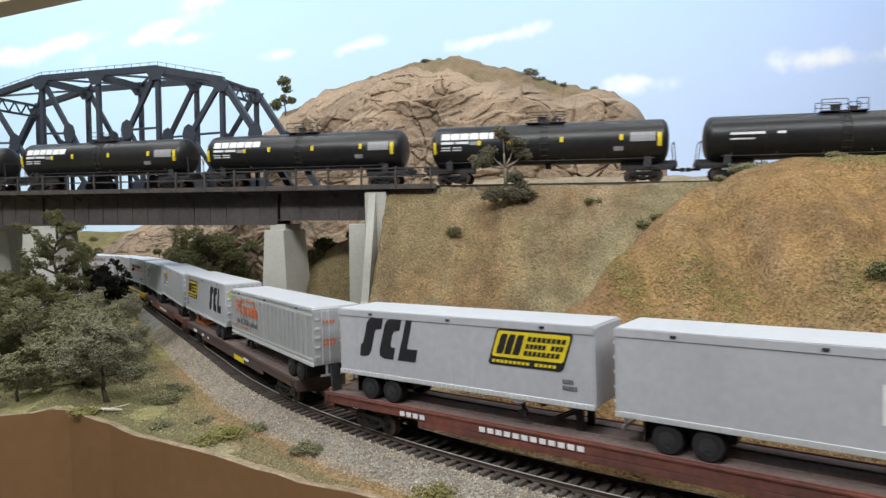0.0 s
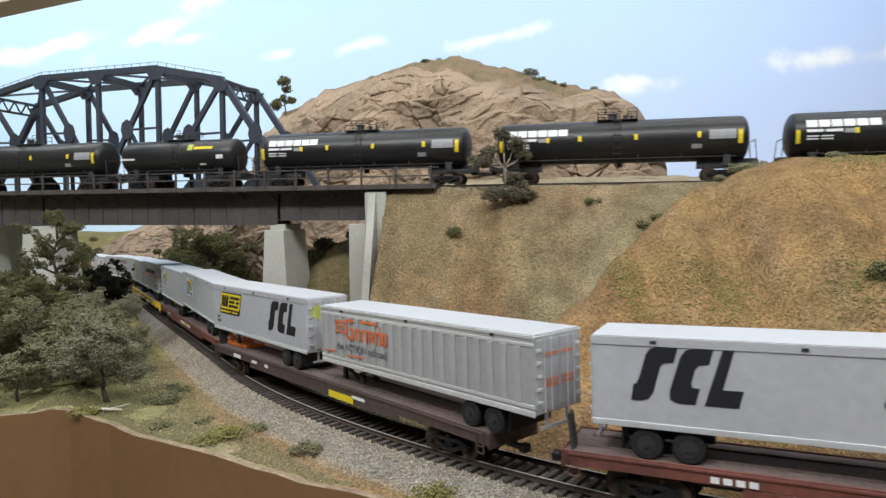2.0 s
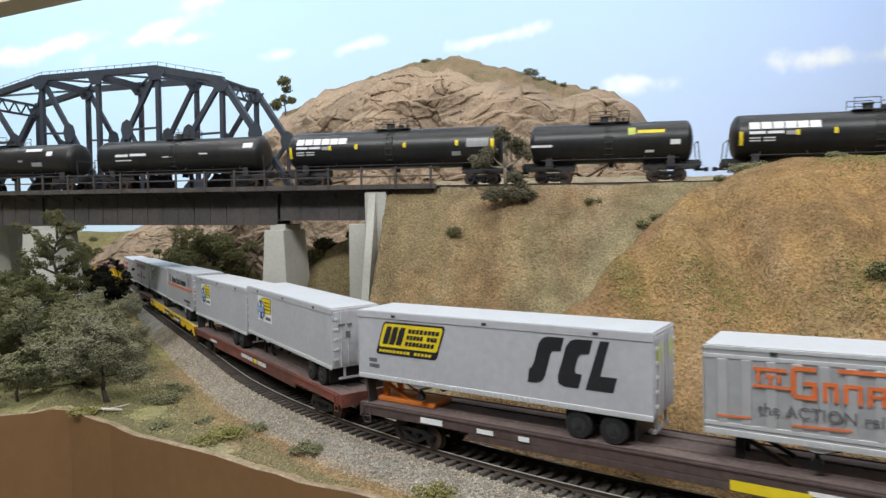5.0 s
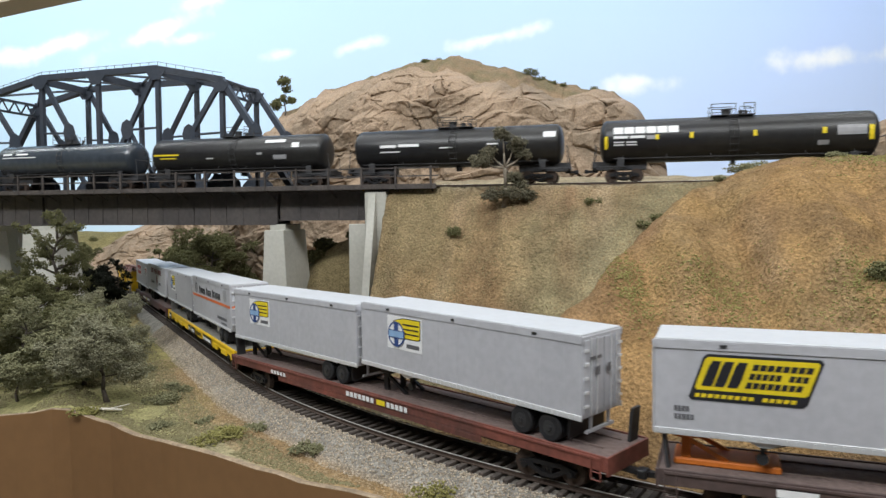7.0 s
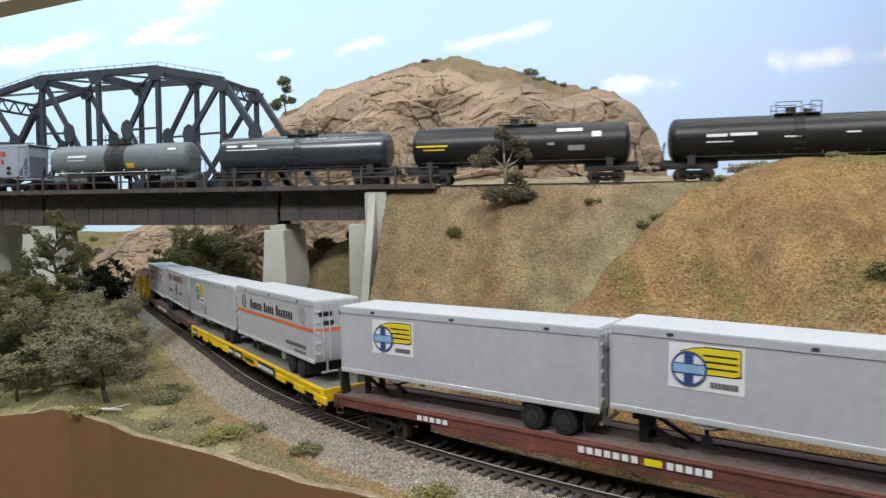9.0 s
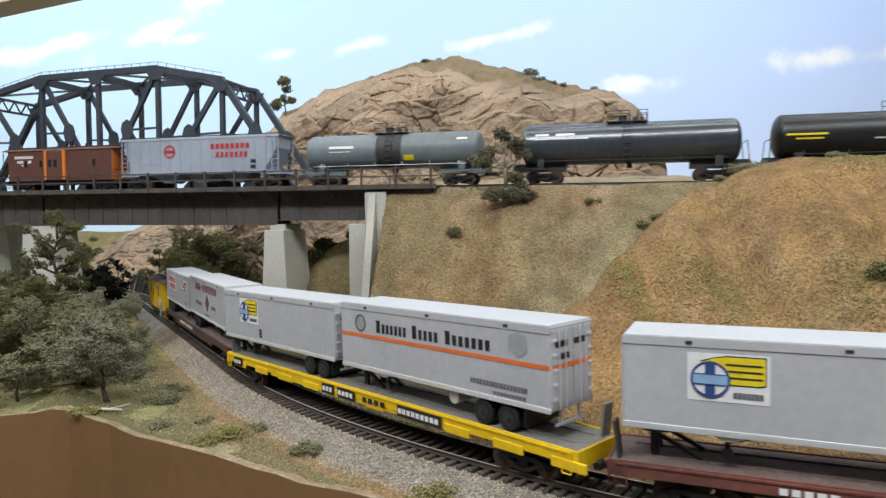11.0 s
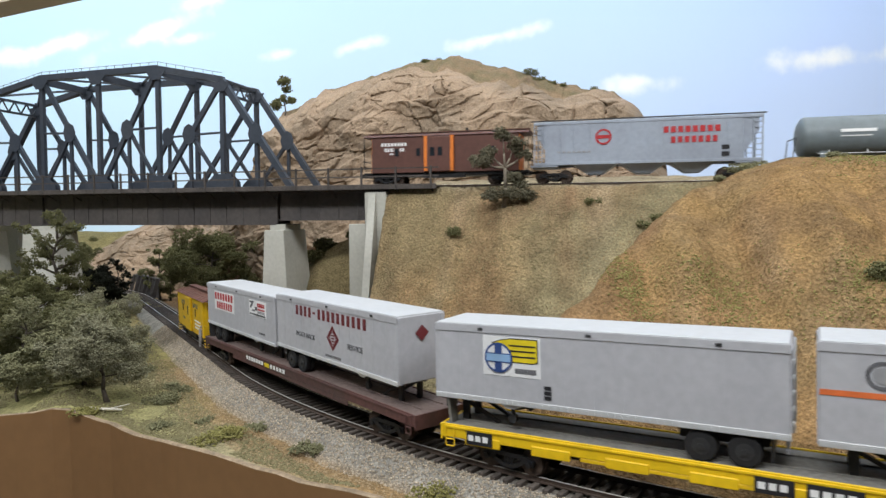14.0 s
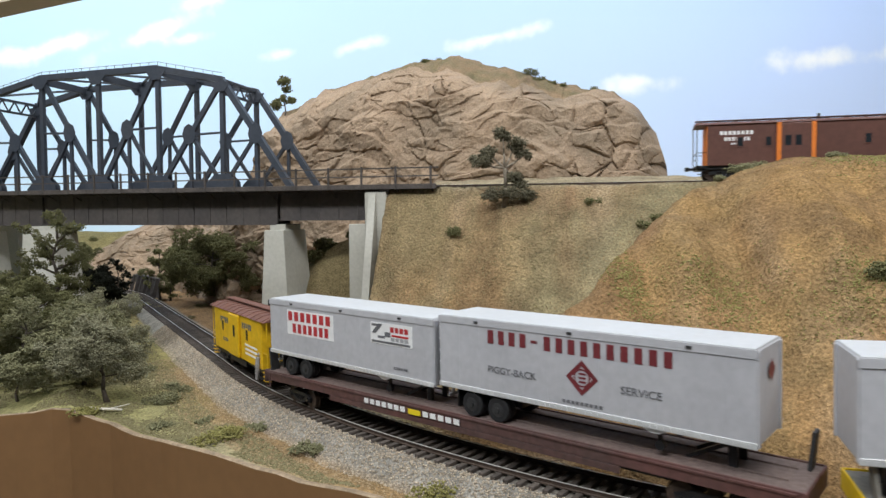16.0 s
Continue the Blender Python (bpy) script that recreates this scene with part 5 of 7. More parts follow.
def deco_fruit(tr, L_):
    bars(tr, "orange_stripe", [(0.0002, ZB + 0.0166, L_ - 0.0004, 0.0019)], M["logo_orange"], label="orange waist stripe")
    for x, w, n in ((0.0308, 0.0244, 7), (0.0587, 0.0190, 5), (0.0815, 0.0286, 7)):
        words(tr, "name_bar", x + 0.0046, ZB + 0.0203, w - 0.0046, 0.0046, n - 1, M["ink"], gap=0.38)
        bars(tr, "initial_bar", [(x, ZB + 0.0203, 0.0030, 0.0062)], M["ink"])
    p = part("round_emblem", ring(bmesh.new(), 0.0173, ZB + 0.0240, 0.0034, 0.0046, SIDE), M["ink_grey"], tr, "grey round emblem")
    part("emblem_centre", disc(bmesh.new(), 0.0173, ZB + 0.0240, 0.0028, SIDE, 16), M["shield_grey"], p)
    part("shield_emblem", flat_poly(bmesh.new(), [(0.1192, ZB + 0.0285), (0.1188, ZB + 0.0225), (0.1238, ZB + 0.0195), (0.1288, ZB + 0.0225), (0.1284, ZB + 0.0285), (0.1238, ZB + 0.0300)], SIDE), M["shield_grey"], tr, "grey shield emblem")
    words(tr, "print_bar", 0.0968, ZB + 0.0056, 0.032, 0.0022, 17, M["ink_grey"], gap=0.25)
    words(tr, "print_bar", 0.110, ZB + 0.0026, 0.018, 0.0014, 9, M["ink_grey"], gap=0.25)
    b = bmesh.new()
    vs = [b.verts.new((L_ + 0.0005, y, z)) for y, z in ((-0.013, ZB + 0.0166), (0.013, ZB + 0.0166), (0.013, ZB + 0.0185), (-0.013, ZB + 0.0185))]
    b.faces.new(vs)
    part("end_stripe", b, M["logo_orange"], tr)
    b = bmesh.new()
    for y0, y1, zz in ((-0.011, -0.003, ZT - 0.009), (0.001, 0.010, ZT - 0.009), (-0.009, -0.002, ZT - 0.014)):
        vs = [b.verts.new((L_ + 0.0005, y, z)) for y, z in ((y0, zz), (y1, zz), (y1, zz + 0.0025), (y0, zz + 0.0025))]
        b.faces.new(vs)
    part("end_name_bars", b, M["ink"], tr)
    o = part("fuel_tank", cyl(bmesh.new(), (0.083, -0.011, ZB - 0.004), (0.083, 0.004, ZB - 0.004), 0.0032, 16), M["bright_rail"], tr, "round aluminium fuel tank")


M["shield_grey"] = mat("shield_grey", (0.33, 0.33, 0.34), 0.5, 0, 0.08, 60, 300, 0)


def deco_diamond(tr, L_):
    ws = [(0.0283 + i * 0.00552 + (0.0007 if i > 4 else 0), 0.0030) for i in range(15)]
    bars(tr, "name_bar", [(x, ZB + (0.0224 if i != 4 else 0.0248), w, 0.0058 if i != 4 else 0.0012) for i, (x, w) in enumerate(ws)], M["maroon_print"], label="row of maroon name bars")
    text_part("lettering", "PIGGY-BACK", 0.0042, M["ink_grey"], tr, pose(0.0280, SIDE - 0.0001, ZB + 0.0098, 90), "small grey words", wide=1.02)
    text_part("lettering", "SERVICE", 0.0042, M["ink_grey"], tr, pose(0.0897, SIDE - 0.0001, ZB + 0.0104, 90), "small grey words", wide=1.05)
    cx, cz, r = 0.0737, ZB + 0.0138, 0.0070
    b = bmesh.new()
    for a in range(4):
        p0, p1 = a * math.pi / 2, (a + 1) * math.pi / 2
        flat_poly(b, [(cx + q * math.cos(t), cz + q * math.sin(t)) for q, t in ((r * 0.66, p0), (r, p0), (r, p1), (r * 0.66, p1))], SIDE)
    d = part("diamond_emblem", b, M["maroon_print"], tr, "maroon diamond emblem")
    part("emblem_bars", ring(bmesh.new(), cx, cz, 0.0030, 0.0036, SIDE, 20), M["maroon_print"], d)
    bb = bmesh.new()
    for k in (-1, 0, 1):
        flat_poly(bb, [(cx - 0.0014, cz + k * 0.0016 - 0.0004), (cx + 0.0018, cz + k * 0.0016 - 0.0004), (cx + 0.0018, cz + k * 0.0016 + 0.0004), (cx - 0.0014, cz + k * 0.0016 + 0.0004)], SIDE)
    part("emblem_strokes", bb, M["maroon_print"], d)
    words(tr, "print_bar", 0.0650, ZB + 0.0030, 0.018, 0.0013, 9, M["ink_grey"])
    b = bmesh.new()
    vs = [b.verts.new((L_ + 0.0007, y, z)) for y, z in ((-0.004, ZT - 0.009), (0.0, ZT - 0.013), (0.004, ZT - 0.009), (0.0, ZT - 0.005))]
    b.faces.new(vs)
    part("end_diamond", b, M["maroon_print"], tr)


def deco_west(tr, L_):
    bars(tr, "white_patch", [(0.0177, ZB + 0.0126, 0.0421, 0.0142)], M["white_print"])
    words(tr, "name_bar", 0.0190, ZB + 0.0206, 0.0400, 0.0052, 7, M["red_print"], SIDE - 0.00014, 0.36, "red name bars")
    words(tr, "name_bar", 0.0230, ZB + 0.0138, 0.0340, 0.0052, 7, M["red_print"], SIDE - 0.00014, 0.36)
    bars(tr, "white_patch", [(0.0895, ZB + 0.0160, 0.0295, 0.0108)], M["white_print"])
    Y = SIDE - 0.00014
    part("zigzag_mark", flat_poly(bmesh.new(), [(0.0905, ZB + 0.0212), (0.0935, ZB + 0.0212), (0.0985, ZB + 0.0262), (0.0955, ZB + 0.0262)], Y), M["ink_grey"], tr)
    bars(tr, "picture_patch", [(0.0905, ZB + 0.0248, 0.0045, 0.0012), (0.0950, ZB + 0.0190, 0.0050, 0.0012), (0.1000, ZB + 0.0200, 0.0040, 0.0024), (0.0905, ZB + 0.0166, 0.0270, 0.0011)], M["ink_grey"], Y)
    words(tr, "red_block", 0.1040, ZB + 0.0226, 0.0130, 0.0026, 4, M["red_print"], Y, 0.25)
    bars(tr, "red_patch", [(0.1050, ZB + 0.0205, 0.0115, 0.0010)], M["red_print"], Y)
    words(tr, "picture_patch", 0.1045, ZB + 0.0182, 0.0125, 0.0018, 4, M["shield_grey"], Y, 0.2)
    words(tr, "print_bar", 0.106, ZB + 0.0045, 0.010, 0.0012, 6, M["ink_grey"])


# the cars of the lower train, from the leading one back
S_A, S_B, S_C, S_D, S_E = 0.30509, -0.01529, -0.32049, -0.62004, -0.92373
car = flatcar("weathered red-brown piggyback flat car", M["oxide"], M["deck"], S_A)
words(car, "name_bar", -0.05, DECK - 0.0042, 0.05, 0.0022, 12, M["white_print"], -0.0157)
words(car, "number_bar", -0.095, DECK - 0.0042, 0.016, 0.0022, 4, M["white_print"], -0.0157)
trailer("plain white trailer with a white name patch", S_A, 0.0110, False, deco_plain_ship, tall=0.001, axle=0.019)
trailer("white trailer with black slanted mark and yellow badge", S_A, -0.1352, False, deco_slant_left, length=0.138, nose_up=0.0008, axle=0.019)
car = flatcar("dark brown piggyback flat car with yellow plate", M["flat_brown"], M["deck"], S_B)
bars(car, "yellow_plate", [(0.0214, DECK - 0.0075, 0.0247, 0.0036)], M["yellow_print"], -0.0158, "yellow lettered plate drawn plain")
bars(car, "white_plate", [(-0.110, DECK - 0.0042, 0.012, 0.0026), (-0.080, DECK - 0.0042, 0.008, 0.002), (-0.06, DECK - 0.0042, 0.005, 0.002), (0.045, DECK - 0.0045, 0.012, 0.0016)], M["white_print"], -0.0157)
trailer("ribbed silver trailer with orange speed lettering", S_B, 0.0131, True, deco_action, ribbed=True, length=0.1587, tall=-0.0015, nose_up=-0.0011, axle=0.0235)
trailer("white trailer with yellow badge and black slanted mark", S_B, -0.1477, True, deco_slant_right, stand="orange", length=0.1428, nose_up=0.0011)
car = flatcar("weathered red-brown flat car with white name bars", M["oxide"], M["deck"], S_C)
words(car, "name_bar", -0.0121, DECK - 0.0044, 0.0247, 0.0026, 7, M["white_print"], -0.0157, label="white name bars")
bars(car, "yellow_mark", [(0.0140, DECK - 0.0044, 0.0066, 0.0026)], M["yellow_print"], -0.0157)
words(car, "name_bar", 0.0222, DECK - 0.0044, 0.0165, 0.0026, 5, M["white_print"], -0.0157)
words(car, "number_bar", -0.092, DECK - 0.0042, 0.018, 0.0022, 5, M["white_print"], -0.0157)
trailer("white trailer with a blue cross emblem", S_C, 0.0005, True, deco_cross(0.0287), length=0.135, tall=-0.0004, nose_up=0.0033)
trailer("white trailer with a blue cross emblem", S_C, -0.1415, True, deco_cross(0.0287), length=0.1377, tall=0.0003, nose_up=0.0012)
car = flatcar("bright yellow flat car with black name plates", M["flat_yellow"], M["deck_grey"], S_D, style=1)
for x, w in ((-0.134, 0.012), (-0.0242, 0.0120), (-0.0088, 0.0160), (0.0425, 0.0316)):
    bars(car, "black_plate", [(x, DECK - 0.0066, w, 0.0056)], M["ink"], -0.0160)
    words(car, "plate_bar", x + 0.001, DECK - 0.0050, w - 0.002, 0.0024, max(3, int(w / 0.0035)), M["white_print"], -0.0162)
words(car, "name_bar", 0.0140, DECK - 0.0050, 0.020, 0.0028, 4, M["ink"], -0.0160)
trailer("white refrigerated trailer with an orange stripe", S_D, -0.0053, True, deco_fruit, stand="grey", length=0.1399, tall=0.0015, nose_up=-0.0004, axle=0.0230)
trailer("white trailer with a blue cross emblem", S_D, -0.1491, True, deco_cross_number, stand="grey", length=0.1359, tall=-0.0005, axle=0.0141)
car = flatcar("weathered maroon-brown flat car with name bars", M["maroon_flat"], M["deck"], S_E)
words(car, "name_bar", -0.0555, DECK - 0.0044, 0.0306, 0.0026, 7, M["white_print"], -0.0157)
bars(car, "yellow_mark", [(-0.0240, DECK - 0.0046, 0.0080, 0.0026)], M["yellow_print"], -0.0157)
words(car, "name_bar", -0.0144, DECK - 0.0044, 0.024, 0.0026, 5, M["white_print"], -0.0157)
trailer("white trailer with maroon bars and diamond emblem", S_E, -0.0044, False, deco_diamond, length=0.137, nose_up=-0.0012, axle=0.0182)
trailer("white trailer with red name bars and picture patch", S_E, -0.1408, False, deco_west, length=0.1325, tall=-0.0007, nose_up=-0.0021, axle=0.0187)


def caboose(label, paint, roof, length, s0, yellow):
    """Bay-window caboose: body, bay, roof with walk, platforms and railings."""
    c = thing("caboose", label, "rail car")
    h, w, zb, zt = length / 2 - 0.008, 0.0150, 0.0115, (0.0435 if yellow else 0.0455)
    part("body", box(bmesh.new(), -h, h, -w, w, zb, zt, 0.0003), paint, c)
    part("underframe", box(bmesh.new(), -h - 0.008, h + 0.008, -w + 0.002, w - 0.002, zb - 0.0030, zb + 0.0005, 0.0003), M["black"], c)
    rf = bmesh.new()
    prof = [(-w - 0.0012, zt - 0.0004), (-w * 0.7, zt + 0.0021), (0, zt + 0.0032), (w * 0.7, zt + 0.0021), (w + 0.0012, zt - 0.0004)]
    A = [rf.verts.new((-h - 0.0085, y, z)) for y, z in prof]
    B = [rf.verts.new((h + 0.0085, y, z)) for y, z in prof]
    for i in range(4):
        rf.faces.new((A[i], A[i + 1], B[i + 1], B[i]))
    rf.faces.new(A[::-1])
    rf.faces.new(B)
    rf.faces.new((A[0], B[0], B[4], A[4]))
    bmesh.ops.recalc_face_normals(rf, faces=rf.faces)
    r = part("roof", rf, roof, c, "ribbed roof with walk")
    for x in np.linspace(-h - 0.004, h + 0.004, 12):
        b = bmesh.new()
        for (y0, z0), (y1, z1) in zip(prof, prof[1:]):
            beam(b, (x, y0, z0 + 0.0002), (x, y1, z1 + 0.0002), 0.0006, 0.0005)
        part("roof_rib", b, roof, r)
    part("roof_walk", box(bmesh.new(), -h - 0.008, h + 0.008, -0.0035, 0.0035, zt + 0.0042, zt + 0.0048), roof, r)
    part("smoke_jack", cyl(bmesh.new(), (h * 0.25, 0.006, zt), (h * 0.25, 0.006, zt + 0.0085), 0.0012, 10), M["black"], r)
    bx = -0.004 if not yellow else 0.0
    for s in (-1, 1):
        y0, y1 = sorted((s * w, s * (w + 0.0022)))
        bay = part("bay_window", box(bmesh.new(), bx - 0.012, bx + 0.012, y0, y1, zb + 0.0005, zt - 0.0012, 0.0006), paint, c)
        yy = -w - 0.0023 if s < 0 else w + 0.0023
        for x in (bx - 0.006, bx + 0.006 - 0.0045) if not yellow else (bx + 0.003,):
            b = box(bmesh.new(), x - 0.0022, x + 0.0022, min(yy, yy + s * 0.0001), max(yy, yy + s * 0.0001), zb + 0.015, zb + 0.023)
            part("pane", b, M["glass_dark"], bay)
        if not yellow:
            for x in (bx - 0.0125, bx + 0.0125):
                b = box(bmesh.new(), x - 0.0016, x + 0.0016, *sorted((s * w, s * (w + 0.0024))), zb + 0.001, zt - 0.0006, 0.0002)
                part("corner_stripe", b, M["orange"], bay, "orange bay edge")
        for x in (-0.045, -0.024, 0.047) if not yellow else (-0.032, 0.028):
            y_ = s * (w + 0.0001)
            fr = part("window_frame", box(bmesh.new(), x - 0.0028, x + 0.0028, min(s * w, y_ + s * 0.0003), max(s * w, y_ + s * 0.0003), zb + 0.0145, zb + 0.0235), paint, c)
            part("pane", box(bmesh.new(), x - 0.0019, x + 0.0019, min(y_, y_ + s * 0.0005), max(y_, y_ + s * 0.0005), zb + 0.0155, zb + 0.0225), M["glass_dark"], fr)
    for e in (-1, 1):
        pl_ = part("platform", box(bmesh.new(), *sorted((e * h, e * (h + 0.0085))), -w + 0.001, w - 0.001, zb - 0.0012, zb + 0.0002), M["black"], c)
        b = bmesh.new()
        for y in (-w + 0.001, w - 0.001):
            cyl(b, (e * (h + 0.008), y, zb), (e * (h + 0.008), y, zt + 0.0005), 0.0004, 6)
            cyl(b, (e * h, y, zb + 0.011), (e * (h + 0.008), y, zb + 0.011), 0.0003, 6)
        for zz in (zb + 0.006, zb + 0.011):
            cyl(b, (e * (h + 0.008), -w + 0.001, zz), (e * (h + 0.008), w - 0.001, zz), 0.0003, 6)
        part("railing", b, paint if yellow else M["black"], c)
        b = bmesh.new()
        for k in range(3):
            box(b, *sorted((e * (h + 0.001), e * (h + 0.0075))), -w, -w + 0.003, zb - 0.007 + k * 0.0026, zb - 0.0064 + k * 0.0026)
        part("steps", b, paint if yellow else M["black"], c)
        x0_, x1_ = sorted((e * h, e * (h + 0.0003)))
        dd = part("end_wall", box(bmesh.new(), x0_, x1_, -w + 0.0004, w - 0.0004, zb + 0.0004, zt - 0.001), M["orange"] if not yellow else paint, c, "painted end wall")
        part("door", box(bmesh.new(), *sorted((e * (h + 0.0004), e * (h + 0.0007))), -0.0035, 0.0035, zb + 0.0008, zb + 0.0235), M["soot"] if yellow else M["orange"], dd)
        build_coupler(c, e * (h + 0.0085), out=e)
        build_truck(c, e * (h - 0.014))
    b = bmesh.new()
    beam(b, (-0.02, -w + 0.003, zb - 0.003), (0.02, -w + 0.003, zb - 0.003), 0.004, 0.004)
    part("equipment_box", b, M["black"], c)
    return c


M["glass_dark"] = mat("dark_window_glass", (0.02, 0.025, 0.03), 0.12, 0, 0.1, 60, 300, 0)
cb2 = caboose("yellow bay-window caboose with a brown roof", M["cab_yellow"], M["cab_roof"], 0.132, 0, True)
S_CAB = S_E - 0.229
words(cb2, "name_bar", -0.040, 0.033, 0.022, 0.0042, 5, M["ink_grey"], -0.01502)
words(cb2, "name_bar", 0.016, 0.034, 0.022, 0.0042, 5, M["ink_grey"], -0.01502)
words(cb2, "number_bar", -0.034, 0.019, 0.014, 0.0024, 4, M["ink_grey"], -0.01502)
bars(cb2, "white_stripe", [(0.022, 0.0165, 0.026, 0.0014), (0.022, 0.0195, 0.026, 0.0014), (0.022, 0.0225, 0.026, 0.0014)], M["white_print"], -0.01502)
LOWER.append((cb2, S_CAB, Matrix.Identity(4)))
fg = bmesh.new()
cyl(fg, (0.0505, -0.0165, 0.004), (0.0515, -0.0160, 0.0125), 0.0011, 8, r2=0.0016)
cyl(fg, (0.0515, -0.0160, 0.0125), (0.0520, -0.0155, 0.0190), 0.0020, 8, r2=0.0018)
bmesh.ops.create_icosphere(fg, subdivisions=1, radius=0.0014, matrix=pose(0.0522, -0.0153, 0.0208))
fo = part("figurine", fg, mat("figurine_paint", (0.35, 0.33, 0.33), 0.7, 0, 0.3, 300, 900, 0.1))
tagged(fo, "small plain painted figurine on the caboose step", "figurine")
LOWER.append((fo, S_CAB, Matrix.Identity(4)))


# ---- the upper train ----
def tank_car(label, paint, a, b, r, marks=None, band=None, platform=True, walkbar=False, z0=0.0165, flat_ends=0.35):
    """Tank car whose shell reaches from a to b at the start."""
    c = thing("tank_car", label, "rail car", "tank cars of the upper train")
    L_ = b - a
    h = L_ / 2
    zc = z0 + r
    prof = [(-h, 0)]
    for k in range(1, 7):
        t = k / 6 * math.pi / 2
        prof.append((-h + r * flat_ends * (1 - math.cos(t)), r * math.sin(t) ** 0.75))
    prof += [(-h * 0.5, r), (0, r), (h * 0.5, r)]
    prof += [(-x, q) for x, q in reversed(prof[1:7])] + [(h, 0)]
    sh = part("shell", lathe(bmesh.new(), prof, 40), paint, c, smooth=True, m=pose(0, 0, zc))
    for x in (-h * 0.55, 0.0, h * 0.55):
        if band and x == 0.0:
            bb = bmesh.new()
            lathe(bb, [(-band, r + 0.0001), (-band, r + 0.0004), (band, r + 0.0004), (band, r + 0.0001)], 40)
            part("dark_band", bb, M["soot"], sh, "sooty dark centre band", smooth=False)
        else:
            bb = bmesh.new()
            lathe(bb, [(x - 0.0006, r - 0.0001), (x - 0.0006, r + 0.00018), (x + 0.0006, r + 0.00018), (x + 0.0006, r - 0.0001)], 40)
            part("weld_band", bb, paint, sh)
    # frame ends, saddles, side bars
    for e in (-1, 1):
        b_ = bmesh.new()
        box(b_, *sorted((e * (h - 0.040), e * (h + 0.006))), -0.0045, 0.0045, 0.0105, z0 + 0.0015, 0.0003)
        box(b_, *sorted((e * (h + 0.0035), e * (h + 0.006))), -0.0135, 0.0135, 0.0115, z0 - 0.0005, 0.0002)
        part("stub_sill", b_, M["soot"] if not walkbar else paint, c)
        b_ = bmesh.new()
        for y in (-0.0115, 0.0115):
            box(b_, e * (h - 0.018) - 0.003, e * (h - 0.018) + 0.003, y - 0.0006, y + 0.0006, z0 - 0.004, z0 + 0.0068, 0.0002)
        box(b_, *sorted((e * (h - 0.022), e * (h + 0.006))), -0.0138, -0.0120, z0 - 0.0045, z0 - 0.0030, 0.0002)
        part("saddle", b_, M["soot"] if not walkbar else M["tank_grey"], c)
        b_ = bmesh.new()
        for y in (-0.0128, 0.0128):
            cyl(b_, (e * (h + 0.005), y, z0 - 0.004), (e * (h + 0.003), y, z0 + 0.016), 0.0004, 6)
        cyl(b_, (e * (h + 0.003), -0.0128, z0 + 0.016), (e * (h + 0.003), 0.0128, z0 + 0.016), 0.0004, 6)
        part("end_handrail", b_, M["soot"], c)
        build_coupler(c, e * (h + 0.0055), out=e)
        build_truck(c, e * (h - 0.021))
    b_ = bmesh.new()
    for y in (-r - 0.0006, r + 0.0006):
        cyl(b_, (-h + 0.012, y, z0 + 0.0025), (h - 0.012, y, z0 + 0.0025), 0.00035, 6)
        for x in np.linspace(-h + 0.02, h - 0.02, 6):
            cyl(b_, (x, y, z0 + 0.0025), (x, y * 0.92, z0 + 0.0055), 0.0003, 6)
    part("side_handrail", b_, M["soot"] if not walkbar else M["bright_rail"], c)
    b_ = bmesh.new()
    for y in (-0.003, 0.0035):
        cyl(b_, (0.002 + y * 0.2, y * 0.5, z0 - 0.0035), (0.002 + y * 0.2, y * 0.5, z0 + 0.001), 0.0018, 10)
    part("bottom_outlet", b_, M["soot"], c)
    # ladder
    b_ = bmesh.new()
    for x in (-0.0032, 0.0032):
        pts = [(-(r + 0.0012) * math.cos(q), zc + (r + 0.0012) * math.sin(q)) for q in np.linspace(-0.9, 1.35, 9)]
        for (y0, z0_), (y1, z1_) in zip(pts, pts[1:]):
            cyl(b_, (x, y0, z0_), (x, y1, z1_), 0.0003, 5)
    for y0, z0_ in pts[::1]:
        cyl(b_, (-0.0032, y0, z0_), (0.0032, y0, z0_), 0.0003, 5)
    part("ladder", b_, M["soot"], c)
    if platform:
        top = zc + r
        p_ = part("platform", box(bmesh.new(), -0.017, 0.017, -0.0095, 0.0095, top - 0.0004, top + 0.0004, 0.0002), M["soot"], c)
        b_ = bmesh.new()
        cyl(b_, (-0.004, 0, top - 0.001), (-0.004, 0, top + 0.0050), 0.0036, 16)
        cyl(b_, (-0.004, 0, top + 0.0050), (-0.004, 0, top + 0.0060), 0.0041, 16)
        cyl(b_, (0.007, -0.002, top - 0.001), (0.007, -0.002, top + 0.0042), 0.0021, 12)
        cyl(b_, (0.012, 0.003, top - 0.001), (0.012, 0.003, top + 0.0050), 0.0012, 8)
        part("manway", b_, M["soot"], p_)
        b_ = bmesh.new()
        for y in (-0.0092, 0.0092):
            for x0_, x1_ in ((-0.0165, 0.002), (0.0085, 0.0165)):
                for x in (x0_, x1_):
                    cyl(b_, (x, y, top), (x, y, top + 0.0092), 0.00032, 6)
                for zz in (0.0048, 0.0092):
                    cyl(b_, (x0_, y, top + zz), (x1_, y, top + zz), 0.00032, 6)
        part("platform_rail", b_, M["hub"], p_)
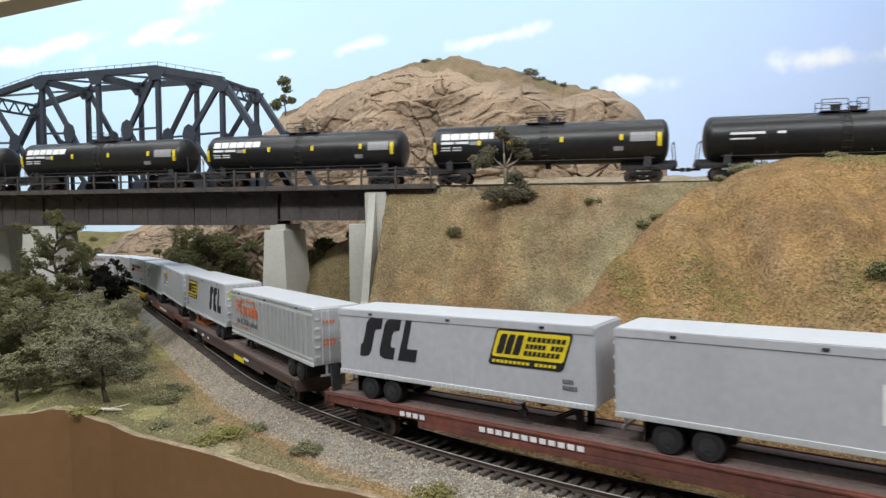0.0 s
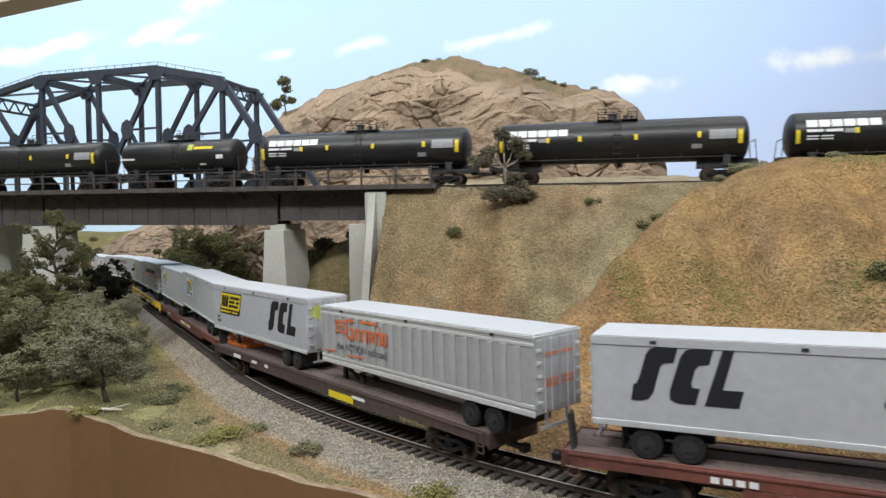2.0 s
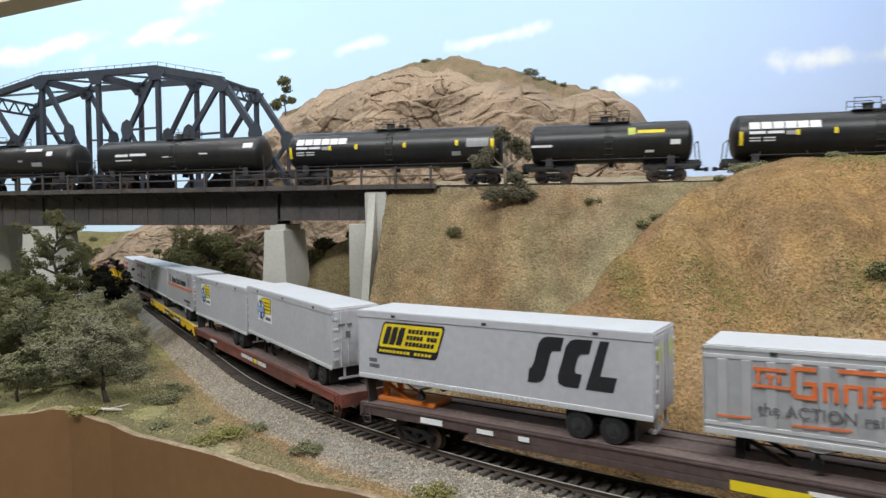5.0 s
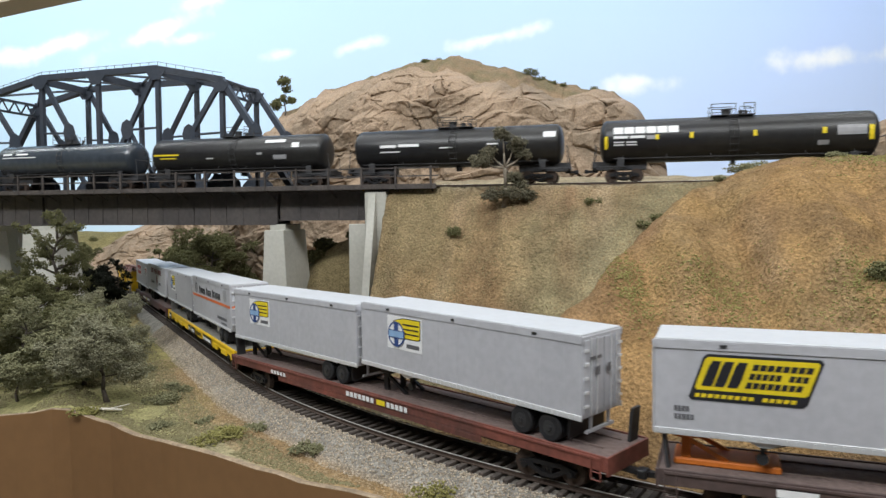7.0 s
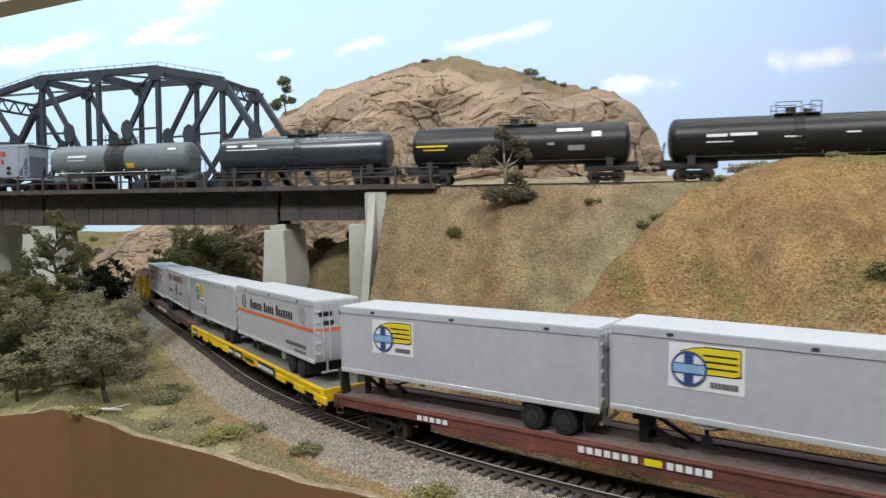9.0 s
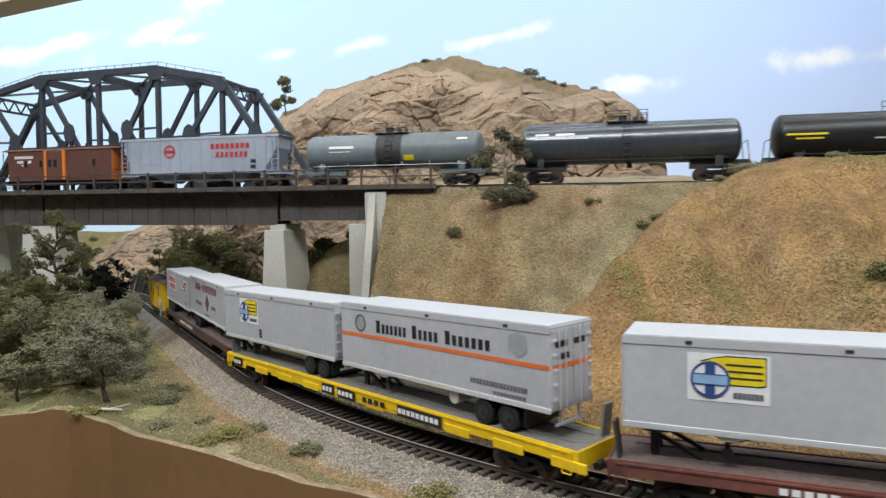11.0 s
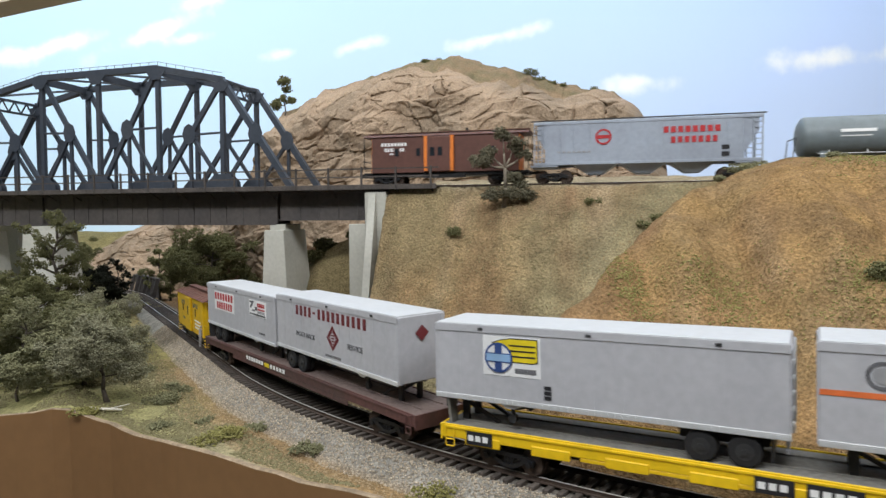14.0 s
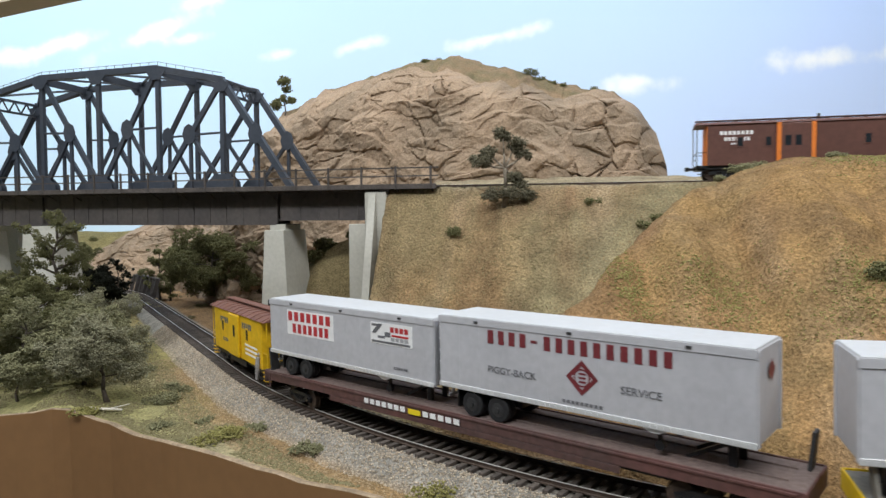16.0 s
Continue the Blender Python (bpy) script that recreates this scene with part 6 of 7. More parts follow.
    if marks:
        for kind, x, z, w, hh in marks:
            y = -math.sqrt(max(1e-8, r * r - (z + hh / 2 - 0) ** 2))
            # print bent round the shell, a part each
            n = 6 if kind == "name" else 1
            step = w / n
            nm = {"name": "name_bar", "small": "print_bar", "yellow": "yellow_patch", "lime": "lime_patch", "grey": "grey_plate"}[kind]
            mt = {"name": M["white_print"], "small": M["white_print"], "yellow": M["yellow_print"], "lime": M["lime_print"], "grey": M["shield_grey"]}[kind]
            for i in range(n):
                mm = bmesh.new()
                wl = step * (0.90 if kind == "name" else 1.0)
                rows = []
                for k in range(4):
                    zz = z + hh * k / 3
                    yy = -math.sqrt(max(1e-8, (r + 0.0004) ** 2 - zz * zz))
                    rows.append((mm.verts.new((x + i * step, yy, zz)), mm.verts.new((x + i * step + wl, yy, zz))))
                for A, B in zip(rows, rows[1:]):
                    mm.faces.new((A[0], A[1], B[1], B[0]))
                part(nm, mm, mt, sh)
    UPPER.append((c, (a + b) / 2))
    return c


def name_marks(h):
    m = [("name", -h + 0.012, 0.0048, 0.053, 0.0058)]
    m += [("small", -h + 0.012, 0.0008, 0.012, 0.0022), ("small", -h + 0.0255, 0.0008, 0.012, 0.0022), ("small", -h + 0.012, -0.0028, 0.0085, 0.0010), ("small", -h + 0.0225, -0.0028, 0.0085, 0.0010), ("small", -h + 0.012, -0.0050, 0.0085, 0.0010), ("small", -h + 0.0225, -0.0050, 0.0085, 0.0010)]
    m += [("grey", -h + 0.039, -0.0004, 0.007, 0.0032), ("yellow", -h + 0.0458, -0.0008, 0.0030, 0.0042)]
    m += [("yellow", -h + 0.0045, -0.0078, 0.0028, 0.0108), ("yellow", -h + 0.073, -0.0005, 0.0030, 0.0048), ("yellow", 0.014, -0.0005, 0.0030, 0.0048), ("yellow", 0.064, -0.0003, 0.0030, 0.0050), ("yellow", h - 0.0105, -0.0060, 0.0034, 0.0115), ("grey", h - 0.0325, -0.0018, 0.0205, 0.0078), ("grey", h - 0.0460, -0.0090, 0.0080, 0.0036)]
    return m


tank_car("black tank car with small white lettering bars", M["tank_black"], 0.762, 0.970, 0.0185, [("small", -0.085, 0.0010, 0.026, 0.0020), ("small", -0.085, -0.0030, 0.018, 0.0012), ("small", -0.050, 0.0010, 0.006, 0.0020), ("small", 0.05, 0.001, 0.02, 0.002)])
for a, b in ((0.5248, 0.7350), (0.2862, 0.4975), (0.0485, 0.2600), (-0.3560, -0.1420)):
    tank_car("black tank car with white name bars and yellow patches", M["tank_black"], a, b, 0.0186, name_marks((b - a) / 2))
tank_car("short black tank car with a lime and yellow badge", M["tank_black"], -0.1188, 0.0192, 0.0176, [("lime", 0.016, 0.0052, 0.006, 0.0062), ("yellow", 0.0235, 0.0062, 0.022, 0.0028), ("small", -0.066, -0.0035, 0.018, 0.0020), ("small", 0.05, -0.004, 0.008, 0.004), ("small", 0.03, -0.010, 0.007, 0.002)])
tank_car("black tank car with white lettering bars and platform", M["tank_black"], -0.5848, -0.3870, 0.0182, [("small", -0.070, 0.0000, 0.016, 0.0026), ("small", -0.052, 0.0004, 0.020, 0.0026), ("small", -0.070, -0.0045, 0.020, 0.0012), ("small", -0.012, -0.0020, 0.012, 0.0012), ("small", 0.032, 0.0, 0.010, 0.0014), ("small", 0.082, 0.0052, 0.011, 0.0050)])
tank_car("black tank car with yellow and white lettering bars", M["tank_black"], -0.8130, -0.6150, 0.0182, [("yellow", -0.092, -0.0008, 0.030, 0.0016), ("yellow", -0.085, -0.0040, 0.020, 0.0012), ("small", 0.036, 0.0095, 0.022, 0.0030), ("small", 0.066, 0.0040, 0.008, 0.0050), ("grey", 0.046, -0.0072, 0.014, 0.0044), ("grey", 0.028, -0.0022, 0.006, 0.0022), ("small", -0.03, -0.005, 0.008, 0.001)])
tank_car("glossy blue-black tank car", M["tank_blue"], -1.0200, -0.8365, 0.0180, [("small", -0.078, 0.0064, 0.012, 0.0020), ("small", -0.060, 0.0064, 0.016, 0.0020), ("small", -0.078, 0.0032, 0.046, 0.0009)], z0=0.0160)
tank_car("pale grey tank car with a sooty centre band", M["tank_grey"], -1.2320, -1.0560, 0.0168, [("small", -0.060, 0.0022, 0.025, 0.0024), ("small", -0.060, -0.0012, 0.022, 0.0008), ("small", 0.066, 0.0078, 0.010, 0.0018), ("yellow", 0.015, -0.010, 0.010, 0.005)], band=0.0125, walkbar=True)


def hopper(a, b):
    """Covered hopper: ribbed sides, sloped ends, roof hatches, outlet bays."""
    c = thing("covered_hopper", "pale blue-grey covered hopper with red name bars", "rail car")
    h = (b - a) / 2
    w, zb, zt, zs = 0.0150, 0.0165, 0.0520, 0.0175
    bm = bmesh.new()
    side = [(-h + 0.006, zt), (h - 0.006, zt), (h - 0.006, zt - 0.012), (h - 0.020, zb), (-h + 0.020, zb), (-h + 0.006, zt - 0.012)]
    A = [bm.verts.new((x, -w + 0.0006, z)) for x, z in side]
    B = [bm.verts.new((x, w - 0.0006, z)) for x, z in side]
    bm.faces.new(A)
    bm.faces.new(B[::-1])
    for i in range(6):
        j = (i + 1) % 6
        bm.faces.new((A[i], B[i], B[j], A[j]))
    bmesh.ops.recalc_face_normals(bm, faces=bm.faces)
    part("body", bm, M["hopper_grey"], c)
    for s in (-1, 1):
        y0, y1 = sorted((s * (w - 0.0006), s * (w + 0.0004)))
        part("side_sheet", box(bmesh.new(), -h + 0.0130, h - 0.0170, *sorted((s * (w - 0.0007), s * w)), zb - 0.0002, zt - 0.001), M["hopper_grey"], c)
        part("top_chord", box(bmesh.new(), -h + 0.003, h - 0.003, y0, y1, zt - 0.0018, zt + 0.0002, 0.0002), M["hopper_grey"], c)
        part("side_sill", box(bmesh.new(), -h + 0.003, h - 0.003, y0, y1, zb - 0.0014, zb + 0.0010, 0.0002), M["hopper_grey"], c)
        for x in np.linspace(-h + 0.0136, h - 0.0176, 14):
            part("side_post", box(bmesh.new(), x - 0.0006, x + 0.0006, *sorted((s * w, s * (w + 0.0005))), zb + 0.001, zt - 0.0018), M["hopper_grey"], c)
    rf = bmesh.new()
    box(rf, -h + 0.003, h - 0.003, -w, w, zt + 0.0002, zt + 0.0010, 0.0003)
    r = part("roof", rf, M["hopper_roof"], c)
    for x in np.linspace(-h + 0.025, h - 0.025, 5):
        part("hatch", box(bmesh.new(), x - 0.012, x + 0.012, -0.004, 0.004, zt + 0.0010, zt + 0.0024, 0.0004), M["hopper_grey"], r)
    for s in (-1, 1):
        part("running_board", box(bmesh.new(), -h, h, *sorted((s * 0.009, s * 0.013)), zt + 0.0020, zt + 0.0026), M["soot"], r)
    for e in (-1, 1):
        for y in (-w, w):
            b_ = bmesh.new()
            cyl(b_, (e * (h - 0.0035), y, zb - 0.001), (e * (h - 0.0035), y, zt), 0.0006, 6)
            cyl(b_, (e * (h - 0.0105), y, zb), (e * (h - 0.0105), y, zt), 0.0006, 6)
            for k in range(7):
                zz = zb + 0.003 + k * 0.0045
                cyl(b_, (e * (h - 0.0105), y, zz), (e * (h - 0.0035), y, zz), 0.0003, 5)
            part("end_ladder", b_, M["hopper_grey"], c)
        part("end_platform", box(bmesh.new(), *sorted((e * (h - 0.024), e * h)), -w, w, zb - 0.003, zb - 0.0015, 0.0002), M["hopper_grey"], c)
        build_coupler(c, e * h, out=e)
        build_truck(c, e * (h - 0.020))
    for x in (-h * 0.42, 0, h * 0.42):
        bb = bmesh.new()
        lo = [bb.verts.new(p) for p in ((x - 0.006, -0.007, zb - 0.0095), (x + 0.006, -0.007, zb - 0.0095), (x + 0.006, 0.007, zb - 0.0095), (x - 0.006, 0.007, zb - 0.0095))]
        hi = [bb.verts.new(p) for p in ((x - 0.020, -0.013, zb), (x + 0.020, -0.013, zb), (x + 0.020, 0.013, zb), (x - 0.020, 0.013, zb))]
        for i in range(4):
            bb.faces.new((lo[i], lo[(i + 1) % 4], hi[(i + 1) % 4], hi[i]))
        bb.faces.new(lo[::-1])
        part("outlet_bay", bb, M["hopper_grey"], c)
    Y = -w - 0.0004
    words(c, "name_bar", 0.016, zt - 0.0120, 0.046, 0.0052, 8, M["red_print"], Y, 0.3, "red name bars")
    words(c, "name_bar", 0.022, zt - 0.0205, 0.038, 0.0052, 7, M["red_print"], Y, 0.35)
    e_ = part("round_emblem", ring(bmesh.new(), -0.033, zt - 0.0135, 0.0052, 0.0068, Y), M["red_print"], c, "red round emblem")
    bars(c, "emblem_bar", [(-0.038, zt - 0.0150, 0.010, 0.0030)], M["red_print"], Y)
    words(c, "print_bar", -0.072, zt - 0.0265, 0.030, 0.0014, 7, M["shield_grey"], Y, 0.4)
    bars(c, "black_mark", [(0.0615, zt - 0.0270, 0.006, 0.0036), (0.0615, zt - 0.0325, 0.006, 0.0036)], M["ink"], Y)
    UPPER.append((c, (a + b) / 2))


M["hopper_roof"] = mat("hopper_roof", (0.38, 0.42, 0.48), 0.6, 0, 0.12, 30, 300, 0.05)
hopper(-1.4475, -1.2560)
cb1 = caboose("brown bay-window caboose with orange ends", M["cab_brown"], M["cab_brown"], 0.156, 0, False)
words(cb1, "name_bar", -0.0605, 0.0365, 0.026, 0.0030, 8, M["white_print"], -0.01502)
words(cb1, "name_bar", -0.0570, 0.0315, 0.020, 0.0030, 7, M["white_print"], -0.01502)
words(cb1, "number_bar", -0.0520, 0.0285, 0.008, 0.0014, 4, M["white_print"], -0.01502)
UPPER.append((cb1, -1.5275))


# ---- trees, bushes and strewn scenery ----
rng = np.random.default_rng(5)


def chunk_mesh(name, centres, sizes, material, squash=1.0):
    """Many small irregular four-sided crumbs in one mesh."""
    n = len(centres)
    base = np.array([(1, 0, -0.6), (-0.6, 0.8, -0.5), (-0.5, -0.9, -0.4), (0, 0, 1.0)])
    q = rng.normal(size=(n, 4))
    q /= np.linalg.norm(q, axis=1, keepdims=True)
    w, x, y, z = q.T
    R = np.stack([np.stack([1 - 2 * (y * y + z * z), 2 * (x * y - w * z), 2 * (x * z + w * y)], -1),
                  np.stack([2 * (x * y + w * z), 1 - 2 * (x * x + z * z), 2 * (y * z - w * x)], -1),
                  np.stack([2 * (x * z - w * y), 2 * (y * z + w * x), 1 - 2 * (x * x + y * y)], -1)], 1)
    local = base[None] * rng.uniform(0.55, 1.25, size=(n, 4, 1)) * np.asarray(sizes)[:, None, None]
    v = np.einsum("nij,nkj->nki", R, local)
    v[:, :, 2] *= squash
    v += np.asarray(centres)[:, None, :]
    idx = np.arange(n)[:, None] * 4
    f = np.concatenate([idx + np.array([a]) for a in ((0, 1, 2), (0, 3, 1), (1, 3, 2), (2, 3, 0))], axis=0)
    me = bpy.data.meshes.new(name)
    me.vertices.add(n * 4)
    me.vertices.foreach_set("co", v.ravel())
    me.loops.add(len(f) * 3)
    me.loops.foreach_set("vertex_index", f.astype(np.int32).ravel())
    me.polygons.add(len(f))
    me.polygons.foreach_set("loop_start", np.arange(0, len(f) * 3, 3, dtype=np.int32))
    me.polygons.foreach_set("loop_total", np.full(len(f), 3, dtype=np.int32))
    me.update()
    me.validate()
    me.materials.append(material)
    return me


def clump_points(clumps, density):
    """Points through lumpy balls, thickest near their skins."""
    out = []
    for c, r, sq in clumps:
        n = max(20, int(density * (r / 0.01) ** 2))
        d = rng.normal(size=(n, 3))
        d /= np.linalg.norm(d, axis=1, keepdims=True)
        lump = 1 + 0.30 * np.sin(d[:, 0] * 5 + c[0] * 400) * np.sin(d[:, 1] * 6 + c[1] * 300) + 0.2 * np.sin(d[:, 2] * 8 + c[2] * 500)
        rad = r * lump * rng.uniform(0.35, 1.0, n) ** 0.45
        p = d * rad[:, None]
        p[:, 2] *= sq
        out.append(p + np.array(c))
    return np.concatenate(out)


def tree(label, x, y, height, spread, leaf, n=9, size=None, density=None, lean=0.0, low=0.30, name="tree", z=None, bark="bark", group="foam trees on the layout"):
    """Tapered trunk, limbs that end in foam clumps, uneven crown with gaps."""
    z0 = (ground_z(x, y, False) if z is None else z) - 0.001
    size = size or (0.00085 if y < 0.7 else 0.0014)
    density = density or (560 if y < 0.7 else 280)
    t = thing(name, label, "tree", group, m=pose(x, y, z0))
    bm = bmesh.new()
    pts = [Vector((0, 0, 0))]
    for k in range(1, 6):
        pts.append(Vector((lean * height * k / 5 + rng.normal() * 0.02 * height, rng.normal() * 0.02 * height, height * 0.86 * k / 5)))
    r0 = max(0.0009, height * 0.028)
    for k in range(5):
        cyl(bm, pts[k], pts[k + 1], r0 * (1 - k / 6) * (1.35 if k == 0 else 1), 7, r2=r0 * (1 - (k + 1) / 6))
    clumps = []
    for i in range(n):
        f = low + (1 - low) * (i + 0.5) / n
        k = min(4, int(f * 5 * 0.98))
        root = pts[k].lerp(pts[k + 1], min(1.0, f * 5 - k))
        a = i * 2.4 + rng.uniform(-0.5, 0.5)
        reach = spread * (0.35 + 0.75 * math.sin(math.pi * min(1, 0.18 + 0.80 * (1 - f) + 0.1))) * rng.uniform(0.5, 1.0)
        if i == n - 1:
            reach *= 0.25
        tip = Vector((root.x + math.cos(a) * reach, root.y + math.sin(a) * reach, height * min(0.93, f * 0.93) + 0.10 * height * rng.uniform(0, 1)))
        cyl(bm, root, tip, r0 * 0.38, 5, r2=r0 * 0.15)
        r = spread * rng.uniform(0.30, 0.46) * (1.1 - 0.35 * f)
        clumps.append((tip, r, rng.uniform(0.6, 0.9)))
        for _ in range(3):
            clumps.append((tip + Vector((rng.normal() * 0.9, rng.normal() * 0.9, rng.normal() * 0.55)) * r, r * rng.uniform(0.35, 0.6), 0.75))
        if height > 0.03:
            clumps.append((tip + Vector((rng.normal(), rng.normal(), rng.normal())) * r * 0.7, r * 0.6, 0.9))
        clumps.append((root.lerp(tip, 0.6) + Vector((0, 0, r * 0.3)), r * 0.7, 0.7))
    part("trunk", bm, M[bark], t, smooth=True)
    p = clump_points([((c.x, c.y, c.z), r, s) for c, r, s in clumps], density)
    p = p[p[:, 2] > 0.12 * height]
    o = new("crown", chunk_mesh("crown", p, rng.uniform(0.6, 1.25, len(p)) * size, M[leaf]))
    o.parent = t
    return t


def bush(label, x, y, r, leaf, h=0.55, size=0.0008, density=520, z=None, lobes=5):
    z0 = (ground_z(x, y, False) if z is None else z)
    cl = []
    for i in range(lobes):
        a = rng.uniform(0, 6.28)
        d = r * rng.uniform(0.1, 0.75)
        cl.append(((math.cos(a) * d * 1.25, math.sin(a) * d, r * h * rng.uniform(0.15, 0.5)), r * rng.uniform(0.35, 0.6), h))
    p = clump_points(cl, density)
    p = p[p[:, 2] > -0.002]
    o = new("bush", chunk_mesh("bush", p, rng.uniform(0.6, 1.25, len(p)) * size, M[leaf]))
    o.matrix_basis = pose(x, y, z0)
    return tagged(o, label, "bush", "foam bushes on the layout")


# trees before and round the bridge piers
tree("tall dark green foam tree before a concrete pier", -0.362, 0.600, 0.118, 0.024, "leaf_dark", 15)
tree("dark green foam tree in the grove", -0.405, 0.585, 0.068, 0.028, "leaf_dark", 12)
tree("dark green foam tree in the grove", -0.450, 0.640, 0.066, 0.032, "leaf_dark", 12)
tree("grey-green foam tree in the grove", -0.325, 0.495, 0.062, 0.026, "leaf_grey", 12, low=0.1)
tree("grey-green foam tree in the grove", -0.286, 0.500, 0.060, 0.024, "leaf_grey", 12, low=0.1)
tree("sage green spreading foam tree in the grove", -0.325, 0.600, 0.052, 0.028, "leaf_sage", 12, low=0.2)
tree("sage green spreading tree with a bare leaning trunk", -0.228, 0.428, 0.055, 0.023, "leaf_sage", 13, low=0.36, lean=-0.12)
tree("small grey-green tree with a thin trunk", -0.296, 0.440, 0.034, 0.020, "leaf_grey", 9, low=0.35)
tree("grey-green foam tree in the grove", -0.262, 0.462, 0.048, 0.026, "leaf_grey", 10, low=0.08)
tree("dark green foam tree in the grove", -0.345, 0.540, 0.070, 0.030, "leaf_dark", 11, low=0.1)
tree("dark green foam tree in the grove", -0.366, 0.490, 0.062, 0.030, "leaf_dark", 11, low=0.1)
tree("dark green foam tree in the grove", -0.415, 0.540, 0.064, 0.032, "leaf_dark", 11, low=0.1)
tree("grey-green foam tree in the grove", -0.302, 0.560, 0.044, 0.022, "leaf_grey", 10, low=0.08)
tree("grey-green foam tree in the grove", -0.262, 0.520, 0.036, 0.022, "leaf_sage", 9, low=0.05)
# trees along the far stretch of track
tree("dark green foam tree beside a pier", -0.545, 0.960, 0.085, 0.034, "leaf_dark", 9, low=0.1)
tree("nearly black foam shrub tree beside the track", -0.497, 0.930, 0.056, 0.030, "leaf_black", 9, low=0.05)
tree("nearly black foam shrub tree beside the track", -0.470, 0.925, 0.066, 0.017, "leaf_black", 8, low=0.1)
tree("slim dark green foam tree by the rock", -0.478, 1.080, 0.092, 0.022, "leaf_dark", 10, low=0.1)
tree("slim dark green foam tree by the rock", -0.452, 1.060, 0.062, 0.018, "leaf_dark", 8, low=0.1)
tree("broad dark green foam tree before the rock", -0.352, 0.985, 0.105, 0.062, "leaf_dark", 13, low=0.2)
tree("dark green foam tree before the rock", -0.265, 0.905, 0.085, 0.034, "leaf_dark", 9, low=0.15)
def lobed_tree(label, x, y, leaf, lobes, fork, z=None, size=0.0009, density=520, bark="bark"):
    """A thin forked trunk whose limbs each carry one loose lobe of foam: (side, depth, height, radius)."""
    z0 = (ground_z(x, y, False) if z is None else z) - 0.001
    t = thing("tree", label, "tree", "foam trees on the layout", m=pose(x, y, z0))
    bm = bmesh.new()
    f = Vector(fork)
    cyl(bm, (0, 0, 0), f * 0.5 + Vector((0.001, 0, 0)), f.z * 0.075, 8, r2=f.z * 0.05)
    cyl(bm, f * 0.5 + Vector((0.001, 0, 0)), f, f.z * 0.05, 8, r2=f.z * 0.04)
    cl = []
    for a_, d_, h_, r_ in lobes:
        tip = Vector((a_, d_, h_))
        if h_ > f.z * 0.6:
            mid = f.lerp(tip, 0.5) + Vector((0, 0, -r_ * 0.15))
            cyl(bm, f, mid, f.z * 0.035, 6, r2=f.z * 0.024)
            cyl(bm, mid, tip, f.z * 0.024, 6, r2=f.z * 0.012)
        for _ in range(9):
            v = Vector((rng.normal(), rng.normal(), rng.normal() * 0.8))
            v = v.normalized() * r_ * rng.uniform(0.3, 0.75)
            cl.append((tuple(tip + v), r_ * rng.uniform(0.36, 0.58), 0.8))
    part("trunk", bm, M[bark], t, smooth=True)
    p = clump_points(cl, density)
    p = p[p[:, 2] > 0.001]
    o = new("crown", chunk_mesh("crown", p, rng.uniform(0.6, 1.3, len(p)) * size, M[leaf]))
    o.parent = t
    return t


M["leaf_drab"] = island_mat("drab_olive_foam", (0.095, 0.086, 0.056), (0.190, 0.172, 0.115))
M["pale_bark"] = mat("pale_weathered_bark", (0.26, 0.22, 0.17), 0.9, 0, 0.3, 120, 700, 0.4)
# the two-lobed tree on the embankment and the one on the hill
lobed_tree("drab olive two-lobed tree with a pale trunk on the embankment", 0.054, 0.556, "leaf_drab",
           [(-0.019, 0.0, 0.040, 0.0125), (-0.012, 0.004, 0.048, 0.008), (0.000, 0.0, 0.062, 0.009), (0.010, 0.002, 0.053, 0.010), (0.018, 0.0, 0.045, 0.007),
            (-0.012, -0.002, 0.010, 0.009), (0.004, -0.006, 0.012, 0.010), (0.017, 0.0, 0.016, 0.012), (0.008, 0.004, 0.027, 0.009)], (0.001, 0, 0.034), bark="pale_bark")
lobed_tree("small dark tree on the hilltop", -0.231, 0.972, "leaf_dark",
           [(0.0, 0, 0.054, 0.0105), (0.003, 0, 0.044, 0.008), (-0.011, 0, 0.020, 0.010), (-0.004, 0, 0.028, 0.007), (0.011, 0, 0.026, 0.008)], (0.0, 0, 0.020), z=0.268, size=0.0014, density=260)

for x, y, r in ((0.009, 0.556, 0.0085), (0.123, 0.536, 0.0085), (0.158, 0.500, 0.0075), (0.168, 0.505, 0.0075)):
    bush("small dark green bush on the earth slope", x, y, r, "leaf_dark", 0.8)
for u, lat, r in ((0.790, -0.046, 0.012), (0.774, -0.042, 0.009), (0.851, -0.046, 0.010)):
    P = UA + UD * u + UN * lat
    bush("low olive bush on top of the mound", P.x, P.y, r, "leaf_grey", 0.45)
bush("dark green bush on the earth slope", 0.214, 0.312, 0.011, "leaf_dark", 0.7)
for u, lat, r in ((0.594, 0.300, 0.010), (0.610, 0.300, 0.009), (0.622, 0.300, 0.007), (0.585, 0.262, 0.010), (0.662, 0.300, 0.008), (0.676, 0.300, 0.006), (0.43, 0.30, 0.008), (0.45, 0.30, 0.007), (-0.30, 0.45, 0.012)):
    P = UA + UD * u + UN * lat
    bush("dry green bush on the rocky hilltop", P.x, P.y, r, "leaf_dark", 0.8, z=piece(CLIFF_TOP, u) - 0.012)
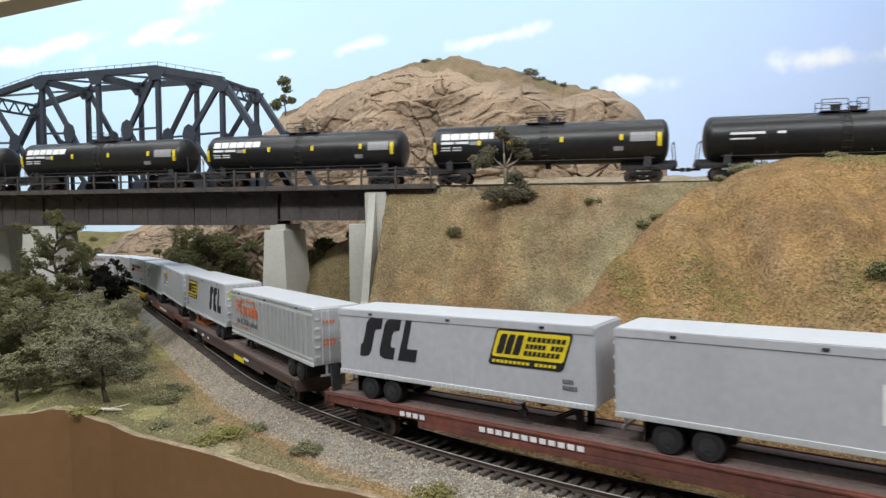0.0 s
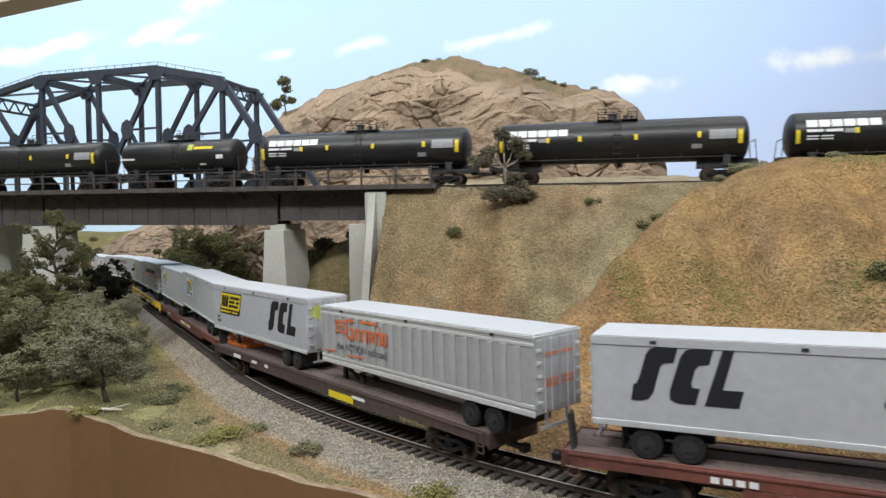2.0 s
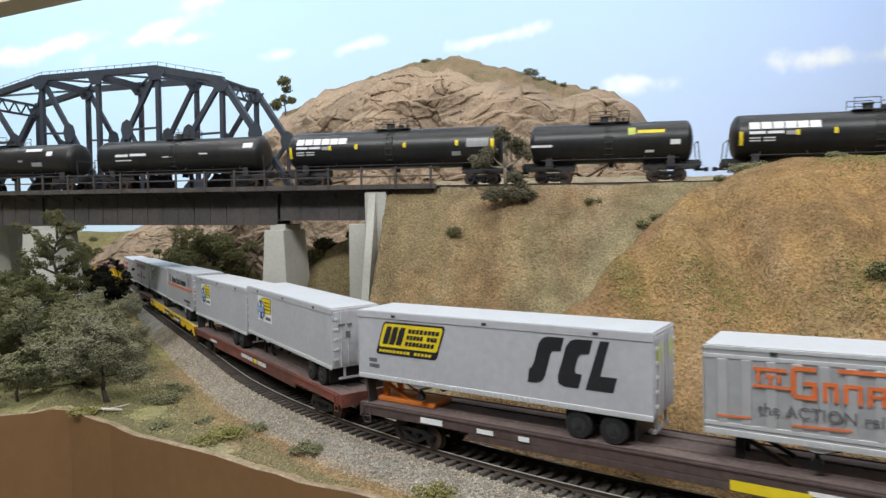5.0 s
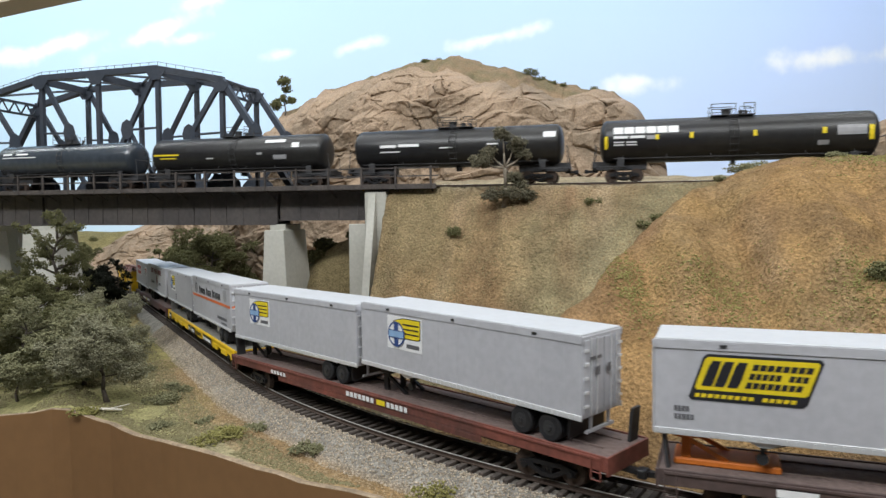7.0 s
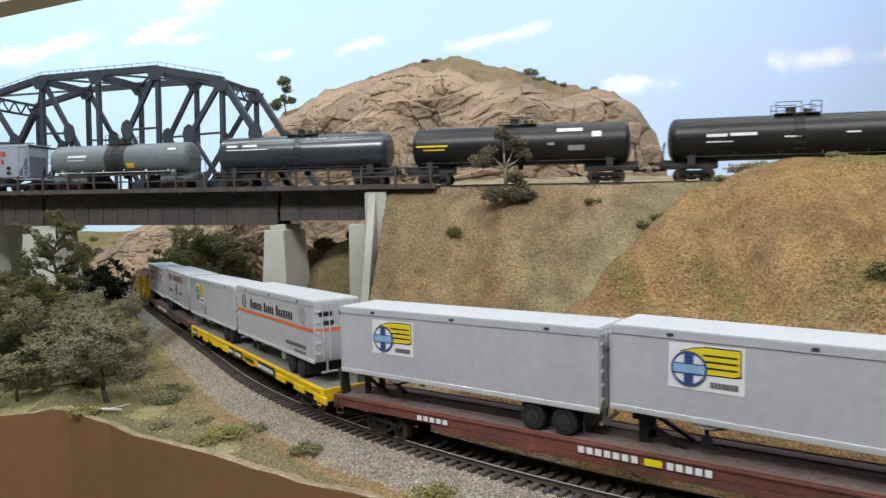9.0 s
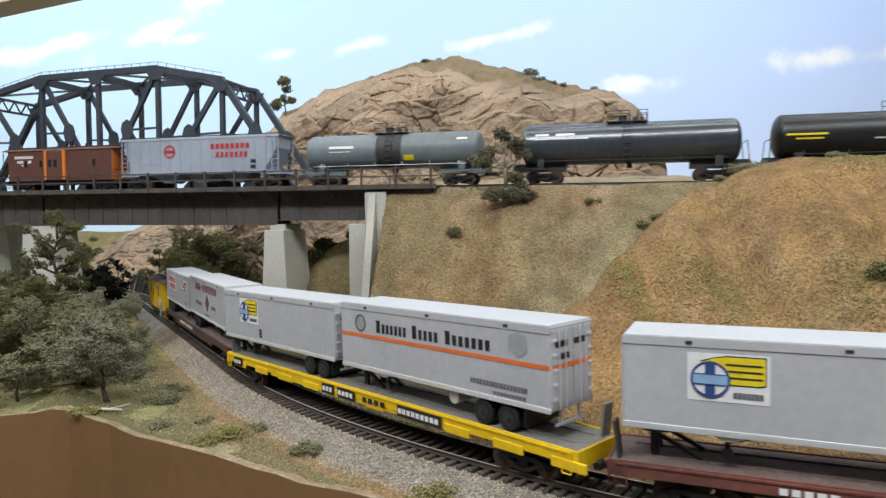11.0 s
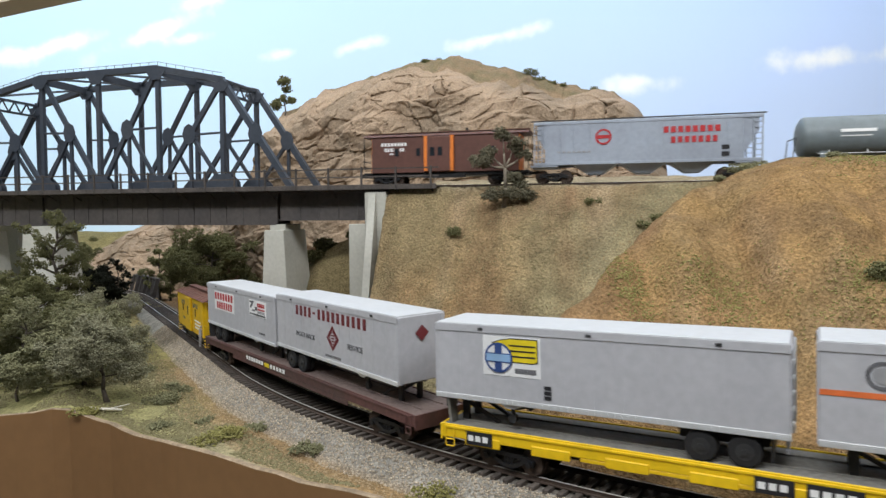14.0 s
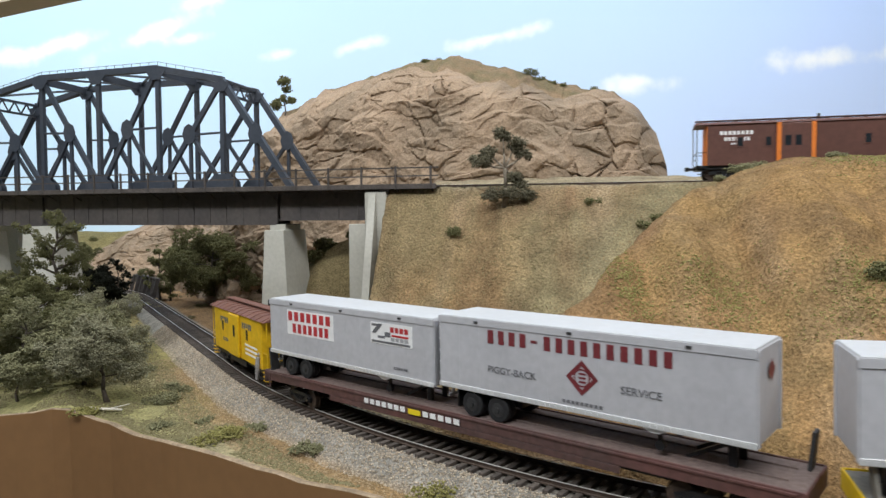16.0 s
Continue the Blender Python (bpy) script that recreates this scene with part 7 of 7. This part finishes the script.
for x, y, r, lf in ((-0.128, 0.352, 0.0135, "leaf_green"), (-0.110, 0.366, 0.0085, "leaf_grey"), (-0.195, 0.442, 0.0135, "leaf_grey"), (-0.172, 0.386, 0.0085, "leaf_grey"),
                    (-0.071, 0.330, 0.0095, "leaf_grey"), (-0.246, 0.526, 0.012, "leaf_grey"), (-0.20, 0.47, 0.012, "leaf_grey"), (-0.150, 0.388, 0.006, "leaf_grey"), (-0.228, 0.405, 0.009, "leaf_green")):
    bush("low clump of green ground foam", x, y, r, lf, 0.42)
bush("bright green foam bush at the layout edge", -0.005, 0.267, 0.0095, "leaf_green", 0.75)
for x, y, r in ((-0.137, 0.69, 0.018), (-0.120, 0.705, 0.018), (-0.155, 0.710, 0.018), (-0.10, 0.70, 0.016), (-0.172, 0.74, 0.020), (-0.135, 0.76, 0.022), (-0.20, 0.80, 0.020), (-0.084, 0.645, 0.007)):
    bush("dark scrub on the slope under the bridge", x, y, r, "leaf_dark", 0.6, 0.0015, 170)
for x, y, r in ((-0.43, 0.92, 0.008), (-0.40, 0.90, 0.006), (-0.33, 0.83, 0.007), (-0.36, 0.95, 0.009)):
    bush("tuft of tan grass beside the track", x, y, r, "foam_grit", 0.5)

# bleached dead branch at the front edge
tw = bmesh.new()
cyl(tw, (-0.229, 0.409, -0.0085), (-0.205, 0.402, -0.0080), 0.0011, 7, r2=0.0006)
cyl(tw, (-0.214, 0.405, -0.0080), (-0.203, 0.408, -0.0060), 0.0006, 6, r2=0.0003)
cyl(tw, (-0.221, 0.407, -0.0082), (-0.215, 0.399, -0.0070), 0.0005, 6, r2=0.0003)
tagged(part("dead_branch", tw, M["bleached"], smooth=True), "small bleached dead branch on the grass", "branch")


def plate_girder():
    """Side of a small through girder bridge on the far stretch."""
    g = thing("plate_girder", "dark plate girder side of a small bridge", "bridge girder")
    ss = np.linspace(-0.785, -0.635, 7)
    b = bmesh.new()
    for s0, s1 in zip(ss, ss[1:]):
        p, q = beside(s0, 0.024), beside(s1, 0.024)
        beam(b, (p.x, p.y, 0.010), (q.x, q.y, 0.010), 0.0012, 0.032)
    part("web", b, M["girder"], g)
    b = bmesh.new()
    for s0, s1 in zip(ss, ss[1:]):
        p, q = beside(s0, 0.024), beside(s1, 0.024)
        beam(b, (p.x, p.y, 0.026), (q.x, q.y, 0.026), 0.006, 0.0018)
    part("top_flange", b, M["girder"], g)
    for s in ss:
        p, q = beside(s, 0.0235), beside(s, 0.0150)
        b = bmesh.new()
        beam(b, (p.x, p.y, 0.026), (q.x, q.y, -0.004), 0.0024, 0.006)
        part("knee_brace", b, M["girder"], g)


plate_girder()


def strew(name, label, points, lo, hi, material, lift=0.0, squash=0.8):
    c = np.array([(x, y, ground_z(x, y) + lift) for x, y in points])
    o = new(name, chunk_mesh(name, c, rng.uniform(lo, hi, len(c)), M[material], squash))
    return tagged(o, label, "scenery", kind="stuff")


def along(n, s0, s1, lats, bias=1.0):
    out = []
    for _ in range(n):
        s = s0 + (s1 - s0) * rng.uniform() ** bias
        a, b = lats[int(rng.integers(len(lats)))]
        P = beside(s, rng.uniform(a, b))
        if P.y > piece(EDGE, P.x) + 0.002:
            out.append((P.x, P.y))
    return out


strew("ballast", "loose grey ballast stones along the track", along(30000, -0.30, 0.62, [(-0.033, -0.0135), (-0.033, -0.0135), (0.0135, 0.030)]), 0.00045, 0.00085, "gravel", 0.0002)
strew("ballast_between_ties", "dark grey ballast between the ties", along(9000, -0.20, 0.60, [(-0.0135, 0.0135)]), 0.0004, 0.0007, "gravel_dark", -0.0003)
strew("grit", "tan and ochre grit beside the ballast", along(11000, -0.15, 0.50, [(-0.058, -0.032)]), 0.0004, 0.0008, "gravel_tan", 0.0001)
pts = []
while len(pts) < 17000:
    x = rng.uniform(-0.36, 0.05)
    y0 = piece(EDGE, x)
    y = y0 + 0.003 + rng.uniform() ** 1.4 * 0.24
    lat = to_lower(x, y)
    if lat < -0.040 and nz(x, y, 30, 2) > -0.25:
        pts.append((x, y))
strew("ground_foam", "crumbled olive ground foam on the near bank", pts, 0.0005, 0.0012, "foam_grit", 0.0001)
pts = []
while len(pts) < 40000:
    x, y = rng.uniform(-0.10, 0.48), rng.uniform(0.22, 0.66)
    u, w = to_upper(x, y)
    if u > ABUT + 0.01 and w < 0.02 and to_lower(x, y) > 0.034:
        pts.append((x, y))
half = [p for p in pts if nz(p[0], p[1], 7, 12) + 0.4 * nz(p[0], p[1], 34, 6) < 0.12]
rest = [p for p in pts if nz(p[0], p[1], 7, 12) + 0.4 * nz(p[0], p[1], 34, 6) >= 0.12]
strew("earth_crumbs", "crumbs of tan earth on the embankment", half, 0.0004, 0.0008, "earth_grit", 0.0, 0.5)
strew("grass_crumbs", "tufts of olive turf on the embankment", rest, 0.0005, 0.0010, "foam_grit", 0.0001, 0.6)


def turf(cx, cy, sx, sy, n):
    return [(cx + rng.normal() * sx, cy + rng.normal() * sy) for _ in range(n)]


strew("green_turf", "bright green turf tufts on the earth mound", turf(0.108, 0.372, 0.006, 0.016, 900) + turf(0.150, 0.350, 0.014, 0.013, 1100) + turf(0.212, 0.315, 0.020, 0.012, 1200) + turf(0.30, 0.44, 0.02, 0.02, 1200), 0.0004, 0.0011, "leaf_green", 0.0002, 0.7)


# ---- movement ----
TRUCK_AT = 0.1155


def car_pose(s):
    xa, ya, _ = lower(s - TRUCK_AT)
    xb, yb, _ = lower(s + TRUCK_AT)
    return pose((xa + xb) / 2, (ya + yb) / 2, 0, 0, 0, math.degrees(math.atan2(yb - ya, xb - xa)))


def motions():
    times = [i * 0.5 for i in range(33)]
    for ob, s0, local in LOWER:
        walk(ob, [(t, car_pose(s0 + run(t)) @ local) for t in times])
    for tk, s0, e in TRUCKS:
        rows = []
        for t in times:
            s = s0 + run(t)
            h = lower(s + e * TRUCK_AT)[2] - car_pose(s).to_euler().z
            rows.append((t, pose(e * TRUCK_AT, 0, 0, 0, 0, math.degrees(h))))
        walk(tk, rows)
    for ob, u0 in UPPER:
        walk(ob, [(t, U_POSE @ pose(u0 + upper_run(t), 0, 0)) for t in times])


motions()
